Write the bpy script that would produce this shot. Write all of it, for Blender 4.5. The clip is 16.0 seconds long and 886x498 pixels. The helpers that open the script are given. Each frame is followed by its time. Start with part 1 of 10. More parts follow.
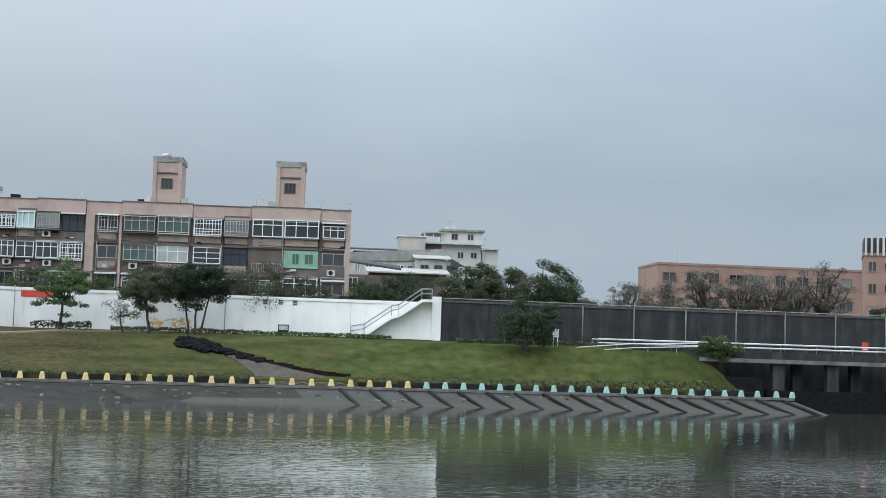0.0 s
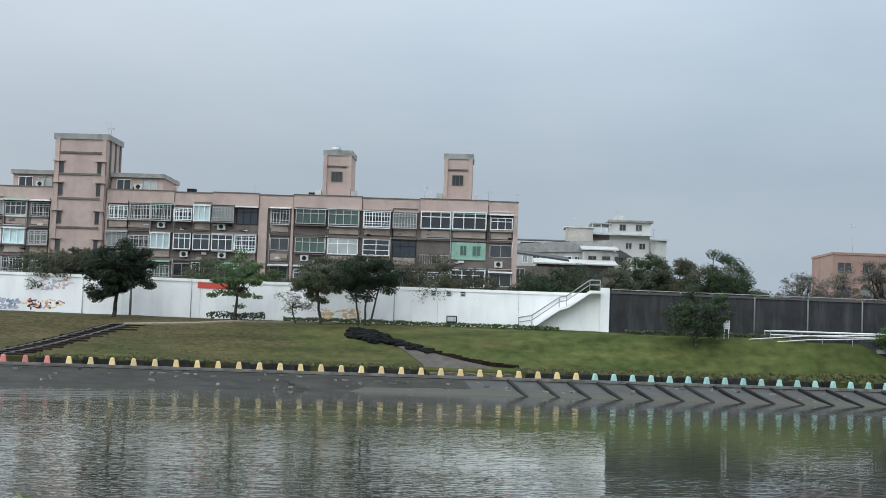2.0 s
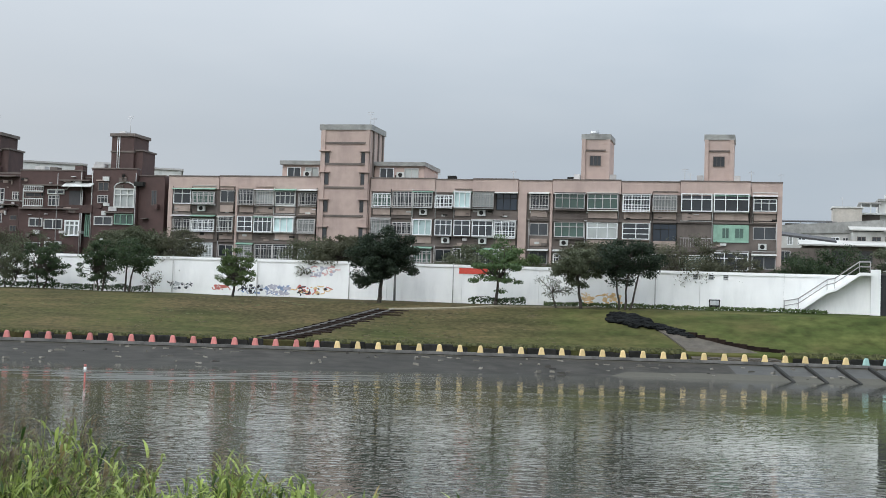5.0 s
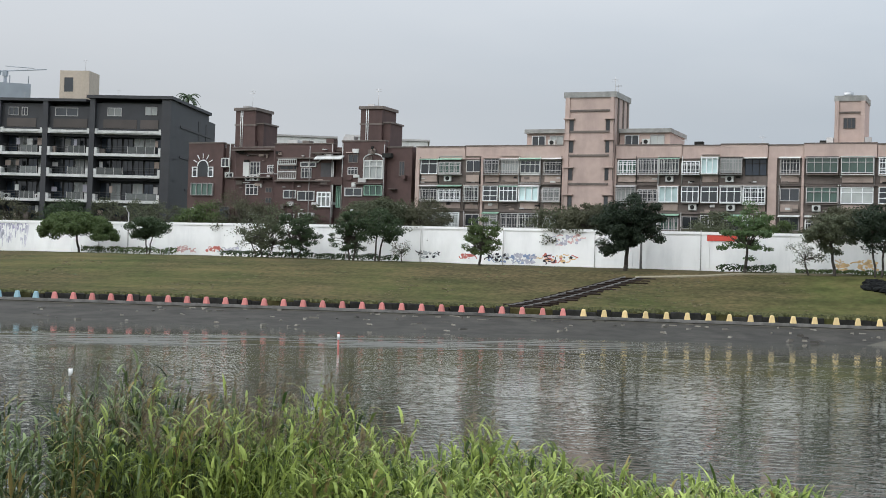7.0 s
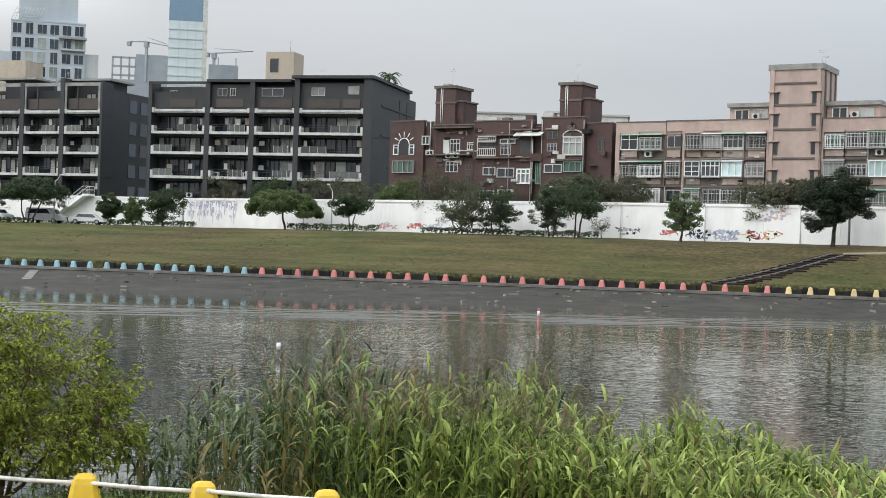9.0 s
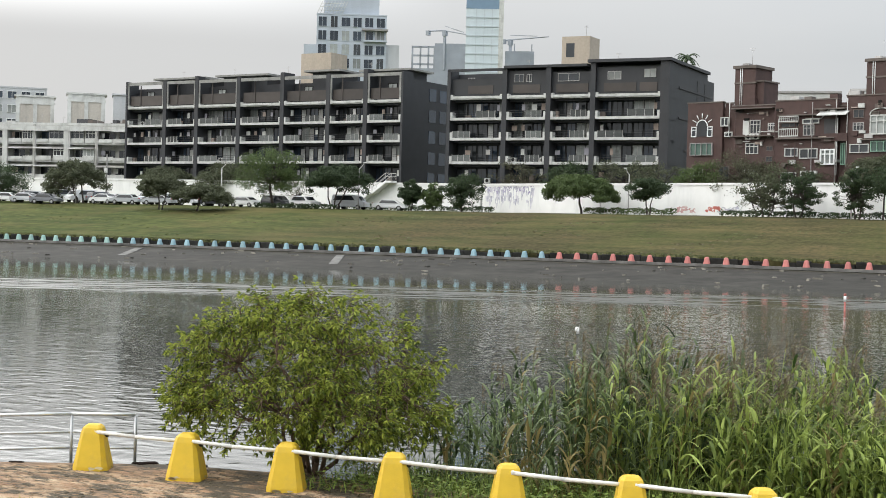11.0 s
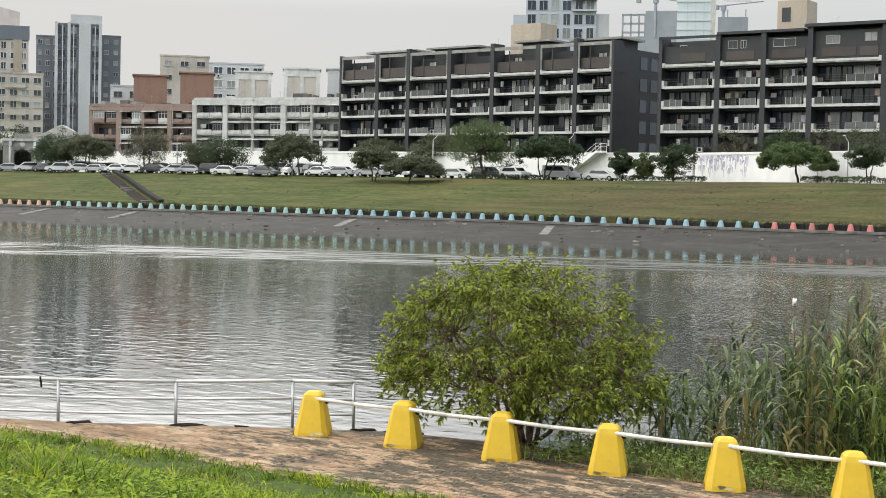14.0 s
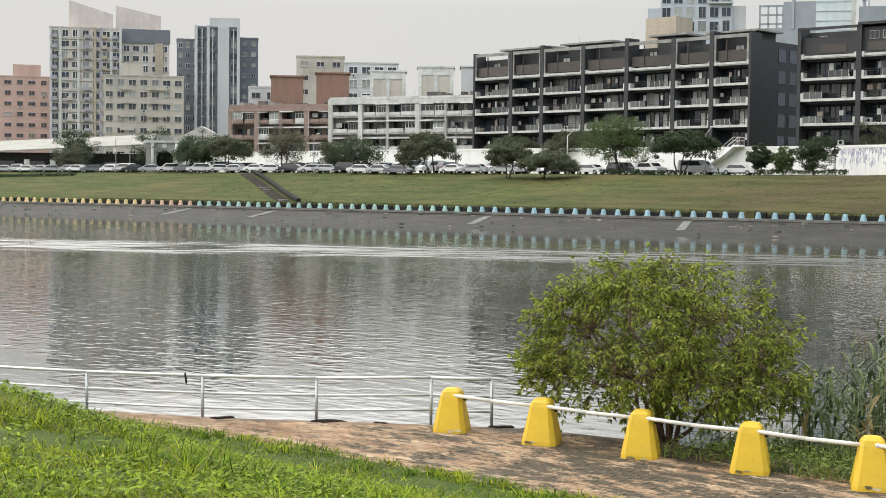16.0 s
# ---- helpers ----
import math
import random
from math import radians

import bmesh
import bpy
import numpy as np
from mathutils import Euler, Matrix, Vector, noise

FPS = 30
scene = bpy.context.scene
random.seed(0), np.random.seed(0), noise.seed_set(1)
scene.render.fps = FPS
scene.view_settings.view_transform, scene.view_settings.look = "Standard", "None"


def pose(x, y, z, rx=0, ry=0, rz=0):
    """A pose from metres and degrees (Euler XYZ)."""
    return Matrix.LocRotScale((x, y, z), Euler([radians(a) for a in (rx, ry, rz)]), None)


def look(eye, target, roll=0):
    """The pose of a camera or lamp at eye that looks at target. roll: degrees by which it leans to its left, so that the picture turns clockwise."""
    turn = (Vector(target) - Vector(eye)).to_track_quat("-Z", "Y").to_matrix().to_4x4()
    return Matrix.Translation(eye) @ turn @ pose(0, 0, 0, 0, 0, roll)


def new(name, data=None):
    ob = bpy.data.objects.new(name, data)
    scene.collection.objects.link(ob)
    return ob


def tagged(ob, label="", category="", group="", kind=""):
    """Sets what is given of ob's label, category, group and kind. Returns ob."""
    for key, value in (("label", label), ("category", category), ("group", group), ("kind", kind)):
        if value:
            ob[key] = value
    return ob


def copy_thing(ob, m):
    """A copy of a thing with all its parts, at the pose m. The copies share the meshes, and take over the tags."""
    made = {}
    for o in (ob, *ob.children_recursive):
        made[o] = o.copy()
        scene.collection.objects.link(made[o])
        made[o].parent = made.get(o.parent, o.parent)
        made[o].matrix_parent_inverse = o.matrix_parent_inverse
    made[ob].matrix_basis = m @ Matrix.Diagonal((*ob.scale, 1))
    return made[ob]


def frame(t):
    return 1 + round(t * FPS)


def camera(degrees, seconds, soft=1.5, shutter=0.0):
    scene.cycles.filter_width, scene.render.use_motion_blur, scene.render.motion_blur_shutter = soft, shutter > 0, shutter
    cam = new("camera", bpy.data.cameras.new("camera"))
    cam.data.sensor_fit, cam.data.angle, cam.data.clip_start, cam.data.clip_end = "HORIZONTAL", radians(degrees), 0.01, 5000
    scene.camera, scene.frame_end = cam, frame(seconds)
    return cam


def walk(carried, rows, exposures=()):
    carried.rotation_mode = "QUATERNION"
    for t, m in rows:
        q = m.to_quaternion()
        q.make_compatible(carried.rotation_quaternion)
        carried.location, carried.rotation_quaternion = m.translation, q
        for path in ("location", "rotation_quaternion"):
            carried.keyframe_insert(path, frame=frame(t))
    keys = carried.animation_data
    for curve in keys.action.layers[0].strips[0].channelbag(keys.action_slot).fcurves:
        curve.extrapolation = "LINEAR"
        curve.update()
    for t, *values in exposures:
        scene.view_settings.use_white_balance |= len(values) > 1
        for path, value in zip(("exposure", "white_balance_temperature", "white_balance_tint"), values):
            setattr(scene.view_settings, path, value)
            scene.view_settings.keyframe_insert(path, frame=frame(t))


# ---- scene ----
# ---- camera: seconds, x, y, yaw, pitch, lean ----
EYE = 3.9
PATH = [
    (0.0, 0.116, 0.383, -16.805, 4.393, 1.851),
    (0.5, 0.107, 0.385, -15.528, 4.280, 2.012),
    (1.0, 0.095, 0.388, -13.793, 4.121, 2.029),
    (1.5, 0.083, 0.391, -11.993, 3.955, 2.041),
    (2.0, 0.071, 0.394, -10.186, 3.824, 2.063),
    (2.5, 0.060, 0.395, -8.639, 3.736, 2.124),
    (3.0, 0.049, 0.397, -7.087, 3.643, 2.185),
    (5.5, -0.016, 0.400, 2.319, 2.509, 1.771),
    (6.0, -0.034, 0.399, 4.827, 2.094, 1.646),
    (6.5, -0.051, 0.397, 7.310, 1.675, 1.672),
    (7.0, -0.067, 0.394, 9.688, 1.289, 1.780),
    (7.5, -0.081, 0.392, 11.634, 0.947, 1.936),
    (8.0, -0.093, 0.389, 13.425, 0.620, 1.993),
    (10.5, -0.175, 0.360, 25.895, -0.582, 1.475),
    (11.0, -0.195, 0.349, 29.217, -0.850, 1.516),
    (11.5, -0.211, 0.340, 31.851, -1.137, 1.684),
    (12.0, -0.222, 0.332, 33.779, -1.371, 1.689),
    (12.5, -0.231, 0.327, 35.288, -1.553, 1.698),
    (13.0, -0.237, 0.322, 36.300, -1.689, 1.655),
    (13.5, -0.241, 0.320, 36.973, -1.900, 1.477),
    (14.0, -0.243, 0.317, 37.497, -2.212, 1.198),
    (14.5, -0.247, 0.314, 38.216, -2.519, 0.838),
    (15.0, -0.254, 0.309, 39.356, -2.699, 0.506),
    (15.5, -0.262, 0.302, 40.872, -2.664, 0.414),
    (16.0, -0.272, 0.293, 42.831, -2.415, 0.615),
]


def aim(x, y, yaw, pitch, lean):
    a, b = radians(yaw), radians(pitch)
    eye = Vector((x, y, EYE))
    way = Vector((-math.sin(a) * math.cos(b), math.cos(a) * math.cos(b), math.sin(b)))
    return look(eye, eye + way * 10, lean)


cam = camera(34.1, 16.0, soft=0.9)
walk(cam, [(t, aim(*r)) for t, *r in PATH],
     exposures=[(0.0, -0.22, 6050, 6), (3.0, -0.12, 6150, 7), (5.5, -0.06, 6350, 9), (8.0, 0.02, 6550, 10),
                (10.5, 0.12, 6800, 10), (13.0, 0.18, 6900, 10), (16.0, 0.20, 7000, 10)])

# ---- world and light: overcast ----
world = bpy.data.worlds.new("overcast_sky")
scene.world = world
world.use_nodes = True


def build_world():
    nt = world.node_tree
    nt.nodes.clear()
    out = nt.nodes.new("ShaderNodeOutputWorld")
    bg = nt.nodes.new("ShaderNodeBackground")
    sky = nt.nodes.new("ShaderNodeTexSky")
    sky.sky_type, sky.sun_disc = "NISHITA", False
    sky.sun_elevation, sky.sun_rotation = radians(48), radians(150)
    sky.air_density, sky.dust_density, sky.ozone_density = 1.0, 4.0, 1.0
    co = nt.nodes.new("ShaderNodeTexCoord")
    mp = nt.nodes.new("ShaderNodeMapping")
    mp.inputs["Scale"].default_value = (1.0, 1.0, 3.2)
    nz = nt.nodes.new("ShaderNodeTexNoise")
    nz.inputs["Scale"].default_value, nz.inputs["Detail"].default_value, nz.inputs["Roughness"].default_value = 2.3, 5.0, 0.5
    rp = nt.nodes.new("ShaderNodeValToRGB")
    rp.color_ramp.elements[0].position, rp.color_ramp.elements[0].color = 0.32, (0.445, 0.522, 0.603, 1)
    rp.color_ramp.elements[1].position, rp.color_ramp.elements[1].color = 0.68, (0.60, 0.652, 0.709, 1)
    # cloud deck, brighter towards the west end of the river
    sx = nt.nodes.new("ShaderNodeSeparateXYZ")
    mr = nt.nodes.new("ShaderNodeMapRange")
    mr.inputs["From Min"].default_value, mr.inputs["From Max"].default_value = 0.35, -0.75
    deck = nt.nodes.new("ShaderNodeMixRGB")
    deck.inputs["Color2"].default_value = (0.665, 0.68, 0.70, 1)
    mul = nt.nodes.new("ShaderNodeMixRGB")
    mul.inputs["Fac"].default_value = 0.93
    gain = nt.nodes.new("ShaderNodeVectorMath")
    gain.operation = "SCALE"
    gain.inputs["Scale"].default_value = 0.10
    nt.links.new(co.outputs["Generated"], mp.inputs["Vector"])
    nt.links.new(mp.outputs["Vector"], nz.inputs["Vector"])
    nt.links.new(nz.outputs["Fac"], rp.inputs["Fac"])
    nt.links.new(co.outputs["Generated"], sx.inputs["Vector"])
    nt.links.new(sx.outputs["X"], mr.inputs["Value"])
    nt.links.new(mr.outputs["Result"], deck.inputs["Fac"])
    nt.links.new(rp.outputs["Color"], deck.inputs["Color1"])
    nt.links.new(sky.outputs["Color"], gain.inputs[0])
    nt.links.new(gain.outputs["Vector"], mul.inputs["Color1"])
    nt.links.new(deck.outputs["Color"], mul.inputs["Color2"])
    # an overcast sky is brighter overhead than at the horizon
    up = nt.nodes.new("ShaderNodeMapRange")
    up.inputs["From Min"].default_value, up.inputs["From Max"].default_value = 0.12, 1.0
    up.inputs["To Min"].default_value, up.inputs["To Max"].default_value = 0.96, 3.3
    nt.links.new(sx.outputs["Z"], up.inputs["Value"])
    # extra brightness added above the western view, for the water to mirror
    west = nt.nodes.new("ShaderNodeMapRange")
    west.inputs["From Min"].default_value, west.inputs["From Max"].default_value = -0.48, -0.80
    nt.links.new(sx.outputs["X"], west.inputs["Value"])
    rise = nt.nodes.new("ShaderNodeMapRange")
    rise.interpolation_type = "SMOOTHSTEP"
    rise.inputs["From Min"].default_value, rise.inputs["From Max"].default_value = 0.122, 0.20
    rise.inputs["To Max"].default_value = 3.2
    nt.links.new(sx.outputs["Z"], rise.inputs["Value"])
    both = nt.nodes.new("ShaderNodeMath")
    both.operation = "MULTIPLY_ADD"
    nt.links.new(west.outputs["Result"], both.inputs[0])
    nt.links.new(rise.outputs["Result"], both.inputs[1])
    nt.links.new(up.outputs["Result"], both.inputs[2])
    nt.links.new(both.outputs["Value"], bg.inputs["Strength"])
    nt.links.new(mul.outputs["Color"], bg.inputs["Color"])
    nt.links.new(bg.outputs["Background"], out.inputs["Surface"])


build_world()
sun = new("sun", bpy.data.lights.new("sun", "SUN"))
sun.data.energy, sun.data.angle, sun.data.color = 0.8, radians(55), (1.0, 0.97, 0.92)
sun.matrix_world = look((-30, -60, 80), (0, 40, 0))

# ---- materials ----
def mat(name, color, rough=0.8, metal=0.0, var=0.12, scale=3.0, bump=0.0, bump_scale=30.0, stain=0.0, stain_scale=0.4,
        stain_color=None, streak=1.0, spread=0.0, spec=0.5):
    m = bpy.data.materials.new(name)
    m.use_nodes = True
    nt = m.node_tree
    b = nt.nodes["Principled BSDF"]
    b.inputs["Roughness"].default_value, b.inputs["Metallic"].default_value = rough, metal
    b.inputs["Specular IOR Level"].default_value = spec
    co = nt.nodes.new("ShaderNodeTexCoord")
    n1 = nt.nodes.new("ShaderNodeTexNoise")
    n1.inputs["Scale"].default_value, n1.inputs["Detail"].default_value = scale, 6.0
    nt.links.new(co.outputs["Object"], n1.inputs["Vector"])
    r1 = nt.nodes.new("ShaderNodeMapRange")
    r1.inputs["From Min"].default_value, r1.inputs["From Max"].default_value = 0.25, 0.75
    r1.inputs["To Min"].default_value, r1.inputs["To Max"].default_value = 1.0 - var, 1.0 + var
    nt.links.new(n1.outputs["Fac"], r1.inputs["Value"])
    last = r1.outputs["Result"]
    if spread:
        oi = nt.nodes.new("ShaderNodeObjectInfo")
        r2 = nt.nodes.new("ShaderNodeMapRange")
        r2.inputs["To Min"].default_value, r2.inputs["To Max"].default_value = 1.0 - spread, 1.0 + spread
        nt.links.new(oi.outputs["Random"], r2.inputs["Value"])
        mm = nt.nodes.new("ShaderNodeMath")
        mm.operation = "MULTIPLY"
        nt.links.new(last, mm.inputs[0])
        nt.links.new(r2.outputs["Result"], mm.inputs[1])
        last = mm.outputs["Value"]
    sc = nt.nodes.new("ShaderNodeVectorMath")
    sc.operation = "SCALE"
    sc.inputs[0].default_value = color
    nt.links.new(last, sc.inputs["Scale"])
    col = sc.outputs["Vector"]
    if stain:
        mp = nt.nodes.new("ShaderNodeMapping")
        mp.inputs["Scale"].default_value = (1, 1, 1.0 / streak)
        n2 = nt.nodes.new("ShaderNodeTexNoise")
        n2.inputs["Scale"].default_value, n2.inputs["Detail"].default_value, n2.inputs["Roughness"].default_value = stain_scale, 7.0, 0.65
        rp = nt.nodes.new("ShaderNodeMapRange")
        rp.inputs["From Min"].default_value, rp.inputs["From Max"].default_value = 0.48, 0.70
        rp.inputs["To Max"].default_value = stain
        mx = nt.nodes.new("ShaderNodeMixRGB")
        mx.inputs["Color2"].default_value = (*(stain_color or [c * 0.35 for c in color]), 1)
        nt.links.new(co.outputs["Object"], mp.inputs["Vector"])
        nt.links.new(mp.outputs["Vector"], n2.inputs["Vector"])
        nt.links.new(n2.outputs["Fac"], rp.inputs["Value"])
        nt.links.new(rp.outputs["Result"], mx.inputs["Fac"])
        nt.links.new(col, mx.inputs["Color1"])
        col = mx.outputs["Color"]
    nt.links.new(col, b.inputs["Base Color"])
    if bump:
        n3 = nt.nodes.new("ShaderNodeTexNoise")
        n3.inputs["Scale"].default_value, n3.inputs["Detail"].default_value = bump_scale, 5.0
        nt.links.new(co.outputs["Object"], n3.inputs["Vector"])
        bp = nt.nodes.new("ShaderNodeBump")
        bp.inputs["Strength"].default_value, bp.inputs["Distance"].default_value = bump, 0.05
        nt.links.new(n3.outputs["Fac"], bp.inputs["Height"])
        nt.links.new(bp.outputs["Normal"], b.inputs["Normal"])
    return m


def glass_mat(name, color, rough=0.08):
    """Window glass seen from afar: dark room behind a glossy pane."""
    m = mat(name, color, rough=rough, var=0.25, scale=0.6, spread=0.4, spec=0.8)
    return m




def turf_mat():
    """Mown bank turf: mottled green, browned by drought along the middle reach."""
    m = mat("bank_turf", (0.060, 0.075, 0.025), 0.95, var=0.4, scale=0.9, stain=0.9, stain_scale=0.09, stain_color=(0.104, 0.092, 0.042), bump=0.6, bump_scale=3.5, spec=0.08)
    nt = m.node_tree
    b = nt.nodes["Principled BSDF"]
    old = b.inputs["Base Color"].links[0].from_socket
    co = nt.nodes.new("ShaderNodeTexCoord")
    sp = nt.nodes.new("ShaderNodeSeparateXYZ")
    nt.links.new(co.outputs["Object"], sp.inputs["Vector"])
    nz = nt.nodes.new("ShaderNodeTexNoise")
    nz.inputs["Scale"].default_value, nz.inputs["Detail"].default_value = 0.07, 7.0
    nt.links.new(co.outputs["Object"], nz.inputs["Vector"])
    a = nt.nodes.new("ShaderNodeMapRange")
    a.inputs["From Min"].default_value, a.inputs["From Max"].default_value = 26.0, 8.0
    c = nt.nodes.new("ShaderNodeMapRange")
    c.inputs["From Min"].default_value, c.inputs["From Max"].default_value = -106.0, -76.0
    nt.links.new(sp.outputs["X"], a.inputs["Value"])
    nt.links.new(sp.outputs["X"], c.inputs["Value"])
    d = nt.nodes.new("ShaderNodeMath")
    d.operation = "MULTIPLY"
    nt.links.new(a.outputs["Result"], d.inputs[0])
    nt.links.new(c.outputs["Result"], d.inputs[1])
    e = nt.nodes.new("ShaderNodeMapRange")
    e.inputs["From Min"].default_value, e.inputs["From Max"].default_value = 0.35, 0.60
    e.inputs["To Min"].default_value, e.inputs["To Max"].default_value = 0.40, 1.0
    nt.links.new(nz.outputs["Fac"], e.inputs["Value"])
    k = nt.nodes.new("ShaderNodeMath")
    k.operation = "MULTIPLY"
    nt.links.new(d.outputs["Value"], k.inputs[0])
    nt.links.new(e.outputs["Result"], k.inputs[1])
    fine = nt.nodes.new("ShaderNodeTexNoise")
    fine.inputs["Scale"].default_value, fine.inputs["Detail"].default_value = 2.2, 5.0
    nt.links.new(co.outputs["Object"], fine.inputs["Vector"])
    dry = nt.nodes.new("ShaderNodeValToRGB")
    dry.color_ramp.elements[0].position, dry.color_ramp.elements[0].color = 0.3, (0.040, 0.037, 0.019, 1)
    dry.color_ramp.elements[1].position, dry.color_ramp.elements[1].color = 0.7, (0.094, 0.078, 0.041, 1)
    nt.links.new(fine.outputs["Fac"], dry.inputs["Fac"])
    mx = nt.nodes.new("ShaderNodeMixRGB")
    nt.links.new(k.outputs["Value"], mx.inputs["Fac"])
    nt.links.new(old, mx.inputs["Color1"])
    nt.links.new(dry.outputs["Color"], mx.inputs["Color2"])
    # worn and lush patches, drawn out along the slope
    mp = nt.nodes.new("ShaderNodeMapping")
    mp.inputs["Scale"].default_value = (0.10, 0.34, 0.34)
    pn = nt.nodes.new("ShaderNodeTexNoise")
    pn.inputs["Scale"].default_value, pn.inputs["Detail"].default_value, pn.inputs["Roughness"].default_value = 1.0, 8.0, 0.62
    pr = nt.nodes.new("ShaderNodeValToRGB")
    pr.color_ramp.elements[0].position, pr.color_ramp.elements[0].color = 0.34, (0.66, 0.74, 0.62, 1)
    pr.color_ramp.elements[1].position, pr.color_ramp.elements[1].color = 0.66, (1.38, 1.24, 1.20, 1)
    nt.links.new(co.outputs["Object"], mp.inputs["Vector"])
    nt.links.new(mp.outputs["Vector"], pn.inputs["Vector"])
    nt.links.new(pn.outputs["Fac"], pr.inputs["Fac"])
    pm = nt.nodes.new("ShaderNodeMixRGB")
    pm.blend_type = "MULTIPLY"
    pm.inputs["Fac"].default_value = 1.0
    nt.links.new(mx.outputs["Color"], pm.inputs["Color1"])
    nt.links.new(pr.outputs["Color"], pm.inputs["Color2"])
    nt.links.new(pm.outputs["Color"], b.inputs["Base Color"])
    return m


M_GRASS_FAR = turf_mat()
M_GRASS_NEAR = mat("near_grass", (0.065, 0.095, 0.022), 0.9, var=0.4, scale=5.0, stain=0.5, stain_scale=0.8,
                   stain_color=(0.12, 0.13, 0.04), bump=0.8, bump_scale=20, spec=0.1)


def path_mat(name="worn_brick_path", bricks=False):
    """Worn brick paving: reddish and sandy streaks along the path, damp moss towards the bollards."""
    m = mat(name, (0.375, 0.325, 0.250) if bricks else (0.24, 0.185, 0.125), 0.9, var=0.28, scale=3.0, stain=0.95, stain_scale=0.55, stain_color=(0.17, 0.125, 0.08), bump=0.5, bump_scale=16)
    nt = m.node_tree
    b = nt.nodes["Principled BSDF"]
    old = b.inputs["Base Color"].links[0].from_socket
    mp = nt.nodes.new("ShaderNodeMapping")
    mp.inputs["Scale"].default_value = (0.7, 4.5, 1.0)
    nz = nt.nodes.new("ShaderNodeTexNoise")
    nz.inputs["Scale"].default_value, nz.inputs["Detail"].default_value, nz.inputs["Roughness"].default_value = 1.0, 8.0, 0.7
    rp = nt.nodes.new("ShaderNodeValToRGB")
    rp.color_ramp.elements[0].position, rp.color_ramp.elements[0].color = 0.36, (0.45, 0.36, 0.27, 1)
    rp.color_ramp.elements[1].position, rp.color_ramp.elements[1].color = 0.62, (1.25, 1.15, 1.05, 1)
    mid = rp.color_ramp.elements.new(0.48)
    mid.color = (1.05, 0.78, 0.62, 1)
    mx = nt.nodes.new("ShaderNodeMixRGB")
    mx.blend_type = "MULTIPLY"
    mx.inputs["Fac"].default_value = 0.85
    nt.links.new(nt.nodes.new("ShaderNodeNewGeometry").outputs["Position"], mp.inputs["Vector"])
    nt.links.new(mp.outputs["Vector"], nz.inputs["Vector"])
    nt.links.new(nz.outputs["Fac"], rp.inputs["Fac"])
    nt.links.new(old, mx.inputs["Color1"])
    nt.links.new(rp.outputs["Color"], mx.inputs["Color2"])
    if bricks:
        # each brick its own shade, from dull red to sandy
        geo = nt.nodes.new("ShaderNodeNewGeometry")
        oi = nt.nodes.new("ShaderNodeObjectInfo")
        ad = nt.nodes.new("ShaderNodeMath")
        nt.links.new(geo.outputs["Random Per Island"], ad.inputs[0])
        nt.links.new(oi.outputs["Random"], ad.inputs[1])
        fr = nt.nodes.new("ShaderNodeMath")
        fr.operation = "FRACT"
        nt.links.new(ad.outputs["Value"], fr.inputs[0])
        shade = nt.nodes.new("ShaderNodeValToRGB")
        shade.color_ramp.elements[0].position, shade.color_ramp.elements[0].color = 0.0, (0.92, 0.80, 0.72, 1)
        shade.color_ramp.elements[1].position, shade.color_ramp.elements[1].color = 1.0, (1.06, 1.02, 0.97, 1)
        dk = shade.color_ramp.elements.new(0.25)
        dk.color = (0.82, 0.74, 0.66, 1)
        nt.links.new(fr.outputs["Value"], shade.inputs["Fac"])
        tint = nt.nodes.new("ShaderNodeMixRGB")
        tint.blend_type = "MULTIPLY"
        tint.inputs["Fac"].default_value = 1.0
        nt.links.new(mx.outputs["Color"], tint.inputs["Color1"])
        nt.links.new(shade.outputs["Color"], tint.inputs["Color2"])
        mx = tint
    # black moss and leaf litter trodden into the path beside the bush
    sx = nt.nodes.new("ShaderNodeSeparateXYZ")
    spot = nt.nodes.new("ShaderNodeNewGeometry")
    nt.links.new(spot.outputs["Position"], sx.inputs["Vector"])
    east = nt.nodes.new("ShaderNodeMapRange")
    east.inputs["From Min"].default_value, east.inputs["From Max"].default_value = -17.0, -12.0
    east.inputs["To Min"].default_value, east.inputs["To Max"].default_value = 0.04, -0.05
    nt.links.new(sx.outputs["X"], east.inputs["Value"])
    where = nt.nodes.new("ShaderNodeMapping")
    where.inputs["Scale"].default_value = (1.1, 2.4, 1.0)
    nt.links.new(spot.outputs["Position"], where.inputs["Vector"])
    bl = nt.nodes.new("ShaderNodeTexNoise")
    bl.inputs["Scale"].default_value, bl.inputs["Detail"].default_value, bl.inputs["Roughness"].default_value = 1.5, 9.0, 0.78
    nt.links.new(where.outputs["Vector"], bl.inputs["Vector"])
    sb = nt.nodes.new("ShaderNodeMath")
    sb.operation = "SUBTRACT"
    nt.links.new(bl.outputs["Fac"], sb.inputs[0])
    nt.links.new(east.outputs["Result"], sb.inputs[1])
    ms = nt.nodes.new("ShaderNodeMapRange")
    ms.inputs["From Min"].default_value, ms.inputs["From Max"].default_value = 0.49, 0.56
    ms.inputs["To Max"].default_value = 0.93
    nt.links.new(sb.outputs["Value"], ms.inputs["Value"])
    moss = nt.nodes.new("ShaderNodeMixRGB")
    moss.inputs["Color2"].default_value = (0.050, 0.043, 0.027, 1)
    nt.links.new(ms.outputs["Result"], moss.inputs["Fac"])
    nt.links.new(mx.outputs["Color"], moss.inputs["Color1"])
    nt.links.new(moss.outputs["Color"], b.inputs["Base Color"])
    return m


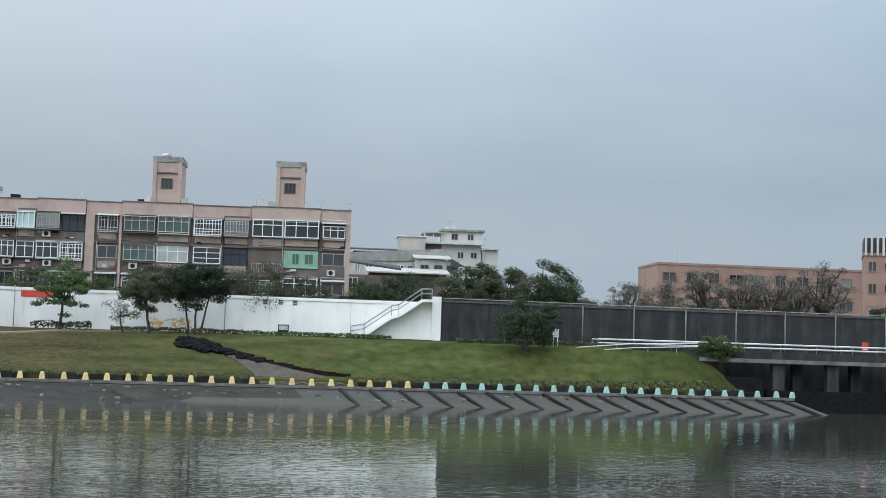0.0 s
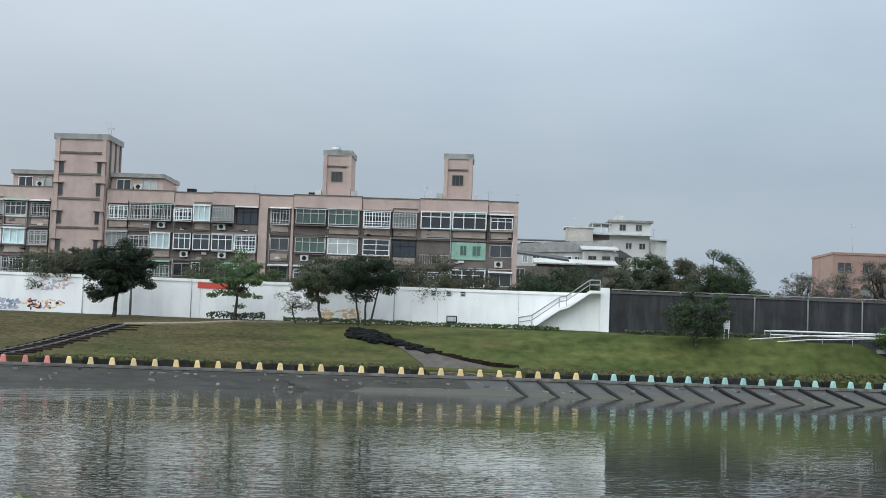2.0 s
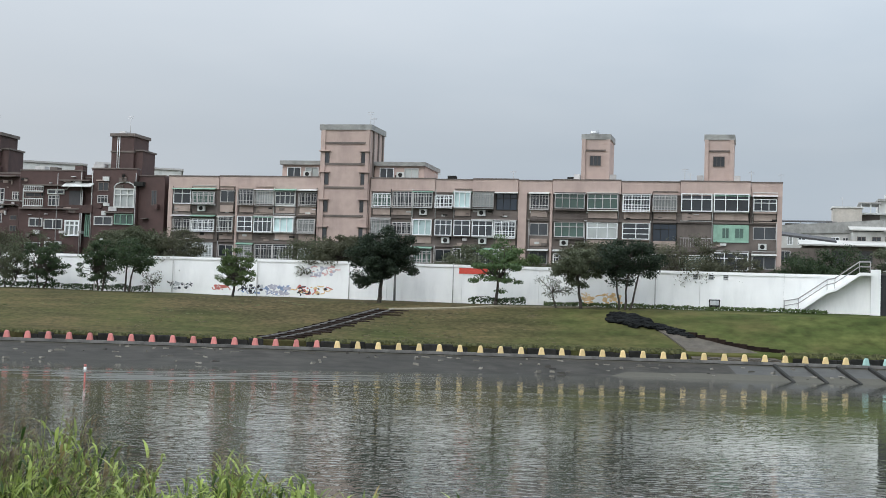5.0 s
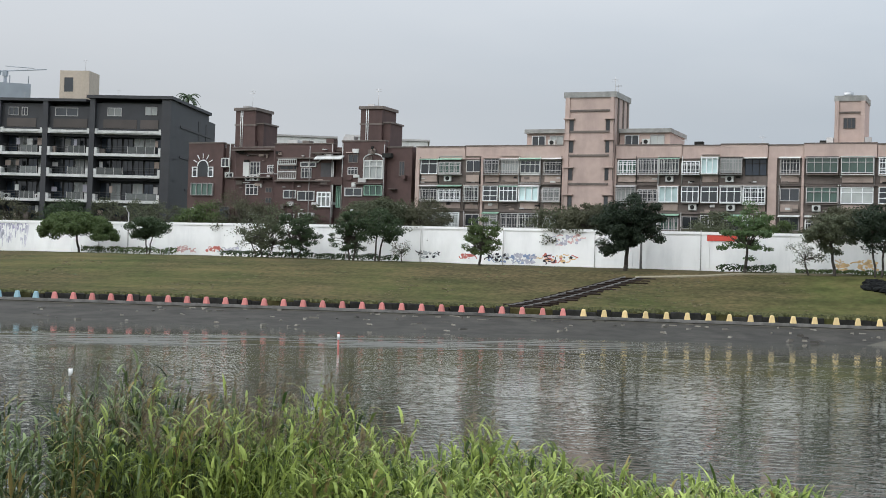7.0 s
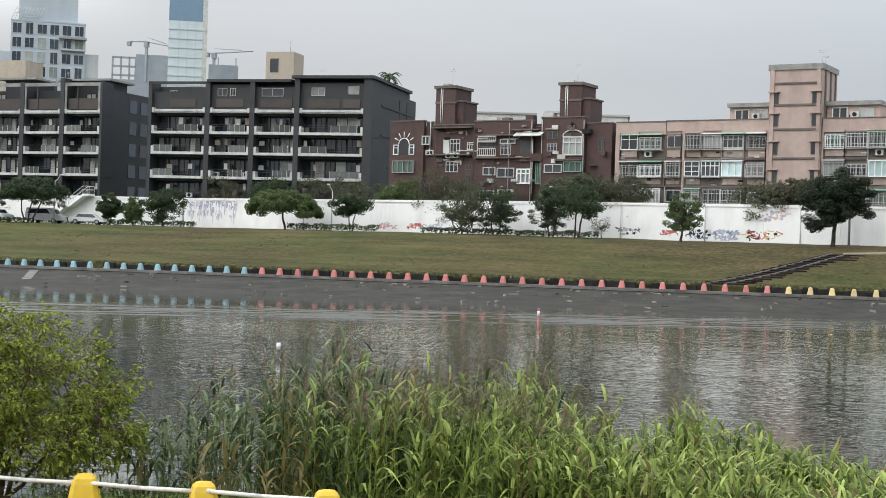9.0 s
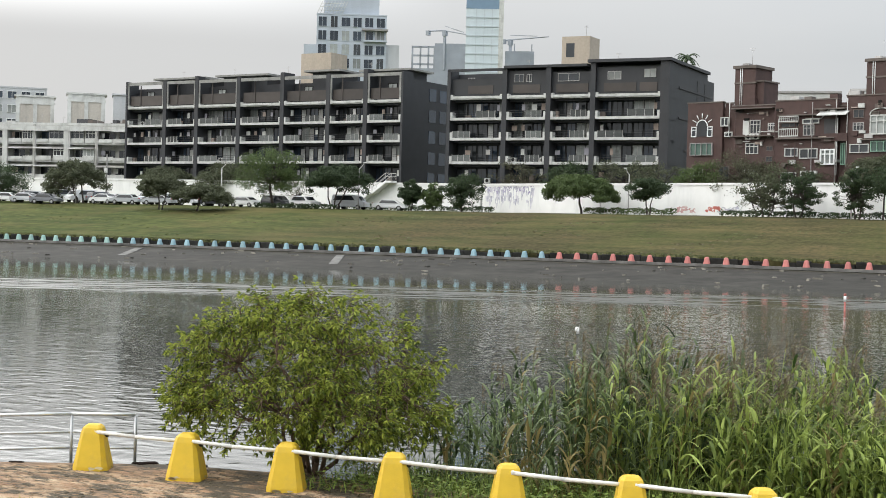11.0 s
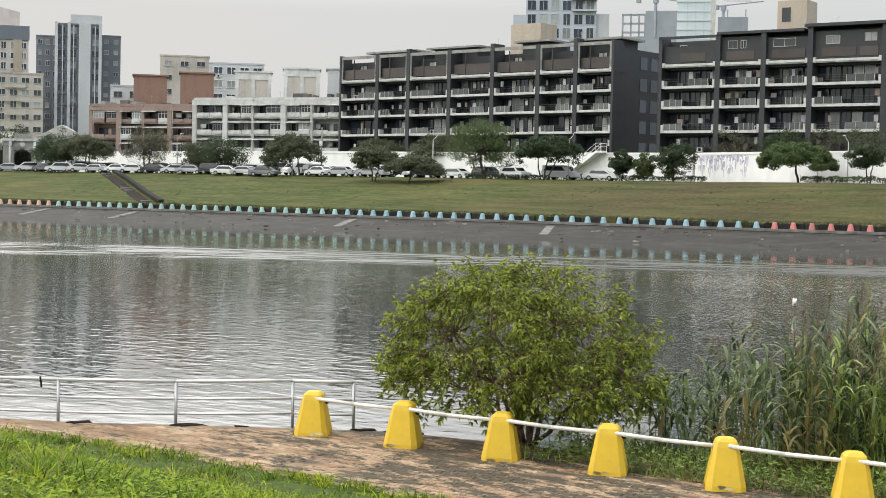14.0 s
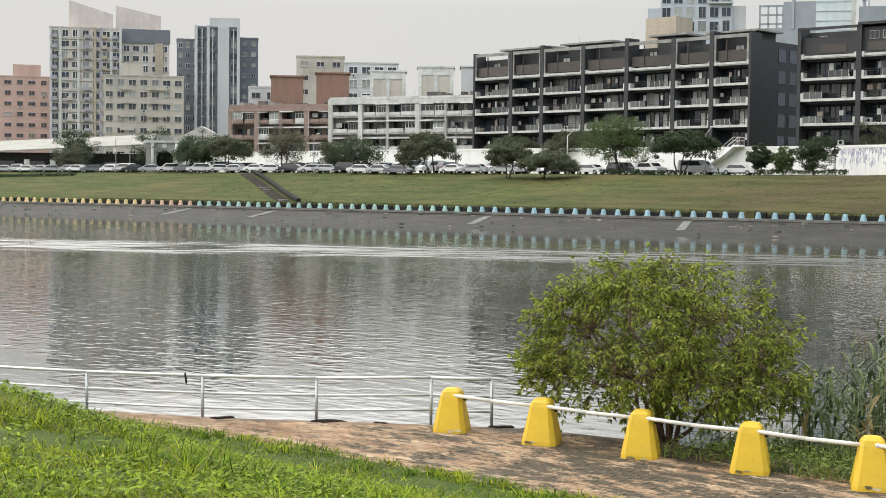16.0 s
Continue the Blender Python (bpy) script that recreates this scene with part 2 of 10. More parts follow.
M_PATH = path_mat()
M_PAVER = path_mat("worn_paving_brick", True)
M_MUD = mat("river_bed_mud", (0.07, 0.065, 0.05), 0.9)
M_CONC = mat("weathered_concrete", (0.20, 0.20, 0.19), 0.9, var=0.2, scale=1.2, stain=0.6, stain_scale=0.3, streak=3, bump=0.3, bump_scale=8)
M_CONC_DARK = mat("wet_dark_concrete", (0.085, 0.085, 0.082), 0.75, var=0.25, scale=0.8, stain=0.6, stain_scale=0.25,
                  stain_color=(0.035, 0.035, 0.034), streak=2.5, bump=0.3, bump_scale=6)
M_WHITE_WALL = mat("whitewashed_wall", (0.90, 0.905, 0.895), 0.85, var=0.05, scale=0.5, stain=0.28, stain_scale=0.5,
                   stain_color=(0.50, 0.52, 0.52), streak=4, bump=0.1)
M_DARK_WALL = mat("soot_dark_wall", (0.024, 0.025, 0.027), 0.85, var=0.5, scale=0.6, stain=0.75, stain_scale=0.8,
                  stain_color=(0.075, 0.076, 0.074), streak=7, bump=0.2)
M_PINK = mat("pink_mosaic_tile", (0.455, 0.350, 0.308), 0.75, var=0.08, scale=1.5, stain=0.5, stain_scale=0.35,
             stain_color=(0.25, 0.19, 0.17), streak=4, bump=0.1)
M_BRICK = mat("red_brown_tile", (0.077, 0.043, 0.038), 0.7, var=0.15, scale=1.5, stain=0.5, stain_scale=0.4, streak=3)
# charcoal raised and blued a little: distance haze put into the base colour
M_BLACK = mat("hazed_charcoal_cladding", (0.034, 0.036, 0.041), 0.6, var=0.15, scale=0.7, stain=0.3, stain_scale=0.3, stain_color=(0.050, 0.047, 0.046), streak=3)
M_YELLOW = mat("yellow_paint", (0.70, 0.46, 0.03), 0.55, var=0.06, scale=6, stain=0.45, stain_scale=3.5, stain_color=(0.46, 0.31, 0.06), bump=0.07, bump_scale=40)
M_WHITE = mat("white_paint", (0.78, 0.78, 0.77), 0.5, var=0.05)
M_STEEL = mat("dull_steel", (0.42, 0.43, 0.44), 0.4, metal=0.7, var=0.1, scale=8)


def water_mat():
    """Silty river: calm under the far bank, wind-rippled in mid-stream, smoother again inshore."""
    m = bpy.data.materials.new("river_water")
    m.use_nodes = True
    nt = m.node_tree
    b = nt.nodes["Principled BSDF"]
    b.inputs["Base Color"].default_value = (0.060, 0.062, 0.051, 1)
    b.inputs["Roughness"].default_value = 0.02
    b.inputs["IOR"].default_value = 1.5
    co = nt.nodes.new("ShaderNodeTexCoord")
    sp = nt.nodes.new("ShaderNodeSeparateXYZ")
    nt.links.new(co.outputs["Object"], sp.inputs["Vector"])

    def noise_tex(scale, rot, detail, distortion=0.0, rough=0.5):
        mp = nt.nodes.new("ShaderNodeMapping")
        mp.inputs["Scale"].default_value = (*scale, 1)
        mp.inputs["Rotation"].default_value = (0, 0, radians(rot))
        nz = nt.nodes.new("ShaderNodeTexNoise")
        nz.inputs["Scale"].default_value, nz.inputs["Detail"].default_value = 1.0, detail
        nz.inputs["Distortion"].default_value, nz.inputs["Roughness"].default_value = distortion, rough
        nt.links.new(co.outputs["Object"], mp.inputs["Vector"])
        nt.links.new(mp.outputs["Vector"], nz.inputs["Vector"])
        return nz.outputs["Fac"]

    def math_node(op, *args):
        n = nt.nodes.new("ShaderNodeMath")
        n.operation = op
        for k, v in enumerate(args):
            if isinstance(v, float):
                n.inputs[k].default_value = v
            else:
                nt.links.new(v, n.inputs[k])
        return n.outputs["Value"]

    def span(v, a, c, lo=0.0, hi=1.0):
        n = nt.nodes.new("ShaderNodeMapRange")
        n.interpolation_type = "SMOOTHSTEP"
        for k, x in (("From Min", a), ("From Max", c), ("To Min", lo), ("To Max", hi)):
            n.inputs[k].default_value = x
        nt.links.new(v, n.inputs["Value"])
        return n.outputs["Result"]
    # how ruffled: reach across the river, broken into cat's-paws
    wob = math_node("MULTIPLY_ADD", noise_tex((0.020, 0.05), 10, 3.0), 34.0, sp.outputs["Y"])
    mid = math_node("MULTIPLY", span(wob, 34.0, 58.0), span(wob, 104.0, 84.0))
    mid = math_node("MULTIPLY", mid, span(sp.outputs["X"], 34.0, -4.0, 0.12, 1.0))
    lee = math_node("MULTIPLY", span(sp.outputs["X"], -13.0, -25.0), span(sp.outputs["Y"], 30.0, 42.0))
    mid = math_node("MULTIPLY", mid, math_node("MULTIPLY_ADD", lee, 0.7, 1.0))
    inshore = math_node("MULTIPLY", span(sp.outputs["X"], -8.0, -17.0), math_node("MULTIPLY", span(sp.outputs["Y"], 15.0, 20.0), span(sp.outputs["Y"], 42.0, 32.0)))
    mid = math_node("MAXIMUM", mid, inshore)
    paws = span(noise_tex((0.018, 0.11), 6, 4.0), 0.38, 0.62, 0.35, 1.0)
    ruff = math_node("MULTIPLY_ADD", math_node("MULTIPLY", mid, paws), 0.20, 0.055)
    # a bright streak where the breeze meets the calm under the bank
    belt = math_node("SUBTRACT", sp.outputs["Y"], 84.0)
    belt = span(math_node("ABSOLUTE", belt), 3.0, 13.0, 1.0, 0.0)
    belt = math_node("MULTIPLY", belt, span(sp.outputs["X"], 40.0, 0.0, 0.3, 1.0))
    belt = math_node("MULTIPLY", belt, span(sp.outputs["X"], -28.0, -6.0, 0.1, 1.0))
    belt = math_node("MULTIPLY", belt, span(noise_tex((0.022, 0.25), 4, 4.0), 0.42, 0.60))
    ruff = math_node("MULTIPLY_ADD", belt, 0.25, ruff)

    def lines(turn, length, breadth, detail):
        """Noise drawn out along one heading."""
        mp = nt.nodes.new("ShaderNodeMapping")
        mp.vector_type = "TEXTURE"
        mp.inputs["Rotation"].default_value = (0, 0, radians(turn))
        mp.inputs["Scale"].default_value = (length, breadth, 1)
        nz = nt.nodes.new("ShaderNodeTexNoise")
        nz.inputs["Scale"].default_value, nz.inputs["Detail"].default_value = 1.0, detail
        nt.links.new(co.outputs["Object"], mp.inputs["Vector"])
        nt.links.new(mp.outputs["Vector"], nz.inputs["Vector"])
        return nz.outputs["Fac"]
    # a lane of long broken ripple lines slanting across the western reach
    lane = math_node("SUBTRACT", sp.outputs["Y"], math_node("MULTIPLY_ADD", sp.outputs["X"], 0.58, 99.0))
    lane = span(math_node("ABSOLUTE", lane), 4.0, 13.0, 1.0, 0.0)
    lane = math_node("MULTIPLY", lane, span(sp.outputs["X"], 6.0, -8.0))
    wake = math_node("MULTIPLY", lane, span(lines(30, 8.0, 1.3, 3.0), 0.44, 0.54))
    ruff = math_node("MULTIPLY_ADD", wake, 0.8, ruff)
    nt.links.new(math_node("MULTIPLY_ADD", wake, 0.33, 0.02), b.inputs["Roughness"])
    h = math_node("ADD", noise_tex((1.5, 2.5), -10, 1.0, 0.5), math_node("MULTIPLY", noise_tex((3.4, 4.6), 24, 1.0, 0.3), 0.35))
    swell = nt.nodes.new("ShaderNodeBump")
    swell.inputs["Strength"].default_value, swell.inputs["Distance"].default_value = 0.05, 0.12
    nt.links.new(noise_tex((0.25, 0.9), 8, 1.0, 0.4), swell.inputs["Height"])
    bp = nt.nodes.new("ShaderNodeBump")
    bp.inputs["Distance"].default_value = 0.07
    nt.links.new(ruff, bp.inputs["Strength"])
    nt.links.new(h, bp.inputs["Height"])
    nt.links.new(swell.outputs["Normal"], bp.inputs["Normal"])
    nt.links.new(bp.outputs["Normal"], b.inputs["Normal"])
    return m


M_WATER = water_mat()

M_SLAB = mat("weathered_dark_slab", (0.021, 0.0145, 0.0115), 0.95, var=0.35, scale=2, bump=0.5, bump_scale=6, spread=0.3, spec=0.12)
M_SOIL_PALE = mat("pale_trodden_earth", (0.21, 0.185, 0.125), 0.95, var=0.25, scale=2.0, bump=0.3, bump_scale=8)
M_STUCCO_WHITE = mat("off_white_stucco", (0.58, 0.58, 0.56), 0.8, var=0.04)
M_SOIL = mat("trodden_soil", (0.088, 0.076, 0.060), 0.95, var=0.25, scale=2.0, stain=0.5, stain_scale=0.8, bump=0.4, bump_scale=8)
M_KERB = mat("pale_kerb_concrete", (0.30, 0.30, 0.285), 0.85, var=0.2, scale=1.5, stain=0.6, stain_scale=0.6, bump=0.2)
M_APRON = mat("muddy_concrete_apron", (0.039, 0.037, 0.033), 0.7, var=0.35, scale=0.7, stain=0.8, stain_scale=0.3,
              stain_color=(0.074, 0.069, 0.060), bump=0.25, bump_scale=3, spec=0.08)
M_STONE_DARK = mat("black_mossy_stone", (0.028, 0.028, 0.026), 0.95, var=0.35, scale=2, bump=0.5, bump_scale=6, spread=0.3, spec=0.12)
M_BOULDER = mat("near_black_boulder_and_shade", (0.013, 0.014, 0.014), 1.0, var=0.4, scale=2, bump=0.6, bump_scale=5, spec=0.08)
M_BOL_YEL = mat("faded_yellow_paint", (0.66, 0.50, 0.24), 0.7, var=0.1, scale=4, spread=0.12)
M_BOL_RED = mat("faded_red_paint", (0.54, 0.19, 0.17), 0.7, var=0.1, scale=4, spread=0.15)
M_BOL_BLUE = mat("faded_blue_paint", (0.27, 0.43, 0.49), 0.7, var=0.1, scale=4, spread=0.12)
M_BOL_TEAL = mat("faded_teal_paint", (0.31, 0.49, 0.45), 0.7, var=0.1, scale=4, spread=0.12)
M_BOL_PALE = mat("faded_salmon_paint", (0.60, 0.40, 0.28), 0.7, var=0.1, scale=4, spread=0.12)
M_GRIME = mat("grimy_render", (0.150, 0.126, 0.112), 0.85, var=0.2, scale=0.8, stain=0.6, stain_scale=0.5, streak=4)
M_KERB_FAR = mat("grimy_kerb_concrete", (0.17, 0.165, 0.155), 0.9, var=0.3, scale=1.5, stain=0.8, stain_scale=0.5, bump=0.3)
M_TOWER_PINK = mat("pinkish_grey_tile", (0.56, 0.515, 0.49), 0.75, var=0.08, scale=0.4, stain=0.35, stain_scale=0.2, streak=4)
M_OLDWHITE = mat("stained_old_white_render", (0.50, 0.50, 0.475), 0.85, var=0.15, scale=0.9, stain=0.75, stain_scale=0.5, stain_color=(0.22, 0.215, 0.20), streak=4)
M_BRICKPINK = mat("dull_brick_pink", (0.33, 0.215, 0.18), 0.85, var=0.12, scale=0.6, stain=0.4, stain_scale=0.3, streak=3)
M_LILAC = mat("lilac_grey_tile", (0.36, 0.35, 0.40), 0.75, var=0.08, scale=0.5)
M_SCREEN_BROWN = mat("smoked_brown_screen", (0.062, 0.052, 0.047), 0.5, var=0.2, scale=0.6, stain=0.5, stain_scale=0.4, stain_color=(0.075, 0.06, 0.052), spread=0.3)
M_APRON_SLAB = mat("blotched_apron_slab", (0.062, 0.061, 0.057), 0.9, var=0.3, scale=0.7, stain=0.8, stain_scale=0.35, stain_color=(0.045, 0.045, 0.042), bump=0.3, bump_scale=6)
M_BEIGE = mat("beige_apron_tile", (0.36, 0.29, 0.25), 0.8, var=0.12, scale=1.2, stain=0.5, stain_scale=0.8, streak=3, spread=0.18)
M_GREYFRAME = mat("grey_window_bars", (0.44, 0.43, 0.42), 0.6, var=0.1, spread=0.35)
M_WHITEFRAME = mat("white_window_frame", (0.80, 0.82, 0.82), 0.5, var=0.04)
M_DIRTYWHITE = mat("dirty_white_slab", (0.58, 0.59, 0.57), 0.75, var=0.12, scale=1.0, stain=0.55, stain_scale=0.8, stain_color=(0.25, 0.25, 0.24), streak=3)
M_GLASS = glass_mat("dark_window_glass", (0.040, 0.045, 0.050))
M_GLASS_BLUE = glass_mat("blue_black_glass", (0.028, 0.040, 0.058))
M_GLASS_GREEN = glass_mat("green_tinted_glass", (0.065, 0.115, 0.095), 0.2)
M_GLASS_PALE = glass_mat("curtained_glass", (0.30, 0.32, 0.31), 0.25)
M_GLASS_CYAN = glass_mat("pale_cyan_panel", (0.45, 0.58, 0.58), 0.4)
M_GREEN_PANEL = mat("mint_green_panel", (0.27, 0.45, 0.35), 0.6, var=0.08, stain=0.4, stain_scale=1, streak=3)
M_RAILGLASS = mat("smoky_balcony_glass", (0.105, 0.113, 0.11), 0.2, var=0.2, spread=0.5)
M_ROOF_DARK = mat("dark_roof_felt", (0.07, 0.07, 0.073), 0.9)
M_TAN = mat("tan_stucco", (0.46, 0.395, 0.32), 0.85, var=0.1, stain=0.3, streak=4)
M_PALE_TILE = mat("pale_grey_tile", (0.52, 0.54, 0.56), 0.7, var=0.08, stain=0.25, stain_scale=0.2, streak=4)
M_OFFICE = mat("blue_grey_panel", (0.47, 0.52, 0.58), 0.6, var=0.06, stain=0.2, stain_scale=0.15, streak=4)
M_CURTAINWALL = mat("pale_glass_curtain_wall", (0.62, 0.70, 0.74), 0.25, var=0.06, scale=0.3)
M_CURTAINLINE = mat("pale_grey_mullion", (0.50, 0.56, 0.60), 0.5, var=0.05)
M_CURTAINBLUE = mat("blue_glass_crown", (0.20, 0.30, 0.41), 0.2, var=0.06, scale=0.3)
# far concrete, its blue-grey tone holding painted distance haze
M_HAZE_CONC = mat("hazed_concrete_frame", (0.33, 0.36, 0.40), 0.9, var=0.1, scale=0.2)
M_BRICK_ORANGE = mat("orange_brick_tile", (0.26, 0.158, 0.122), 0.8, var=0.12, stain=0.4, stain_scale=0.4, streak=3)
M_BRICK_PALE = mat("weathered_brick_tile", (0.29, 0.215, 0.185), 0.8, var=0.12, stain=0.5, stain_scale=0.4, streak=3)
M_CREAM = mat("cream_tile", (0.50, 0.465, 0.415), 0.75, var=0.08, stain=0.45, stain_scale=0.35, streak=4)
M_SALMON = mat("salmon_tile", (0.55, 0.395, 0.355), 0.8, var=0.08, stain=0.3, stain_scale=0.3, streak=4)
M_TOWER_DARK = mat("slate_blue_tile", (0.15, 0.17, 0.20), 0.6, var=0.1, scale=0.4)
M_SHEETROOF = mat("pale_sheet_roof", (0.50, 0.49, 0.46), 0.6, var=0.1, stain=0.3)
M_SHED = mat("dull_cream_sheet_roof", (0.33, 0.32, 0.28), 0.7, var=0.15, stain=0.4)
M_REDSIGN = mat("red_board", (0.60, 0.07, 0.045), 0.6, var=0.06)
M_BARK = mat("grey_brown_bark", (0.06, 0.05, 0.042), 0.95, var=0.3, scale=6, bump=0.5, bump_scale=20)
M_BLACKRUBBER = mat("black_rubber", (0.015, 0.015, 0.015), 0.7)


def leaf_mat(name, a, b, rough=0.55, through_light=0.35, spec=0.25):
    """Leaves: each takes its own shade between two colours; some light passes through."""
    m = bpy.data.materials.new(name)
    m.use_nodes = True
    nt = m.node_tree
    p = nt.nodes["Principled BSDF"]
    geo = nt.nodes.new("ShaderNodeNewGeometry")
    mx = nt.nodes.new("ShaderNodeMixRGB")
    mx.inputs["Color1"].default_value, mx.inputs["Color2"].default_value = (*a, 1), (*b, 1)
    nt.links.new(geo.outputs["Random Per Island"], mx.inputs["Fac"])
    nt.links.new(mx.outputs["Color"], p.inputs["Base Color"])
    p.inputs["Roughness"].default_value = rough
    p.inputs["Specular IOR Level"].default_value = spec
    tr = nt.nodes.new("ShaderNodeBsdfTranslucent")
    nt.links.new(mx.outputs["Color"], tr.inputs["Color"])
    ms = nt.nodes.new("ShaderNodeMixShader")
    ms.inputs["Fac"].default_value = through_light
    out = nt.nodes["Material Output"]
    nt.links.new(p.outputs["BSDF"], ms.inputs[1])
    nt.links.new(tr.outputs["BSDF"], ms.inputs[2])
    nt.links.new(ms.outputs["Shader"], out.inputs["Surface"])
    return m


M_LEAF_DARK = leaf_mat("dark_green_leaves", (0.028, 0.048, 0.026), (0.072, 0.105, 0.046))
M_LEAF_MID = leaf_mat("mid_green_leaves", (0.060, 0.095, 0.034), (0.125, 0.170, 0.062))
M_LEAF_FRESH = leaf_mat("fresh_green_leaves", (0.065, 0.115, 0.045), (0.125, 0.185, 0.075))
# olive and brown crowns, lightened to put distance haze into the leaves
M_LEAF_DULL = leaf_mat("dull_olive_leaves", (0.064, 0.078, 0.044), (0.130, 0.142, 0.085))
M_LEAF_BROWN = leaf_mat("brownish_twigs_and_leaves", (0.064, 0.070, 0.042), (0.128, 0.128, 0.080))
M_LEAF_DEEP = leaf_mat("deep_green_leaves", (0.016, 0.028, 0.018), (0.044, 0.062, 0.034))
# twig crowns, greyed and lightened with painted distance haze
M_LEAF_TWIG = leaf_mat("bare_brown_twigs", (0.105, 0.100, 0.082), (0.185, 0.172, 0.142))
M_BUSHWOOD = mat("reddish_bush_bark", (0.12, 0.078, 0.052), 0.9, var=0.3, scale=8)
M_LEAF_BUSH = leaf_mat("bright_bush_leaves", (0.048, 0.082, 0.018), (0.410, 0.460, 0.080), through_light=0.42)
# bluer reeds of the west clump, darkened to hold its shade in the colour
M_REED_BLUE = leaf_mat("shaded_blue_green_reed_blades", (0.022, 0.044, 0.020), (0.240, 0.310, 0.135), rough=0.45, through_light=0.3, spec=0.3)
M_REED = leaf_mat("reed_blades", (0.034, 0.068, 0.018), (0.500, 0.600, 0.170), rough=0.5, through_light=0.35, spec=0.2)
M_REED_DRY = leaf_mat("dry_reed_blades", (0.20, 0.17, 0.07), (0.32, 0.25, 0.10))
M_PLUME = leaf_mat("reed_plumes", (0.12, 0.092, 0.058), (0.25, 0.20, 0.125))
M_CLOVER = leaf_mat("clover_leaves", (0.032, 0.072, 0.006), (0.300, 0.410, 0.036), rough=0.65, through_light=0.35, spec=0.12)
M_TURF = leaf_mat("lawn_blades", (0.038, 0.070, 0.006), (0.420, 0.500, 0.036), rough=0.7, through_light=0.35, spec=0.08)
M_TURF_DEEP = leaf_mat("lush_lawn_blades", (0.016, 0.040, 0.005), (0.190, 0.300, 0.026), rough=0.7, through_light=0.35, spec=0.08)
M_TURF_OLD = leaf_mat("yellowed_lawn_blades", (0.17, 0.17, 0.05), (0.28, 0.25, 0.10))
M_WEED = leaf_mat("weed_leaves", (0.045, 0.085, 0.014), (0.270, 0.350, 0.080), through_light=0.3)

# ---- mesh helpers ----
def mesh_of(name, bm, material):
    me = bpy.data.meshes.new(name)
    bm.to_mesh(me)
    bm.free()
    for mm in (material if isinstance(material, (list, tuple)) else [material]):
        me.materials.append(mm)
    return me


def part(name, bm, material, parent, label=""):
    """One mesh object under a thing or a part."""
    me = bm if isinstance(bm, bpy.types.Mesh) else mesh_of(name, bm, material)
    ob = new(name, me)
    ob.parent = parent
    return tagged(ob, label)


def thing(name, label, category, m=None, group="", kind=""):
    ob = new(name)
    if m is not None:
        ob.matrix_basis = m
    return tagged(ob, label, category, group, kind)


def solo(name, bm, material, label, category, m=None, group="", kind=""):
    ob = new(name, bm if isinstance(bm, bpy.types.Mesh) else mesh_of(name, bm, material))
    if m is not None:
        ob.matrix_basis = m
    return tagged(ob, label, category, group, kind)


def add_box(bm, x0, x1, y0, y1, z0, z1, mi=0):
    vs = [bm.verts.new(p) for p in ((x0, y0, z0), (x1, y0, z0), (x1, y1, z0), (x0, y1, z0),
                                    (x0, y0, z1), (x1, y0, z1), (x1, y1, z1), (x0, y1, z1))]
    for q in ((0, 3, 2, 1), (4, 5, 6, 7), (0, 1, 5, 4), (1, 2, 6, 5), (2, 3, 7, 6), (3, 0, 4, 7)):
        bm.faces.new([vs[i] for i in q]).material_index = mi
    return vs


def box(*a):
    bm = bmesh.new()
    add_box(bm, *a)
    return bm


def tube(bm, a, b, r0, r1=None, n=8, mi=0):
    a, b = Vector(a), Vector(b)
    r1 = r0 if r1 is None else r1
    d = (b - a).normalized()
    s = d.orthogonal().normalized()
    t = d.cross(s)
    rings = []
    for c, r in ((a, r0), (b, r1)):
        rings.append([bm.verts.new(c + (s * math.cos(2 * math.pi * i / n) + t * math.sin(2 * math.pi * i / n)) * r) for i in range(n)])
    for i in range(n):
        f = bm.faces.new((rings[0][i], rings[0][(i + 1) % n], rings[1][(i + 1) % n], rings[1][i]))
        f.material_index, f.smooth = mi, True
    bm.faces.new(rings[0][::-1]).material_index = mi
    bm.faces.new(rings[1]).material_index = mi


def prism(bm, pts, z0, z1, mi=0):
    """Upright prism over a plan outline that runs counter-clockwise."""
    lo = [bm.verts.new((x, y, z0)) for x, y in pts]
    hi = [bm.verts.new((x, y, z1)) for x, y in pts]
    n = len(pts)
    for i in range(n):
        bm.faces.new((lo[i], lo[(i + 1) % n], hi[(i + 1) % n], hi[i])).material_index = mi
    bm.faces.new(hi).material_index = mi
    bm.faces.new(lo[::-1]).material_index = mi


def along(P, Q, z=0.0):
    """Pose of a facade: local x from P to Q, local y away from the river, z up."""
    d = Vector((Q[0] - P[0], Q[1] - P[1]))
    return Matrix.Translation((P[0], P[1], z)) @ Matrix.Rotation(math.atan2(d.y, d.x), 4, "Z")


# ---- plan of the banks ----
def bank_y(x):
    """Front edge of the far bank's kerb."""
    return 122.0 + 0.025 * x - 0.0002 * x * x if x > -260 else 102.0 + 0.129 * (x + 260)


def wall_y(x):
    """Line of the flood wall."""
    return 147.0 - 0.27 * x if x > -90 else 171.3 - 0.035 * (x + 90)


def step(a, b, v):
    k = min(1.0, max(0.0, (v - a) / (b - a)))
    return k * k * (3 - 2 * k)


KERB_Z, PATH_Z = 1.33, 0.3
BANK_END = 69.5


def plateau(x):
    """Height of the ground along the flood wall."""
    return 5.8 + 0.3 * step(0, -60, x) + 0.35 * step(-80, -190, x)


def wall_top(x):
    return 9.5 + 0.4 * step(40, -50, x) + 0.45 * step(-80, -190, x)


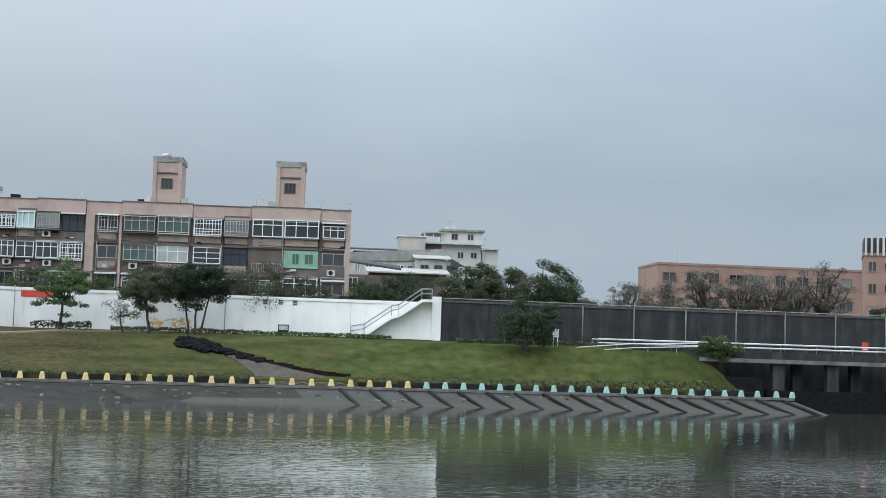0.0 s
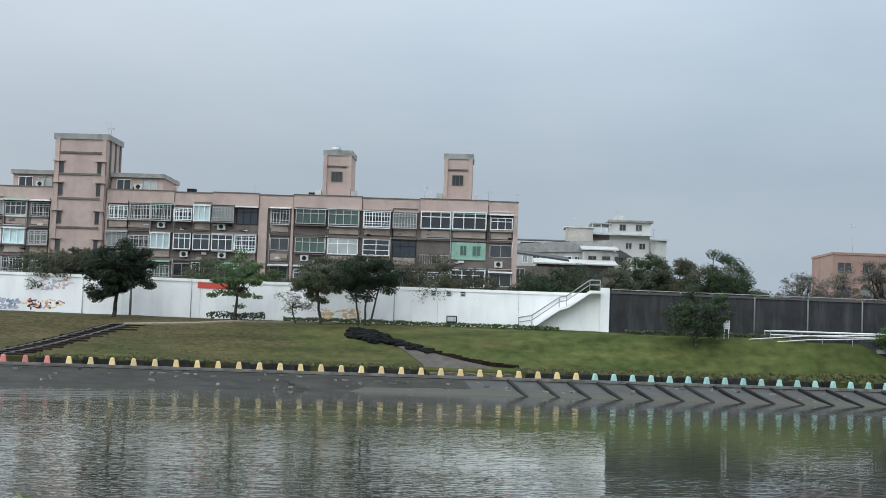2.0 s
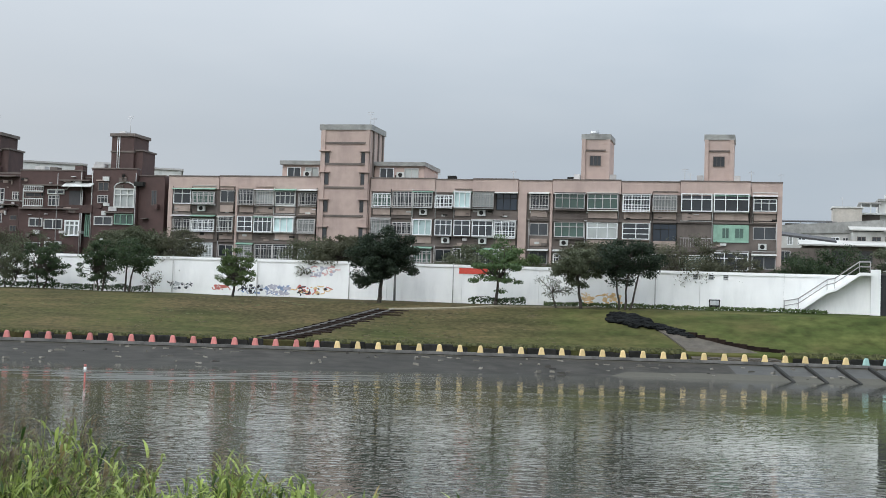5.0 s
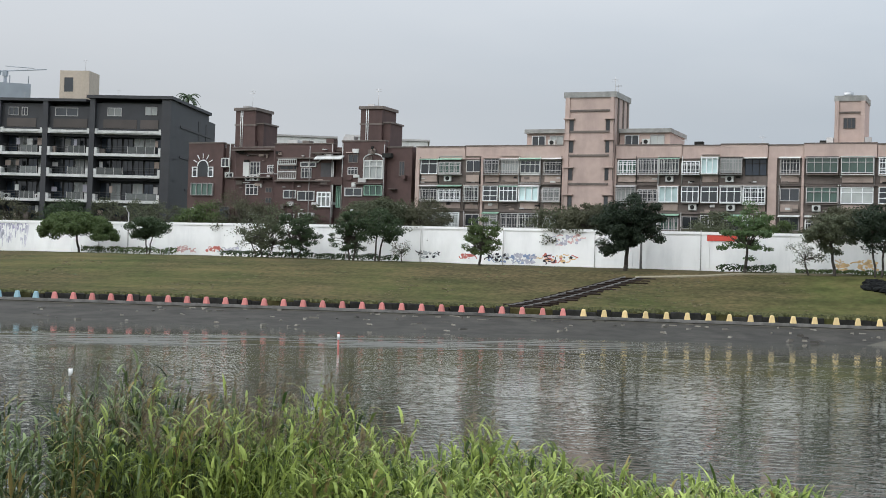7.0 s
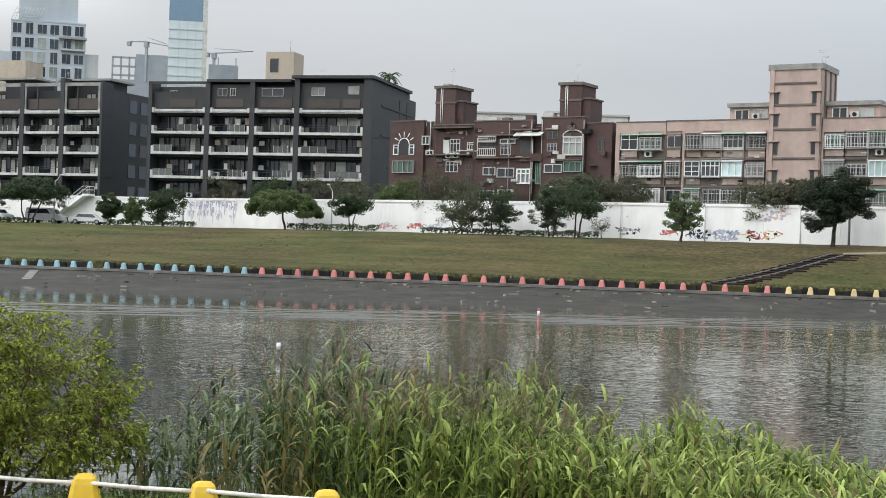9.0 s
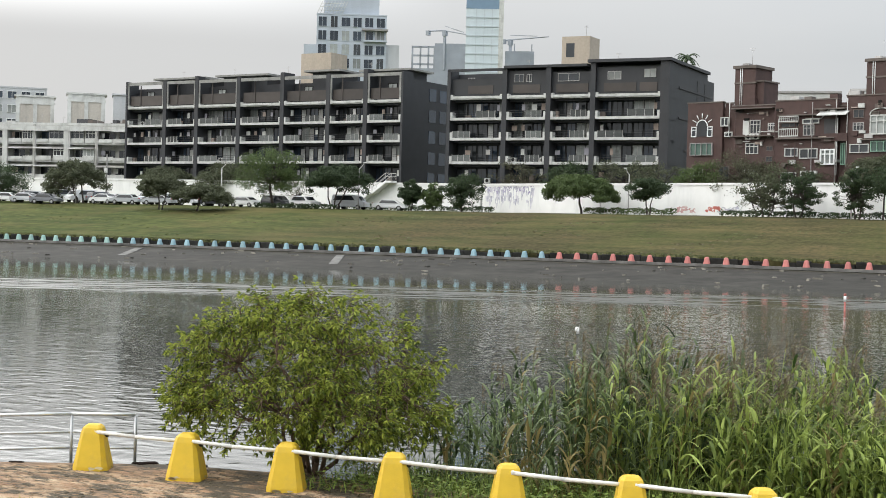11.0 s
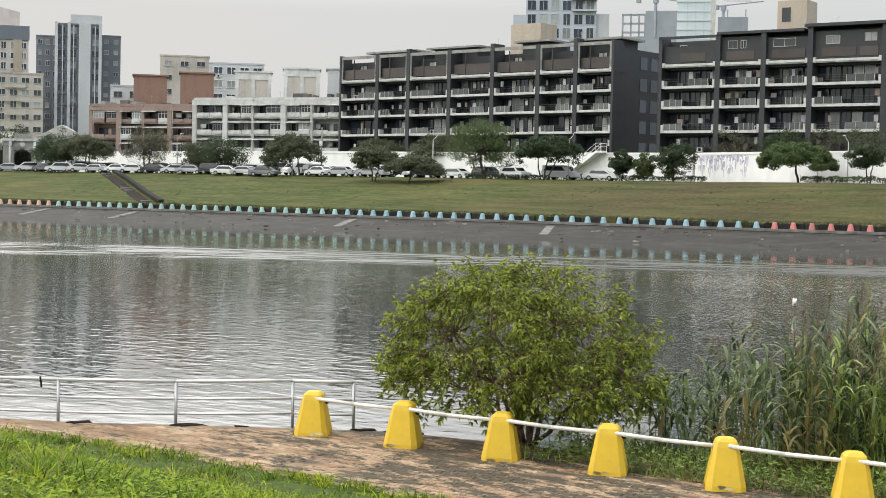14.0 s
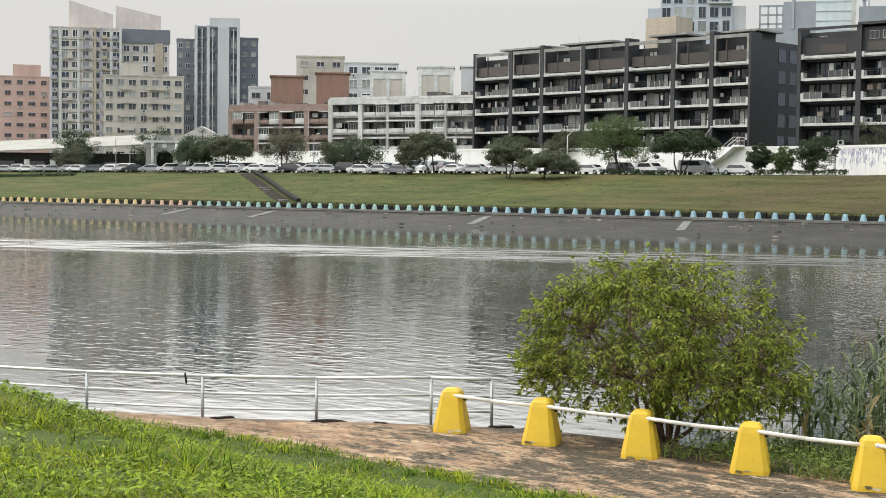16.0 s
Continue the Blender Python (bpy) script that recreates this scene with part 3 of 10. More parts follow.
def apron(x):
    """Width of the concrete apron between kerb and water."""
    return 6.0 + 6.5 * step(22, -14, x)


def near_edge(x):
    """Water's edge on the near side."""
    if x < -14.4:
        return 16.95 + 0.72 * (x + 14.4)
    return 16.95 + 0.40 * step(-14.4, -13.2, x) + 0.085 * (x + 14.4)


def lawn_edge(x):
    """Where the near lawn's foot meets the paved path."""
    return 13.5 + 0.03 * (x + 14) if x > -16 else 13.44 + 0.14 * (x + 16)


def near_z(x, y):
    e = lawn_edge(x)
    hump = 0.16 * step(-10.0, -13.0, x) * step(e - 3.0, e - 5.5, y) + 0.19 * step(-9.0, -11.5, x) * step(e - 4.6, e - 6.8, y)
    return PATH_Z + 2.0 * step(e + 0.6, e - 10.2, y) + hump if y < e else PATH_Z


def far_z(x, y):
    b, w, p = bank_y(x), wall_y(x), plateau(x)
    c = b + 0.66 * (w - b)
    if y < b + 1.3:
        return KERB_Z
    if y < c:
        k = (y - b - 1.3) / (c - b - 1.3)
        z = KERB_Z + 0.45 + (p - 0.8 - KERB_Z) * (0.75 * k + 0.25 * step(0, 1, k))
    else:
        z = p - 0.35 + 0.35 * min(1.0, (y - c) / (w - c))
    return KERB_Z + (z - KERB_Z) * max(0.0, min(1.0, (69.6 - x) / 5.2))


def build_ground():
    xs = sorted(set([-3000, -2000, -1300, -900, -650, -500, -420] + list(range(-360, -24, 4)) + list(range(-24, 24, 2)) + list(range(24, 69, 3)) +
                    [69.5, 70.1, 75, 82, 90, 120, 200, 400, 800, 1600, 3000]))
    bm = bmesh.new()
    rows = []
    for x in xs:
        b, w = bank_y(x), wall_y(x)
        if x > BANK_END + 0.2:
            w = 142.0
        cx = max(-40, min(60, x))
        ne, le = near_edge(max(-26, cx)), lawn_edge(cx)
        pts = [(-3000, 2.3), (-400, 2.3), (-60, 2.3), (-8, 2.3)]
        pts += [(y, near_z(cx, y)) for y in (0, 2, 3.5, 4.5, 5.3, 6.1, 6.9, 7.7, 8.5, 9.3, 10.1, 10.9, 11.7, 12.5)]
        pts += [(le, PATH_Z), (max(ne - 0.1, le + 0.4), PATH_Z), (max(ne - 0.1, le + 0.4) + 0.5, -0.25), (ne + 8, -1.6), (70, -2.5)]
        inside = x < BANK_END + 0.2
        pts += [(b - 22.0, -1.8), (b - 0.6, 0.75 if inside else -1.3), (b + 0.25, KERB_Z - 0.12 if inside else -1.3), (b + 1.3, KERB_Z if inside else -1.3)]
        c = b + 0.66 * (w - b)
        ys = [b + 1.32] + [b + 1.3 + (c - b - 1.3) * k / 10 for k in range(1, 11)] + [c + (w - c) * k / 5 for k in range(1, 6)]
        if inside:
            pts += [(y, far_z(x, y) + 0.10 * noise.noise((x * 0.12, y * 0.2, 0)) + 0.05 * noise.noise((x * 0.5, y * 0.6, 3))) for y in ys]
        else:
            pts += [(y, -1.3) for y in ys[:-1]] + [(ys[-1], plateau(x))]
        pts += [(w + 40, plateau(x)), (w + 200, 6), (w + 800, 6), (max(w, 150) + 3000, 6)]
        rows.append([bm.verts.new((x, y, z)) for y, z in pts])
    n = len(rows[0])
    for i in range(len(xs) - 1):
        for j in range(n - 1):
            f = bm.faces.new((rows[i][j], rows[i + 1][j], rows[i + 1][j + 1], rows[i][j + 1]))
            f.smooth = j != 26
            f.material_index = 1 if j < 18 else 3 if j == 18 else 2 if j < 26 else 0
    solo("ground", bm, [M_GRASS_FAR, M_GRASS_NEAR, M_MUD, M_PATH], "grassy river banks with patchy dry turf", "ground", kind="structure")


build_ground()
bm = bmesh.new()
wv = [bm.verts.new(p) for p in ((-3000, 5, 0), (3000, 5, 0), (3000, 160, 0), (-3000, 160, 0))]
bm.faces.new(wv)
solo("water", bm, M_WATER, "calm grey-green river water with small ripples", "water", kind="structure")

# ---- far bank: apron, kerb, ribs, bollards ----
def strip(name, xs, section, material, label, category):
    """A long solid along the bank: section(x) gives its outline as (y, z) points."""
    bm = bmesh.new()
    rings = [[bm.verts.new((x, y, z)) for y, z in section(x)] for x in xs]
    n = len(rings[0])
    for a, b in zip(rings, rings[1:]):
        for j in range(n):
            bm.faces.new((a[j], a[(j + 1) % n], b[(j + 1) % n], b[j]))
    bm.faces.new(rings[0][::-1])
    bm.faces.new(rings[-1])
    bmesh.ops.recalc_face_normals(bm, faces=bm.faces)
    return solo(name, bm, material, label, category, kind="structure")


BANK_XS = [-420, -340, -280] + list(range(-240, 69, 6)) + [BANK_END]
APRON_XS = [x for x in BANK_XS if x < 24]
strip("apron_east", [24.2] + [x for x in BANK_XS if x > 24.2] + [72.5],
      lambda x: [(bank_y(x) - 0.05, 1.0), (bank_y(x) - apron(x) * 1.35, -0.35), (bank_y(x) - apron(x) * 1.35, -0.7), (bank_y(x) - 0.05, 0.6)],
      M_APRON_SLAB, "grey weathered concrete apron slabs sloping into the river", "embankment")
strip("apron", APRON_XS + [24.2],
      lambda x: [(bank_y(x) - 0.05, 1.0), (bank_y(x) - apron(x) * 1.35, -0.35), (bank_y(x) - apron(x) * 1.35, -0.7), (bank_y(x) - 0.05, 0.6)],
      M_APRON, "muddy grey concrete apron sloping into the river", "embankment")
strip("kerb", BANK_XS + [72.5],
      lambda x: [(bank_y(x) - 0.06, KERB_Z - 0.22), (bank_y(x) + 0.75, KERB_Z - 0.22), (bank_y(x) + 0.75, KERB_Z + 0.02), (bank_y(x) - 0.06, KERB_Z + 0.02)],
      M_KERB_FAR, "pale concrete kerb beam along the bank", "kerb")
strip("kerb_wall", BANK_XS + [72.0],
      lambda x: [(bank_y(x) + 0.05, 0.3), (bank_y(x) + 0.6, 0.3), (bank_y(x) + 0.6, KERB_Z - 0.225), (bank_y(x) + 0.05, KERB_Z - 0.225)],
      M_STONE_DARK, "dark concrete wall under the kerb", "wall")


def bank_stones():
    """Low dark retaining blocks between the bollard walk and the turf."""
    wall = thing("retaining_wall", "low dark mossy stone retaining wall below the turf", "wall", kind="structure")
    rnd = random.Random(4)
    meshes = []
    for k in range(5):
        bm = bmesh.new()
        add_box(bm, -0.62, 0.62, -0.2, 0.2, 0, 0.50 + 0.05 * k)
        bmesh.ops.bevel(bm, geom=bm.edges[:], offset=0.05, segments=1, affect="EDGES")
        for v in bm.verts:
            v.co += Vector((rnd.uniform(-1, 1), rnd.uniform(-1, 1), rnd.uniform(-1, 1))) * 0.025
        meshes.append(mesh_of("stone", bm, M_STONE_DARK))
    x = BANK_END - 1.0
    while x > -270:
        gap = -15.2 < x < -11.2 or 21.2 < x < 29.4
        if not gap and rnd.random() > 0.06:
            ob = part("stone", rnd.choice(meshes), None, wall)
            ob.location = (x, bank_y(x) + 1.25 + rnd.uniform(-0.05, 0.05), KERB_Z - 0.12)
            ob.rotation_euler = (rnd.uniform(-0.06, 0.06), 0, rnd.uniform(-0.05, 0.05))
        x -= rnd.choice((1.22, 1.25, 1.3))


bank_stones()


def ribs():
    r = thing("apron_ribs", "row of low concrete ribs running down the apron", "embankment", kind="structure")
    bm = bmesh.new()
    add_box(bm, -0.14, 0.14, -1.0, 0.0, 0, 0.26)
    bmesh.ops.bevel(bm, geom=bm.edges[:], offset=0.03, segments=1, affect="EDGES")
    me = mesh_of("rib", bm, M_STONE_DARK)
    x = 71.0
    while x > 26:
        ob = part("rib", me, None, r)
        L = apron(x) * 1.2
        slope = math.atan2(1.35, apron(x) * 1.35)
        ob.matrix_basis = Matrix.Translation((x, bank_y(x) - 0.1, 0.98)) @ Matrix.Rotation(slope, 4, "X") @ Matrix.Diagonal((1, L, 1, 1))
        x -= 2.68
    # boat slips of pale concrete farther up the river
    bm = bmesh.new()
    add_box(bm, -0.4, 0.4, -8.0, 0.0, 0, 0.10)
    me = mesh_of("slip", bm, M_KERB_FAR)
    for x in (-77, -101, -133, -148):
        ob = part("slip", me, None, r, "pale concrete slip")
        slope = math.atan2(1.35, apron(x) * 1.35)
        ob.matrix_basis = Matrix.Translation((x, bank_y(x) - 1.5, 0.88)) @ Matrix.Rotation(0.5, 4, "Z") @ Matrix.Rotation(slope, 4, "X")


ribs()


def bollard_mesh(name, material, w=0.25, top=0.115, h=0.65):
    """Truncated pyramid of concrete with a rounded cap and softened edges."""
    bm = bmesh.new()
    rings = []
    for z, r in ((0.0, w), (0.06, w * 0.985), (h - 0.12, top * 1.16), (h - 0.05, top), (h - 0.012, top * 0.72), (h, top * 0.4)):
        c = r * 0.28
        rings.append([bm.verts.new(p) for p in ((-r + c, -r, z), (r - c, -r, z), (r, -r + c, z), (r, r - c, z),
                                                (r - c, r, z), (-r + c, r, z), (-r, r - c, z), (-r, -r + c, z))])
    for a, b in zip(rings, rings[1:]):
        for j in range(8):
            bm.faces.new((a[j], a[(j + 1) % 8], b[(j + 1) % 8], b[j]))
    bm.faces.new(rings[-1])
    bm.faces.new(rings[0][::-1])
    return mesh_of(name, bm, material)


def far_bollards():
    kinds = {"yel": (M_BOL_YEL, "faded yellow concrete bollard on the far kerb"), "red": (M_BOL_RED, "faded red concrete bollard on the far kerb"),
             "blue": (M_BOL_BLUE, "faded blue concrete bollard on the far kerb"), "teal": (M_BOL_TEAL, "faded teal concrete bollard on the far kerb"),
             "pale": (M_BOL_PALE, "faded salmon concrete bollard on the far kerb")}
    meshes = {k: bollard_mesh("bollard", m, 0.25, 0.145, 0.60) for k, (m, _) in kinds.items()}
    rnd = random.Random(9)

    def put(x, y, k):
        solo("bollard", meshes[k], None, kinds[k][1], "bollard",
             Matrix.Translation((x, y, KERB_Z + 0.02)) @ Matrix.Rotation(rnd.uniform(-0.08, 0.08), 4, "Z"), group="bollards along the far bank")
    x = 68.7
    while x > -262:
        k = "teal" if x > 35.3 else "yel" if x > -10.4 else "red" if x > -56 else "blue" if x > -104 else "teal" if x > -148.4 else "pale" if x > -160.4 else "yel"
        put(x, bank_y(x) + 0.3, k)
        x -= 1.72 if x > -140 else 1.78
    for p in ((70.4, 125.6), (71.0, 123.6), (71.9, 125.4), (72.3, 122.9)):
        put(*p, "teal")


far_bollards()


def bollard_chains():
    """Sagging chains across the foot of the ramp."""
    x = 68.7
    while x - 1.72 > 20.6:
        a, c = x, x - 1.72
        if a < 29.6 and c > 20.6:
            bm = bmesh.new()
            pts = [Vector((a + (c - a) * k / 6, bank_y(a) + 0.3, KERB_Z + 0.42 - 0.25 * (1 - (k / 3 - 1) ** 2))) for k in range(7)]
            for p, q in zip(pts, pts[1:]):
                tube(bm, p, q, 0.022, n=5)
            solo("chain", bm, M_STONE_DARK, "dark iron chain slung between bollards", "chain", group="chains at the ramp foot")
        x -= 1.72


bollard_chains()


# ---- ramps and steps on the far slope ----
def on_slope(x, y, lift=0.0):
    return Vector((x, y, far_z(x, y) + lift))


def slope_band(bm, p, q, half, lift, n=14, mi=0, across=(1, 0)):
    """A band draped on the slope from p to q."""
    left, right = [], []
    for i in range(n + 1):
        k = i / n
        x, y = p[0] + (q[0] - p[0]) * k, p[1] + (q[1] - p[1]) * k
        left.append((x - across[0] * half, y - across[1] * half))
        right.append((x + across[0] * half, y + across[1] * half))
    for (a, b), (c, d) in zip(zip(left, right), list(zip(left, right))[1:]):
        vs = [bm.verts.new(on_slope(*v, lift)) for v in (a, b, d, c)]
        lo = [bm.verts.new(on_slope(*v, lift - 0.35)) for v in (a, b, d, c)]
        bm.faces.new(vs).material_index = mi
        for j in range(4):
            bm.faces.new((vs[j], lo[j], lo[(j + 1) % 4], vs[(j + 1) % 4])).material_index = mi
    bmesh.ops.recalc_face_normals(bm, faces=bm.faces)


def dark_steps():
    """Diagonal flight of dark slabs bedded in bare soil between two pale kerbs."""
    st = thing("bank_steps", "diagonal steps of dark stone slabs up the turf slope", "steps", kind="structure")
    p, q = Vector((-14.8, 123.5)), Vector((-5.2, 136.0))
    n = 15
    rnd = random.Random(6)
    bm = bmesh.new()
    slope_band(bm, p, q, 1.5, 0.04)
    part("soil_bed", bm, M_SLAB, st, "dark soil between the slabs")
    meshes = []
    for k in range(3):
        bm = bmesh.new()
        add_box(bm, -2.1 + 0.3 * k, 2.2 - 0.2 * k, -0.24, 0.24, -0.28, 0.06)
        bmesh.ops.bevel(bm, geom=bm.edges[:], offset=0.04, segments=1, affect="EDGES")
        for v in bm.verts:
            v.co += Vector((rnd.uniform(-1, 1), rnd.uniform(-1, 1), rnd.uniform(-1, 1))) * 0.03
        meshes.append(mesh_of("stone_slab", bm, M_SLAB))
    for i in range(n):
        c = p.lerp(q, (i + 0.5) / n)
        ob = part("stone_slab", rnd.choice(meshes), None, st)
        ob.location = on_slope(c.x + rnd.uniform(-0.35, 0.35) + 0.9 * step(9, 13, i), c.y, 0.03)
    for s in (-0.75, 0.75):
        bm = bmesh.new()
        slope_band(bm, (p.x + s, p.y), (q.x + s, q.y), 0.05, 0.15)
        part("kerb_rail", bm, M_KERB_FAR, st, "grey concrete kerb")
    # trodden line along the crest from the head of the steps
    bm = bmesh.new()
    for a, c in (((-5.0, 136.0), (1.5, 136.6)), ((1.5, 136.6), (8.0, 138.4)), ((8.0, 138.4), (15.0, 140.6))):
        slope_band(bm, a, c, 0.28, 0.12, 6, 0, (0, 1))
    solo("crest_path", bm, M_SOIL_PALE, "narrow trodden earth path along the turf crest", "path", kind="structure")


dark_steps()


def rock_ramp():
    """Soil ramp that fans out to the kerb, a low block wall on one side and dark rubble at its head."""
    bm = bmesh.new()
    left = [(19.3, 129.6), (19.9, 128.4), (20.5, 126.8), (21.0, 125.2), (21.4, 123.4)]
    right = [(21.6, 129.2), (22.6, 127.8), (24.6, 126.3), (26.6, 125.1), (29.2, 123.4)]
    n = 8
    for (a, b), (c, d) in zip(zip(left, right), list(zip(left, right))[1:]):
        for i in range(n):
            ring = []
            for (p, q), k in (((a, b), i / n), ((a, b), (i + 1) / n), ((c, d), (i + 1) / n), ((c, d), i / n)):
                x, y = p[0] + (q[0] - p[0]) * k, p[1] + (q[1] - p[1]) * k
                ring.append(on_slope(x, y, 0.12))
            vs, lo = [bm.verts.new(v) for v in ring], [bm.verts.new(v - Vector((0, 0, 0.4))) for v in ring]
            bm.faces.new(vs)
            for j in range(4):
                bm.faces.new((vs[j], lo[j], lo[(j + 1) % 4], vs[(j + 1) % 4]))
    bmesh.ops.remove_doubles(bm, verts=bm.verts, dist=0.001)
    bmesh.ops.recalc_face_normals(bm, faces=bm.faces)
    solo("bank_ramp", bm, M_SOIL, "trodden brown soil ramp cut through the turf slope", "ramp", kind="structure")
    wall = thing("ramp_wall", "low dark stone wall along the ramp", "wall", kind="structure")
    rnd = random.Random(12)
    line = [Vector(p) for p in ((21.9, 128.5), (22.6, 127.9), (24.2, 126.8), (25.9, 125.9), (27.6, 125.2), (29.6, 124.9))]
    meshes = []
    for k in range(4):
        bm = bmesh.new()
        add_box(bm, -0.34, 0.34, -0.17, 0.17, -0.4, 0.30 + 0.04 * k)
        bmesh.ops.bevel(bm, geom=bm.edges[:], offset=0.03, segments=1, affect="EDGES")
        meshes.append(mesh_of("block", bm, M_SLAB))
    for a, c in zip(line, line[1:]):
        m = max(1, round((c - a).length / 0.70))
        for i in range(m):
            v = a.lerp(c, (i + 0.5) / m)
            ob = part("block", rnd.choice(meshes), None, wall)
            ob.location = on_slope(v.x, v.y, 0.0)
            ob.rotation_euler = (0, 0, math.atan2(c.y - a.y, c.x - a.x) + rnd.uniform(-0.05, 0.05))
    heap = thing("rubble_edge", "dark mossy boulders heaped along the ramp", "rocks", kind="structure")
    meshes = []
    for k in range(6):
        bm = bmesh.new()
        bmesh.ops.create_icosphere(bm, subdivisions=2, radius=0.5)
        for v in bm.verts:
            v.co *= 1 + 0.55 * noise.noise(v.co * 2.6 + Vector((k * 9, 0, 0)))
            v.co.z *= 0.7
        meshes.append(mesh_of("boulder", bm, M_BOULDER))
    for i in range(96):
        k = rnd.random()
        wide = 1.1 if k < 0.45 else 0.55
        x, y = 15.6 + 6.4 * k + rnd.uniform(-1.0, 1.0) * wide, 133.5 - 5.4 * k + rnd.uniform(-0.8, 0.8) * wide
        ob = part("boulder", rnd.choice(meshes), None, heap)
        s = rnd.uniform(0.45, 1.0) * (1.15 - 0.55 * k)
        ob.matrix_basis = Matrix.Translation(on_slope(x, y, 0.10)) @ Matrix.Rotation(rnd.uniform(0, 6), 4, "Z") @ Matrix.Diagonal((s * 1.5, s * 1.1, s * 0.9, 1))


rock_ramp()


def west_ramp():
    """Worn stair path with a dark sloping wall beside it at the west end."""
    bm = bmesh.new()
    slope_band(bm, (-133.9, 116.4), (-184.4, 150.9), 0.75, 0.06, across=(0.5, 0.85))
    solo("west_ramp", bm, M_SLAB, "worn grey path down the western slope", "path", kind="structure")
    bm = bmesh.new()
    slope_band(bm, (-133.0, 117.5), (-183.5, 152.0), 0.30, 0.55, across=(0.5, 0.85))
    solo("west_ramp_wall", bm, M_STONE_DARK, "dark sloping wall beside the western path", "wall", kind="structure")
    st = thing("path_steps", "pale broken slabs set as steps in the worn path", "steps", kind="structure")
    rnd = random.Random(2)
    for i in range(17):
        k = (i + 0.5) / 17
        x, y = -133.9 - 50.5 * k, 116.4 + 34.5 * k
        if rnd.random() < 0.3:
            continue
        bm = bmesh.new()
        add_box(bm, -rnd.uniform(0.3, 0.8), rnd.uniform(0.3, 0.8), -0.3, 0.3, -0.2, 0.16)
        ob = part("slab", bm, rnd.choice((M_CONC, M_KERB, M_KERB_FAR)), st)
        ob.matrix_basis = Matrix.Translation(on_slope(x, y)) @ Matrix.Rotation(radians(58), 4, "Z")


west_ramp()


# ---- flood wall ----
def flood_wall(P, Q, n, piece_m):
    L = math.hypot(Q[0] - P[0], Q[1] - P[1])
    base = along(P, Q)
    w = thing("wall_flood", "whitewashed concrete flood wall with faded graffiti", "wall", base, kind="structure")
    for i in range(n):
        u0, u1 = L * i / n + 0.012, L * (i + 1) / n - 0.012
        x0, x1 = P[0] + (Q[0] - P[0]) * i / n, P[0] + (Q[0] - P[0]) * (i + 1) / n
        for name, d0, d1, lo, hi, mm in (("wall_panel", 0.0, 0.45, None, -0.28, piece_m), ("coping", -0.10, 0.55, -0.28, 0.0, M_WHITE_WALL)):
            bm = bmesh.new()
            add_box(bm, u0, u1, d0, d1, 0, 1)
            for v in bm.verts:
                x = x0 if abs(v.co.x - u0) < 1e-4 else x1
                t = wall_top(x)
                v.co.z = (t + hi) if v.co.z > 0.5 else (plateau(x) - 1.2 if lo is None else t + lo)
            part(name, bm, mm, w)
    return w


flood_wall((-90.0, wall_y(-90)), (40.2, wall_y(40.2)), 17, M_WHITE_WALL)
flood_wall((-92.5, wall_y(-92.5)), (-90.3, wall_y(-90.3)), 1, M_WHITE_WALL)
flood_wall((-340.0, wall_y(-340)), (-92.6, wall_y(-92.6)), 24, M_WHITE_WALL)
WALL_A = along((-90.0, wall_y(-90)), (40.2, wall_y(40.2)))
WALL_B = along((-340.0, wall_y(-340)), (-92.6, wall_y(-92.6)))


def graffiti(u0, u1, z0, z1, colors, seed, count, frame_m, label):
    """Painted marks on the wall: small rounded patches of colour, 4 mm proud."""
    rnd = random.Random(seed)
    g = thing("graffiti", label, "graffiti", frame_m)
    for ci, c in enumerate(colors):
        bm = bmesh.new()
        for _ in range(int(count * 1.4)):
            cu, cz = rnd.uniform(u0, u1), rnd.uniform(z0, z1)
            r = rnd.uniform(0.06, 0.21)
            if rnd.random() < 0.45:
                # a bent brush stroke
                pts = [Vector((cu, cz))]
                a = rnd.uniform(0, 6.283)
                for _ in range(5):
                    a += rnd.uniform(-0.9, 0.9)
                    pts.append(pts[-1] + Vector((math.cos(a), math.sin(a) * 0.8)) * rnd.uniform(0.1, 0.24))
                y = -0.007 - 0.002 * ci
                for p, q in zip(pts, pts[1:]):
                    d = (q - p).normalized() * 0.055
                    bm.faces.new([bm.verts.new((v.x, y, min(max(v.y, z0 - 0.1), z1 + 0.1))) for v in (p + Vector((-d.y, d.x)), p + Vector((d.y, -d.x)), q + Vector((d.y, -d.x)), q + Vector((-d.y, d.x)))])
                continue
            n = 9
            ring = [bm.verts.new((cu + r * 1.5 * rnd.uniform(0.5, 1.2) * math.cos(2 * math.pi * i / n), -0.006 - 0.002 * ci,
                                  cz + r * rnd.uniform(0.5, 1.3) * math.sin(2 * math.pi * i / n))) for i in range(n)]
            bm.faces.new(ring)
        tagged(part("paint_patch", bm, c, g), kind="stuff")


C_BLACK = mat("black_spray_paint", (0.03, 0.03, 0.04), 0.8, var=0.2)
C_BLUE = mat("blue_spray_paint", (0.27, 0.35, 0.52), 0.8, var=0.3)
C_RED = mat("red_spray_paint", (0.56, 0.17, 0.14), 0.8, var=0.3)
C_ORANGE = mat("orange_spray_paint", (0.74, 0.52, 0.27), 0.8, var=0.3)
C_PINK = mat("pink_spray_paint", (0.66, 0.42, 0.40), 0.8, var=0.2)
C_LILAC = mat("faded_violet_paint", (0.50, 0.50, 0.58), 0.8, var=0.3)
C_GREY = mat("faded_grey_paint", (0.50, 0.52, 0.53), 0.8, var=0.3)
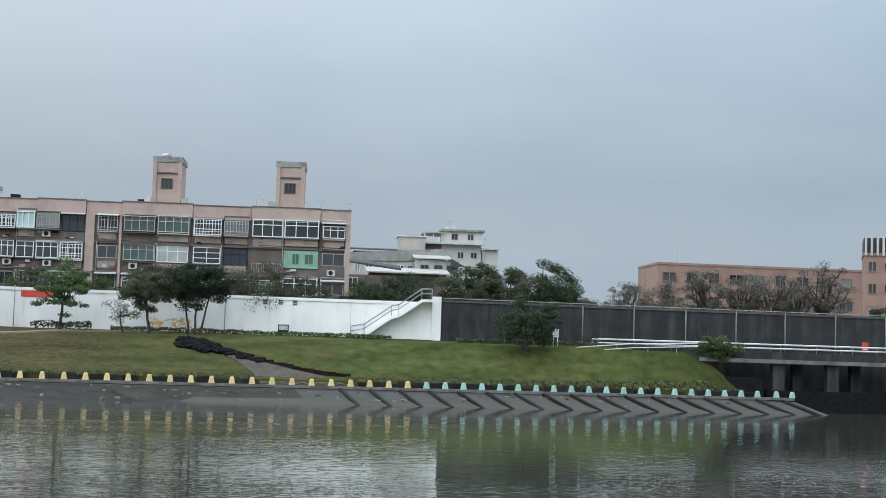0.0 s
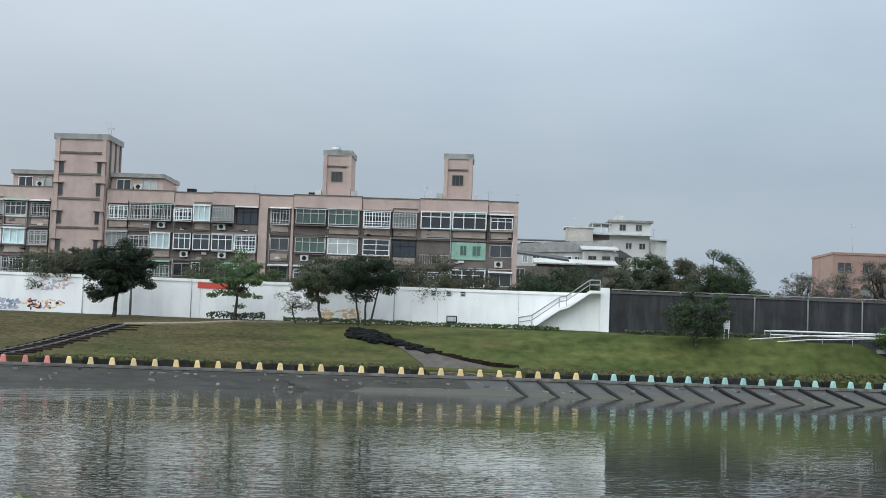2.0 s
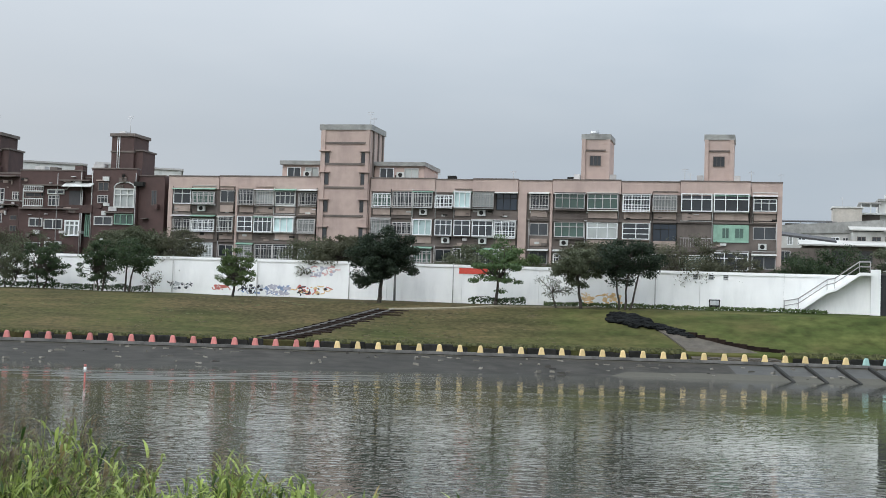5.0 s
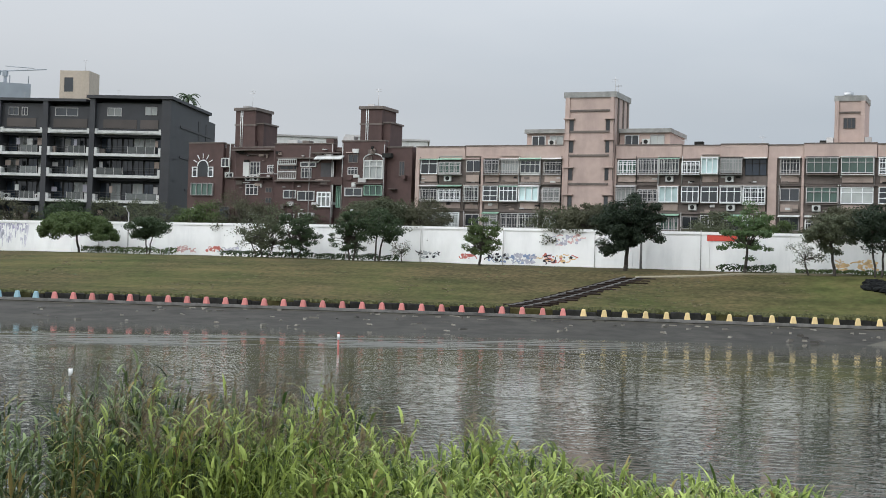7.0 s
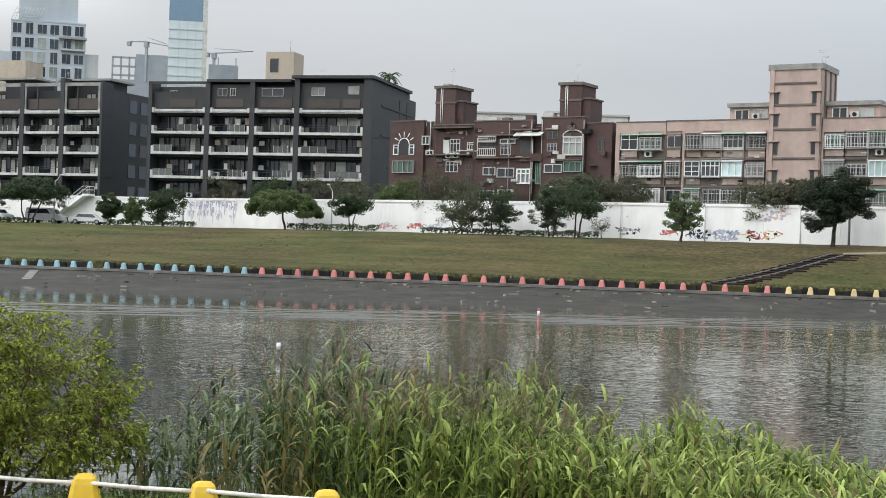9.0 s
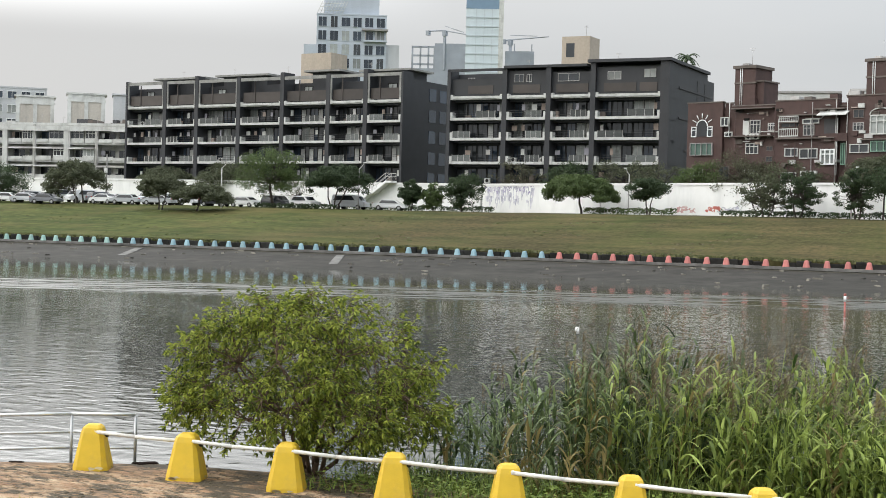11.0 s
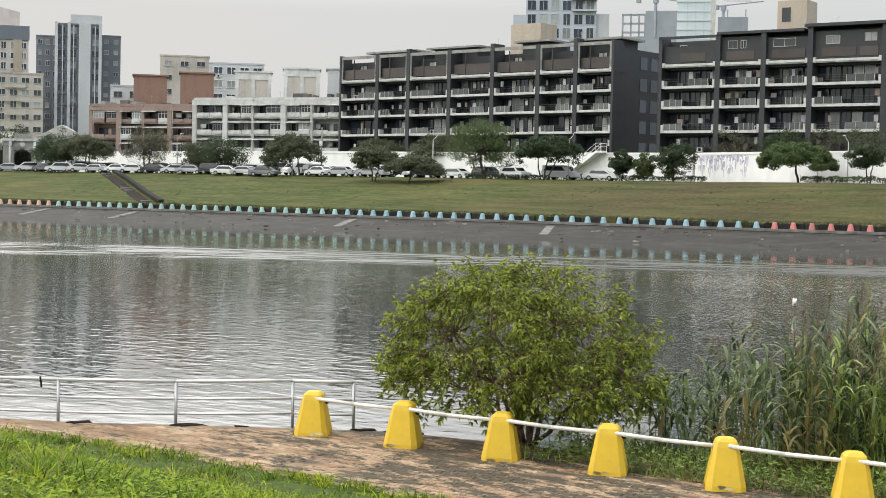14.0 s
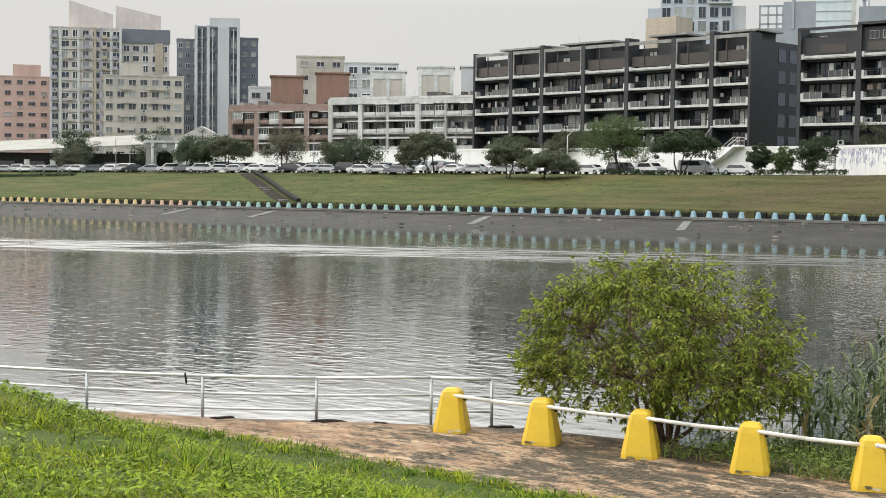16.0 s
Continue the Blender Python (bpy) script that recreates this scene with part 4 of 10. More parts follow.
for a in ((63.0, 65.6, 6.4, 7.1, [C_BLACK, C_GREY], 1, 9, "black and grey painted figures on the flood wall"),
          (68.2, 69.6, 6.5, 6.9, [C_RED], 2, 10, "red painted fish shape on the flood wall"),
          (71.2, 73.8, 6.2, 7.0, [C_BLUE, C_GREY, C_BLACK], 3, 10, "blue and grey painted figures on the flood wall"),
          (74.0, 76.6, 6.1, 7.0, [C_BLUE, C_LILAC], 4, 16, "blue painted lettering shapes on the flood wall"),
          (77.4, 80.8, 6.1, 7.1, [C_ORANGE, C_RED, C_BLACK], 5, 8, "orange and red painted figures on the flood wall"),
          (78.3, 81.6, 8.1, 9.2, [C_PINK, C_LILAC], 6, 12, "faded pink and orange mural on the flood wall"),
          (31.0, 34.2, 6.5, 7.1, [C_PINK], 7, 14, "faded pink graffiti on the flood wall"),
          (35.6, 37.4, 6.6, 7.1, [C_RED], 8, 14, "red painted apple shapes on the flood wall"),
          (37.6, 40.2, 6.5, 7.0, [C_GREY, C_LILAC], 9, 9, "grey graffiti scrawl on the flood wall"),
          (107.6, 111.4, 6.1, 7.1, [C_ORANGE], 10, 26, "pale orange mural on the flood wall")):
    graffiti(*a[:7], WALL_A, a[7])
C_PALE = mat("pale_lilac_wash", (0.68, 0.67, 0.73), 0.85, var=0.2)
C_VIOLET = mat("violet_spray_paint", (0.40, 0.37, 0.52), 0.8, var=0.3)


def streaked_mural(u0, u1, top, seed):
    """Violet paint that has run down the wall in uneven streaks."""
    rnd = random.Random(seed)
    g = thing("graffiti", "violet and lilac paint run down the flood wall", "graffiti", WALL_A)
    for ci, (m, count, drop) in enumerate(((C_PALE, 60, 2.8), (C_LILAC, 60, 1.9), (C_VIOLET, 34, 0.8))):
        bm = bmesh.new()
        for _ in range(count):
            u = rnd.uniform(u0, u1)
            z = top - rnd.random() ** 2 * 0.9 * drop
            w, h = rnd.uniform(0.04, 0.22), rnd.uniform(0.15, 0.5) * drop
            y = -0.006 - 0.003 * ci
            bm.faces.new([bm.verts.new(p) for p in ((u - w * 0.4, y, z - h), (u + w * 0.2, y, z - h * 0.9), (u + w, y, z - h * 0.1), (u + w * 0.7, y, z), (u - w, y, z - h * 0.05))])
        tagged(part("paint_patch", bm, m, g), kind="stuff")


streaked_mural(0.6, 9.0, 9.55, 14)
graffiti(150.0, 156.0, 8.2, 10.0, [C_BLUE, C_LILAC], 12, 18, WALL_B, "blue mural on the western flood wall")


def wall_fittings():
    bm = box(94.9, 98.9, -0.06, -0.008, 8.75, 9.32)
    s = thing("banner_board", "long red painted board with a peeling white end on the wall", "sign", WALL_A)
    part("board", bm, M_REDSIGN, s)
    part("peeled_end", box(97.9, 98.85, -0.075, -0.062, 8.8, 9.3), C_PINK, s)
    for u in (118.3, 119.8, 121.2):
        s = thing("character_tile", "small framed grey lettering tile on the white wall", "sign", WALL_A, group="lettering tiles on the wall")
        part("tile", box(u, u + 0.5, -0.03, -0.006, 8.75, 9.3), C_GREY, s)
        bm = bmesh.new()
        for k in range(3):
            add_box(bm, u + 0.07, u + 0.43, -0.045, -0.032, 8.82 + k * 0.15, 8.90 + k * 0.15)
        part("lettering", bm, M_STONE_DARK, s, "dark unreadable lettering bars")
    s = thing("plaque", "small dark framed notice low on the wall", "sign", WALL_A)
    part("frame", box(119.9, 120.95, -0.08, -0.006, 6.02, 6.85), M_STONE_DARK, s)
    part("notice", box(120.0, 120.85, -0.095, -0.082, 6.3, 6.75), C_GREY, s)
    bm = bmesh.new()
    for u in (63.3, 83.2, 94.3, 114.7, 49.0, 20.0, 73.0):
        x = -90 + 130.2 * u / 134.9
        p = thing("drain_pipe", "thin grey pipe fixed to the flood wall", "pipe", WALL_A, group="pipes on the flood wall")
        b2 = bmesh.new()
        tube(b2, (u, -0.07, plateau(x) - 0.2), (u, -0.07, wall_top(x) + 0.15), 0.05, n=6)
        part("pipe", b2, M_GREYFRAME, p)
    bm.free()


wall_fittings()


def wall_stairs(pose_m, pier):
    """Concrete flight over the flood wall, with pipe rails."""
    s = thing("wall_stairs", "whitewashed concrete stairs with pipe rails over the wall", "stairs", pose_m, group="stairs over the flood wall")
    bm = bmesh.new()
    pts = [(128.2, 6.1), (130.9, 8.0), (131.6, 8.15), (133.8, 9.72), (134.85, 9.72), (134.85, 9.45), (133.9, 9.45), (131.7, 7.9), (131.0, 7.75), (128.7, 6.1)]
    for y in (-1.35,):
        front = [bm.verts.new((u, y, z)) for u, z in pts]
        back = [bm.verts.new((u, -0.03, z)) for u, z in pts]
        n = len(pts)
        bm.faces.new(front)
        bm.faces.new(back[::-1])
        for i in range(n):
            bm.faces.new((front[i], back[i], back[(i + 1) % n], front[(i + 1) % n]))
    bmesh.ops.recalc_face_normals(bm, faces=bm.faces)
    part("stair_flight", bm, M_WHITE_WALL, s)
    if pier:
        part("end_pier", box(134.86, 135.75, -0.5, 0.6, 4.6, 10.05), M_WHITE_WALL, s)
    for y in (-1.3, -0.12):
        bm = bmesh.new()
        line = [(127.0, 6.9), (128.3, 7.15), (130.9, 9.0), (131.6, 9.15), (133.8, 10.75), (134.8, 10.75)]
        for (a, b), (c, d) in zip(line, line[1:]):
            tube(bm, (a, y, b), (c, y, d), 0.035, n=6)
            tube(bm, (a, y, b - 0.45), (c, y, d - 0.45), 0.028, n=6)
        for a, b in line:
            tube(bm, (a, y, b - 1.0), (a, y, b), 0.03, n=6)
        part("handrail", bm, M_GREYFRAME, s, "grey pipe handrail")


wall_stairs(WALL_A, True)
wall_stairs(WALL_B @ Matrix.Translation((235.6 - 134.0, 0, 0.45)), False)


# ---- dark wall and ramp bridge at the inlet ----
DARK_P, DARK_Q = (40.95, 135.8), (135.0, 119.5)


def dark_wall():
    m = along(DARK_P, DARK_Q)
    w = thing("wall_dark", "soot-blackened concrete flood wall with pale posts", "wall", m, kind="structure")
    L = math.hypot(DARK_Q[0] - DARK_P[0], DARK_Q[1] - DARK_P[1])
    n = 14
    for i in range(n):
        part("wall_panel", box(L * i / n + 0.01, L * (i + 1) / n - 0.01, 0, 0.5, -1.0, 9.55 - 0.012 * i), M_DARK_WALL, w)
        part("coping", box(L * i / n + 0.01, L * (i + 1) / n - 0.01, -0.1, 0.6, 9.55 - 0.012 * i, 9.76 - 0.012 * i), M_CONC_DARK, w)
    for u in (14.2, 19.4, 24.7, 29.9, 35.0, 40.3, 45.6, 50.9):
        bm = bmesh.new()
        tube(bm, (u, -0.12, 5.0), (u, -0.12, 9.7), 0.07, n=6)
        part("post", bm, M_CONC, w, "grey steel post")
    bm = bmesh.new()
    for u in range(1, 60, 3):
        tube(bm, (u, 0.2, 9.5), (u, 0.2, 9.95), 0.03, n=5)
    tube(bm, (0.3, 0.2, 9.95), (60, 0.2, 9.75), 0.035, n=5)
    part("top_rail", bm, M_GREYFRAME, w)


dark_wall()


def ramp_bridge():
    P, Q = (49.5, 130.6), (110.0, 117.5)
    b = thing("ramp_bridge", "grey concrete ramp bridge with white pipe rails", "bridge", along(P, Q))
    L = math.hypot(Q[0] - P[0], Q[1] - P[1])
    bm = bmesh.new()
    top = 5.72
    part("deck", box(9.0, L, 0, 3.2, top - 0.85, top), M_DARK_WALL, b)
    part("girder", box(15.5, L, -0.25, 3.4, top - 1.12, top - 0.74), M_KERB_FAR, b)
    # piers take the dark wall's colour to carry the shade below the deck
    for u in (23.0, 28.4, 36.5, 44.0):
        part("pier", box(u, u + 1.15, 0.3, 1.3, 1.4, top - 1.12), M_DARK_WALL, b)
    for u in (25.6, 31.5, 39.0):
        part("pier", box(u, u + 1.0, 2.3, 3.1, 1.4, top - 1.12), M_DARK_WALL, b)
    for y in (-0.02, 3.1):
        for lift in (0.34, 0.72):
            bm = bmesh.new()
            tube(bm, (5.6, y, top + lift), (L, y, top + lift), 0.055, n=6)
            part("rail", bm, M_WHITE, b, "white painted pipe rail")
        u = 5.6
        while u < L:
            bm = bmesh.new()
            tube(bm, (u, y, top - (0.1 if u > 9 else 0.6)), (u, y, top + 0.72), 0.03, n=6)
            part("rail_post", bm, M_KERB, b)
            u += 3.6
    # lower rail beside the footway that climbs from the turf, its end bent round
    for z0, z1 in ((5.12, 5.98), (5.55, 6.30)):
        bm = bmesh.new()
        tube(bm, (3.7, -0.5, z0), (9.0, -0.4, (z0 + z1) / 2 + 0.12), 0.05, n=6)
        tube(bm, (9.0, -0.4, (z0 + z1) / 2 + 0.12), (15.4, -0.12, z1), 0.05, n=6)
        part("footway_rail", bm, M_WHITE, b, "white painted pipe rail")
    bm = bmesh.new()
    for k in range(6):
        q0, q1 = (Vector((3.7 - 0.24 * math.sin(math.pi * j / 6), -0.5, 5.335 - 0.215 * math.cos(math.pi * j / 6))) for j in (k, k + 1))
        tube(bm, q0, q1, 0.05, n=6)
    part("rail_bend", bm, M_BOL_YEL, b, "yellowed rounded rail end")
    for u, zt in ((4.6, 5.6), (7.4, 5.8), (10.4, 6.0), (13.2, 6.2)):
        bm = bmesh.new()
        tube(bm, (u, -0.42, zt - 1.2), (u, -0.42, zt), 0.04, n=6)
        part("rail_post", bm, M_KERB, b)


ramp_bridge()
# ledge and side wall: under-bridge shade put into a near-black colour
solo("inlet_ledge", box(0, 70, 0, 6.0, -1.0, 2.0), M_BOULDER, "concrete ledge beneath the bridge piers, shade painted near-black", "ledge", along((70.6, 124.6), (135, 111)), kind="structure")
solo("inlet_wall", box(0, 26, 0, 0.6, -1.2, 3.2), M_BOULDER, "concrete side wall of the inlet, shade painted near-black", "wall", along((70.0, 124.2), (60.0, 133.5)), kind="structure")


def sign_boards():
    s = thing("notice_board", "white notice board on two thin legs", "sign", Matrix.Translation((50.9, 130.2, far_z(50.9, 130.2))))
    part("board", box(-0.31, 0.31, -0.03, 0.03, 0.92, 1.72), M_WHITE, s)
    bm = bmesh.new()
    for k in range(4):
        add_box(bm, -0.22, 0.22, -0.045, -0.032, 1.06 + k * 0.15, 1.12 + k * 0.15)
    part("lettering", bm, C_GREY, s, "grey unreadable lettering bars")
    for x in (-0.22, 0.22):
        bm = bmesh.new()
        tube(bm, (x, 0, -0.2), (x, 0, 0.95), 0.04, n=6)
        part("leg", bm, M_WHITE, s)
    s = thing("warning_sign", "small red and white warning board on the dark wall", "sign", along(DARK_P, DARK_Q))
    part("board", box(43.1, 43.75, -0.2, -0.1, 6.2, 7.05), M_REDSIGN, s)
    part("lettering", box(43.2, 43.65, -0.215, -0.202, 6.3, 6.52), M_WHITE, s)


sign_boards()

# ---- buildings ----
def lattice(bm, us, zs, y0, y1):
    """A window frame with its bars as one connected body: solid cells between the even lines, holes for the panes."""
    nu, nz = len(us) - 1, len(zs) - 1
    fr = [[bm.verts.new((u, y0, z)) for z in zs] for u in us]
    bk = [[bm.verts.new((u, y1, z)) for z in zs] for u in us]

    def solid(i, j):
        return 0 <= i < nu and 0 <= j < nz and (i % 2 == 0 or j % 2 == 0)
    for i in range(nu):
        for j in range(nz):
            if not solid(i, j):
                continue
            bm.faces.new((fr[i][j], fr[i + 1][j], fr[i + 1][j + 1], fr[i][j + 1]))
            for di, dj, a, b in ((-1, 0, (i, j + 1), (i, j)), (1, 0, (i + 1, j), (i + 1, j + 1)), (0, -1, (i, j), (i + 1, j)), (0, 1, (i + 1, j + 1), (i, j + 1))):
                if not solid(i + di, j + dj):
                    bm.faces.new((fr[b[0]][b[1]], fr[a[0]][a[1]], bk[a[0]][a[1]], bk[b[0]][b[1]]))
    bmesh.ops.delete(bm, geom=[v for v in bm.verts if not v.link_faces], context="VERTS")


def win(parent, u0, u1, z0, z1, y, glass, frame_m, nx=2, nz=1, f=0.07, proud=0.12, cage=False):
    """A window: frame with mullions, one pane behind it. y is the wall's face, the river side is -y."""
    bm = bmesh.new()
    y0, y1 = y - proud, y + 0.06
    us = [u0, u0 + f]
    for i in range(1, nx):
        u = u0 + (u1 - u0) * i / nx
        us += [u - f * 0.4, u + f * 0.4]
    zs = [z0, z0 + f]
    for k in range(1, nz):
        z = z0 + (z1 - z0) * (k / nz if nz > 2 else 0.68)
        zs += [z - f * 0.4, z + f * 0.4]
    lattice(bm, us + [u1 - f, u1], zs + [z1 - f, z1], y0, y1)
    w = part("window", bm, frame_m, parent)
    if cage:
        bm = bmesh.new()
        n = max(3, int((u1 - u0) / 0.3))
        for i in range(n + 1):
            u = u0 + (u1 - u0) * i / n
            add_box(bm, u - 0.022, u + 0.022, y0 - 0.30, y0 - 0.26, z0 - 0.15, z1 - 0.25)
        for z in (z0 - 0.15, z0 + 0.3, z1 - 0.25):
            add_box(bm, u0 - 0.03, u1 + 0.03, y0 - 0.32, y0 - 0.26, z - 0.025, z + 0.025)
        add_box(bm, u0, u1, y0 - 0.30, y0, z0 - 0.2, z0 - 0.14)
        part("security_grille", bm, frame_m, w)
    bm = bmesh.new()
    add_box(bm, u0 + f * 0.5, u1 - f * 0.5, y - 0.015, y + 0.05, z0 + f * 0.5, z1 - f * 0.5)
    part("pane", bm, glass, w)
    return w


def ac_unit(parent, u, z, y):
    a = part("air_conditioner", box(u, u + 0.85, y - 0.4, y - 0.02, z, z + 0.62), M_DIRTYWHITE, parent, "white air conditioner box")
    bm = bmesh.new()
    tube(bm, (u + 0.42, y - 0.42, z + 0.31), (u + 0.42, y - 0.395, z + 0.31), 0.24, n=12)
    part("fan_grille", bm, M_STONE_DARK, a)


def bay(parent, u0, u1, z0, kind, rnd, y=0.0):
    """One storey of one bay; z0 is the sill. Letters say what closes it."""
    h = 1.62
    g = 0.06
    if kind in "WVCMNL":
        # a window box of sheet and bars hung out over the street
        out = rnd.choice((0.30, 0.45, 0.60))
        bm = bmesh.new()
        add_box(bm, u0 + g, u1 - g, y - out, y + 0.02, z0 - 0.20, z0 - 0.11)
        add_box(bm, u0 + g - 0.06, u1 - g + 0.06, y - out - 0.14, y + 0.02, z0 + h + 0.02, z0 + h + 0.09)
        add_box(bm, u0 + g, u0 + g + 0.05, y - out, y + 0.02, z0 - 0.11, z0 + h + 0.02)
        add_box(bm, u1 - g - 0.05, u1 - g, y - out, y + 0.02, z0 - 0.11, z0 + h + 0.02)
        part("window_box", bm, rnd.choice((M_GREYFRAME, M_DIRTYWHITE, M_GRIME, M_BEIGE)), parent)
        y = y - out + 0.24
    if kind == "W":
        win(parent, u0 + g, u1 - g, z0 - 0.1, z0 + h, y - 0.25, M_GLASS, M_WHITEFRAME, rnd.choice((2, 3)), 2, 0.09, 0.05)
    elif kind == "V":
        win(parent, u0 + g, u1 - g, z0 - 0.1, z0 + h, y - 0.25, rnd.choice((M_GLASS_PALE, M_GLASS)), M_WHITEFRAME, rnd.choice((2, 3, 4)), rnd.choice((2, 3)), 0.09, 0.05, cage=rnd.random() < 0.4)
    elif kind == "G":
        out = rnd.choice((0.0, 0.25, 0.45))
        if out:
            part("bay_floor", box(u0 + g, u1 - g, y - out - 0.1, y, z0 - 0.22, z0 - 0.04), rnd.choice((M_GRIME, M_DIRTYWHITE, M_BEIGE)), parent)
        win(parent, u0 + g, u1 - g, z0, z0 + h - rnd.choice((0, 0.2, 0.35)), y - out, rnd.choice((M_GLASS, M_GLASS, M_GLASS_PALE, M_GLASS_GREEN)),
            rnd.choice((M_GREYFRAME, M_GREYFRAME, M_DIRTYWHITE, M_WHITEFRAME)), rnd.choice((2, 3, 4)), 2, 0.08, 0.12, cage=rnd.random() < 0.7)
    elif kind == "L":
        win(parent, u0 + g, u1 - g, z0, z0 + h, y - 0.2, rnd.choice((M_GLASS_PALE, M_GLASS)), rnd.choice((M_GREYFRAME, M_DIRTYWHITE)), rnd.choice((3, 4, 5)), 2, 0.07, 0.05, cage=True)
    elif kind == "S":
        win(parent, u0 + g, u1 - g, z0 + 0.15, z0 + h - 0.15, y, M_GLASS, M_GREYFRAME, 2, 1, 0.07, 0.06)
    elif kind == "M":
        n = max(2, round((u1 - u0) / 1.15))
        win(parent, u0 + g, u1 - g, z0 - 0.1, z0 + h + 0.15, y - 0.2, M_GLASS, M_WHITEFRAME, n, 2, 0.10, 0.2)
    elif kind == "B":
        win(parent, u0 + g, u1 - g, z0 - 0.25, z0 + h, y, M_GLASS_BLUE, M_STONE_DARK, 3, 2, 0.06, 0.06)
    elif kind == "N":
        win(parent, u0 + g, u1 - g, z0, z0 + h, y - 0.15, M_GLASS_GREEN, M_GREYFRAME, 4, 2, 0.08, 0.12)
    elif kind == "P":
        part("shutter", box(u0 + g, u1 - g, y - 0.06, y + 0.1, z0 - 0.1, z0 + h), M_BEIGE, parent, "closed beige shutter panel")
    elif kind == "C":
        win(parent, u0 + g, u1 - g, z0 - 0.1, z0 + h, y - 0.25, M_GLASS_CYAN, M_WHITEFRAME, 3, 1, 0.10, 0.2)
    elif kind == "K":
        part("green_panel", box(u0 + g, u1 - g, y - 0.16, y + 0.1, z0 - 0.2, z0 + h), M_GREEN_PANEL, parent, "mint green sheet cladding")
        win(parent, u0 + 0.25 * (u1 - u0), u0 + 0.45 * (u1 - u0), z0 + 0.2, z0 + 1.3, y - 0.17, M_GLASS_GREEN, M_GREEN_PANEL, 2, 1, 0.05, 0.05)
        win(parent, u0 + 0.6 * (u1 - u0), u0 + 0.85 * (u1 - u0), z0 + 0.2, z0 + 1.3, y - 0.17, M_GLASS_GREEN, M_GREEN_PANEL, 2, 1, 0.05, 0.05)
    elif kind == "D":
        # thin dark sheet on the wall; the loggia's shade is its colour
        part("loggia", box(u0 + g, u1 - g, y + 0.02, y + 0.1, z0 - 0.6, z0 + h), M_ROOF_DARK, parent, "open loggia as a dark panel with painted shade")
        bm = bmesh.new()
        for i in range(int((u1 - u0) / 0.25)):
            add_box(bm, u0 + 0.1 + i * 0.25, u0 + 0.13 + i * 0.25, y - 0.16, y - 0.12, z0 - 0.75, z0 + 0.15)
        add_box(bm, u0, u1, y - 0.18, y - 0.1, z0 + 0.15, z0 + 0.2)
        part("balcony_rail", bm, M_GREYFRAME, parent)
    if kind in "WVCMNL":
        y = y + out - 0.24
    if u1 - u0 > 1.7:
        # pipes, ledges and fixed clutter on the spandrel
        for _ in range(4):
            if rnd.random() < 0.7:
                u = rnd.uniform(u0 + 0.1, u1 - 0.1)
                zz = z0 - rnd.uniform(0.2, 0.9)
                part("spandrel_clutter", box(u - rnd.uniform(0.1, 0.4), u + rnd.uniform(0.1, 0.4), y - rnd.uniform(0.08, 0.3), y + 0.02, zz - rnd.uniform(0.05, 0.3), zz),
                     rnd.choice((M_GREYFRAME, M_DIRTYWHITE, M_STONE_DARK, M_BEIGE, M_GRIME)), parent)
        if rnd.random() < 0.5:
            part("ledge", box(u0, u1, y - 0.3, y + 0.02, z0 + h + 0.28, z0 + h + 0.36), rnd.choice((M_GRIME, M_BEIGE, M_GREYFRAME)), parent)
        if rnd.random() < 0.6:
            bm = bmesh.new()
            u = u0 + rnd.choice((0.02, u1 - u0 - 0.02))
            tube(bm, (u, y - 0.3, z0 - 1.2), (u, y - 0.3, z0 + 1.85), 0.045, n=5)
            part("down_pipe", bm, rnd.choice((M_GREYFRAME, M_STONE_DARK, M_DIRTYWHITE)), parent)
    if kind in "WVGLMNSBPC" and u1 - u0 > 1.7:
        r = rnd.random()
        if r < 0.72:
            part("apron_panel", box(u0 + 0.15, u1 - 0.15, y - 0.16 - 0.1 * rnd.random(), y + 0.02, z0 - 0.95, z0 - 0.2), M_BEIGE, parent)
        elif r < 0.80:
            ac_unit(parent, u0 + rnd.uniform(0.2, 0.8), z0 - 0.9, y)
        if rnd.random() < 0.45:
            bm = bmesh.new()
            vs = add_box(bm, u0 - 0.05, u1 + 0.05, y - 0.75, y, z0 + h + 0.1, z0 + h + 0.15)
            for v in vs:
                if v.co.y < y - 0.5:
                    v.co.z -= 0.22
            part("awning", bm, rnd.choice((M_GREYFRAME, M_DIRTYWHITE, M_GREEN_PANEL)), parent)


def antenna(parent, u, y, z, h):
    bm = bmesh.new()
    tube(bm, (u, y, z), (u, y, z + h), 0.03, 0.02, n=5)
    for k in (0.8, 0.9):
        tube(bm, (u - 0.35, y, z + h * k), (u + 0.35, y, z + h * k), 0.018, n=4)
    part("antenna", bm, M_GREYFRAME, parent)


def roof_tank(parent, u, y, z, r=0.5, h=1.1):
    bm = bmesh.new()
    tube(bm, (u, y, z), (u, y, z + h), r, n=14)
    part("water_tank", bm, M_STEEL, parent, "steel rooftop water tank")


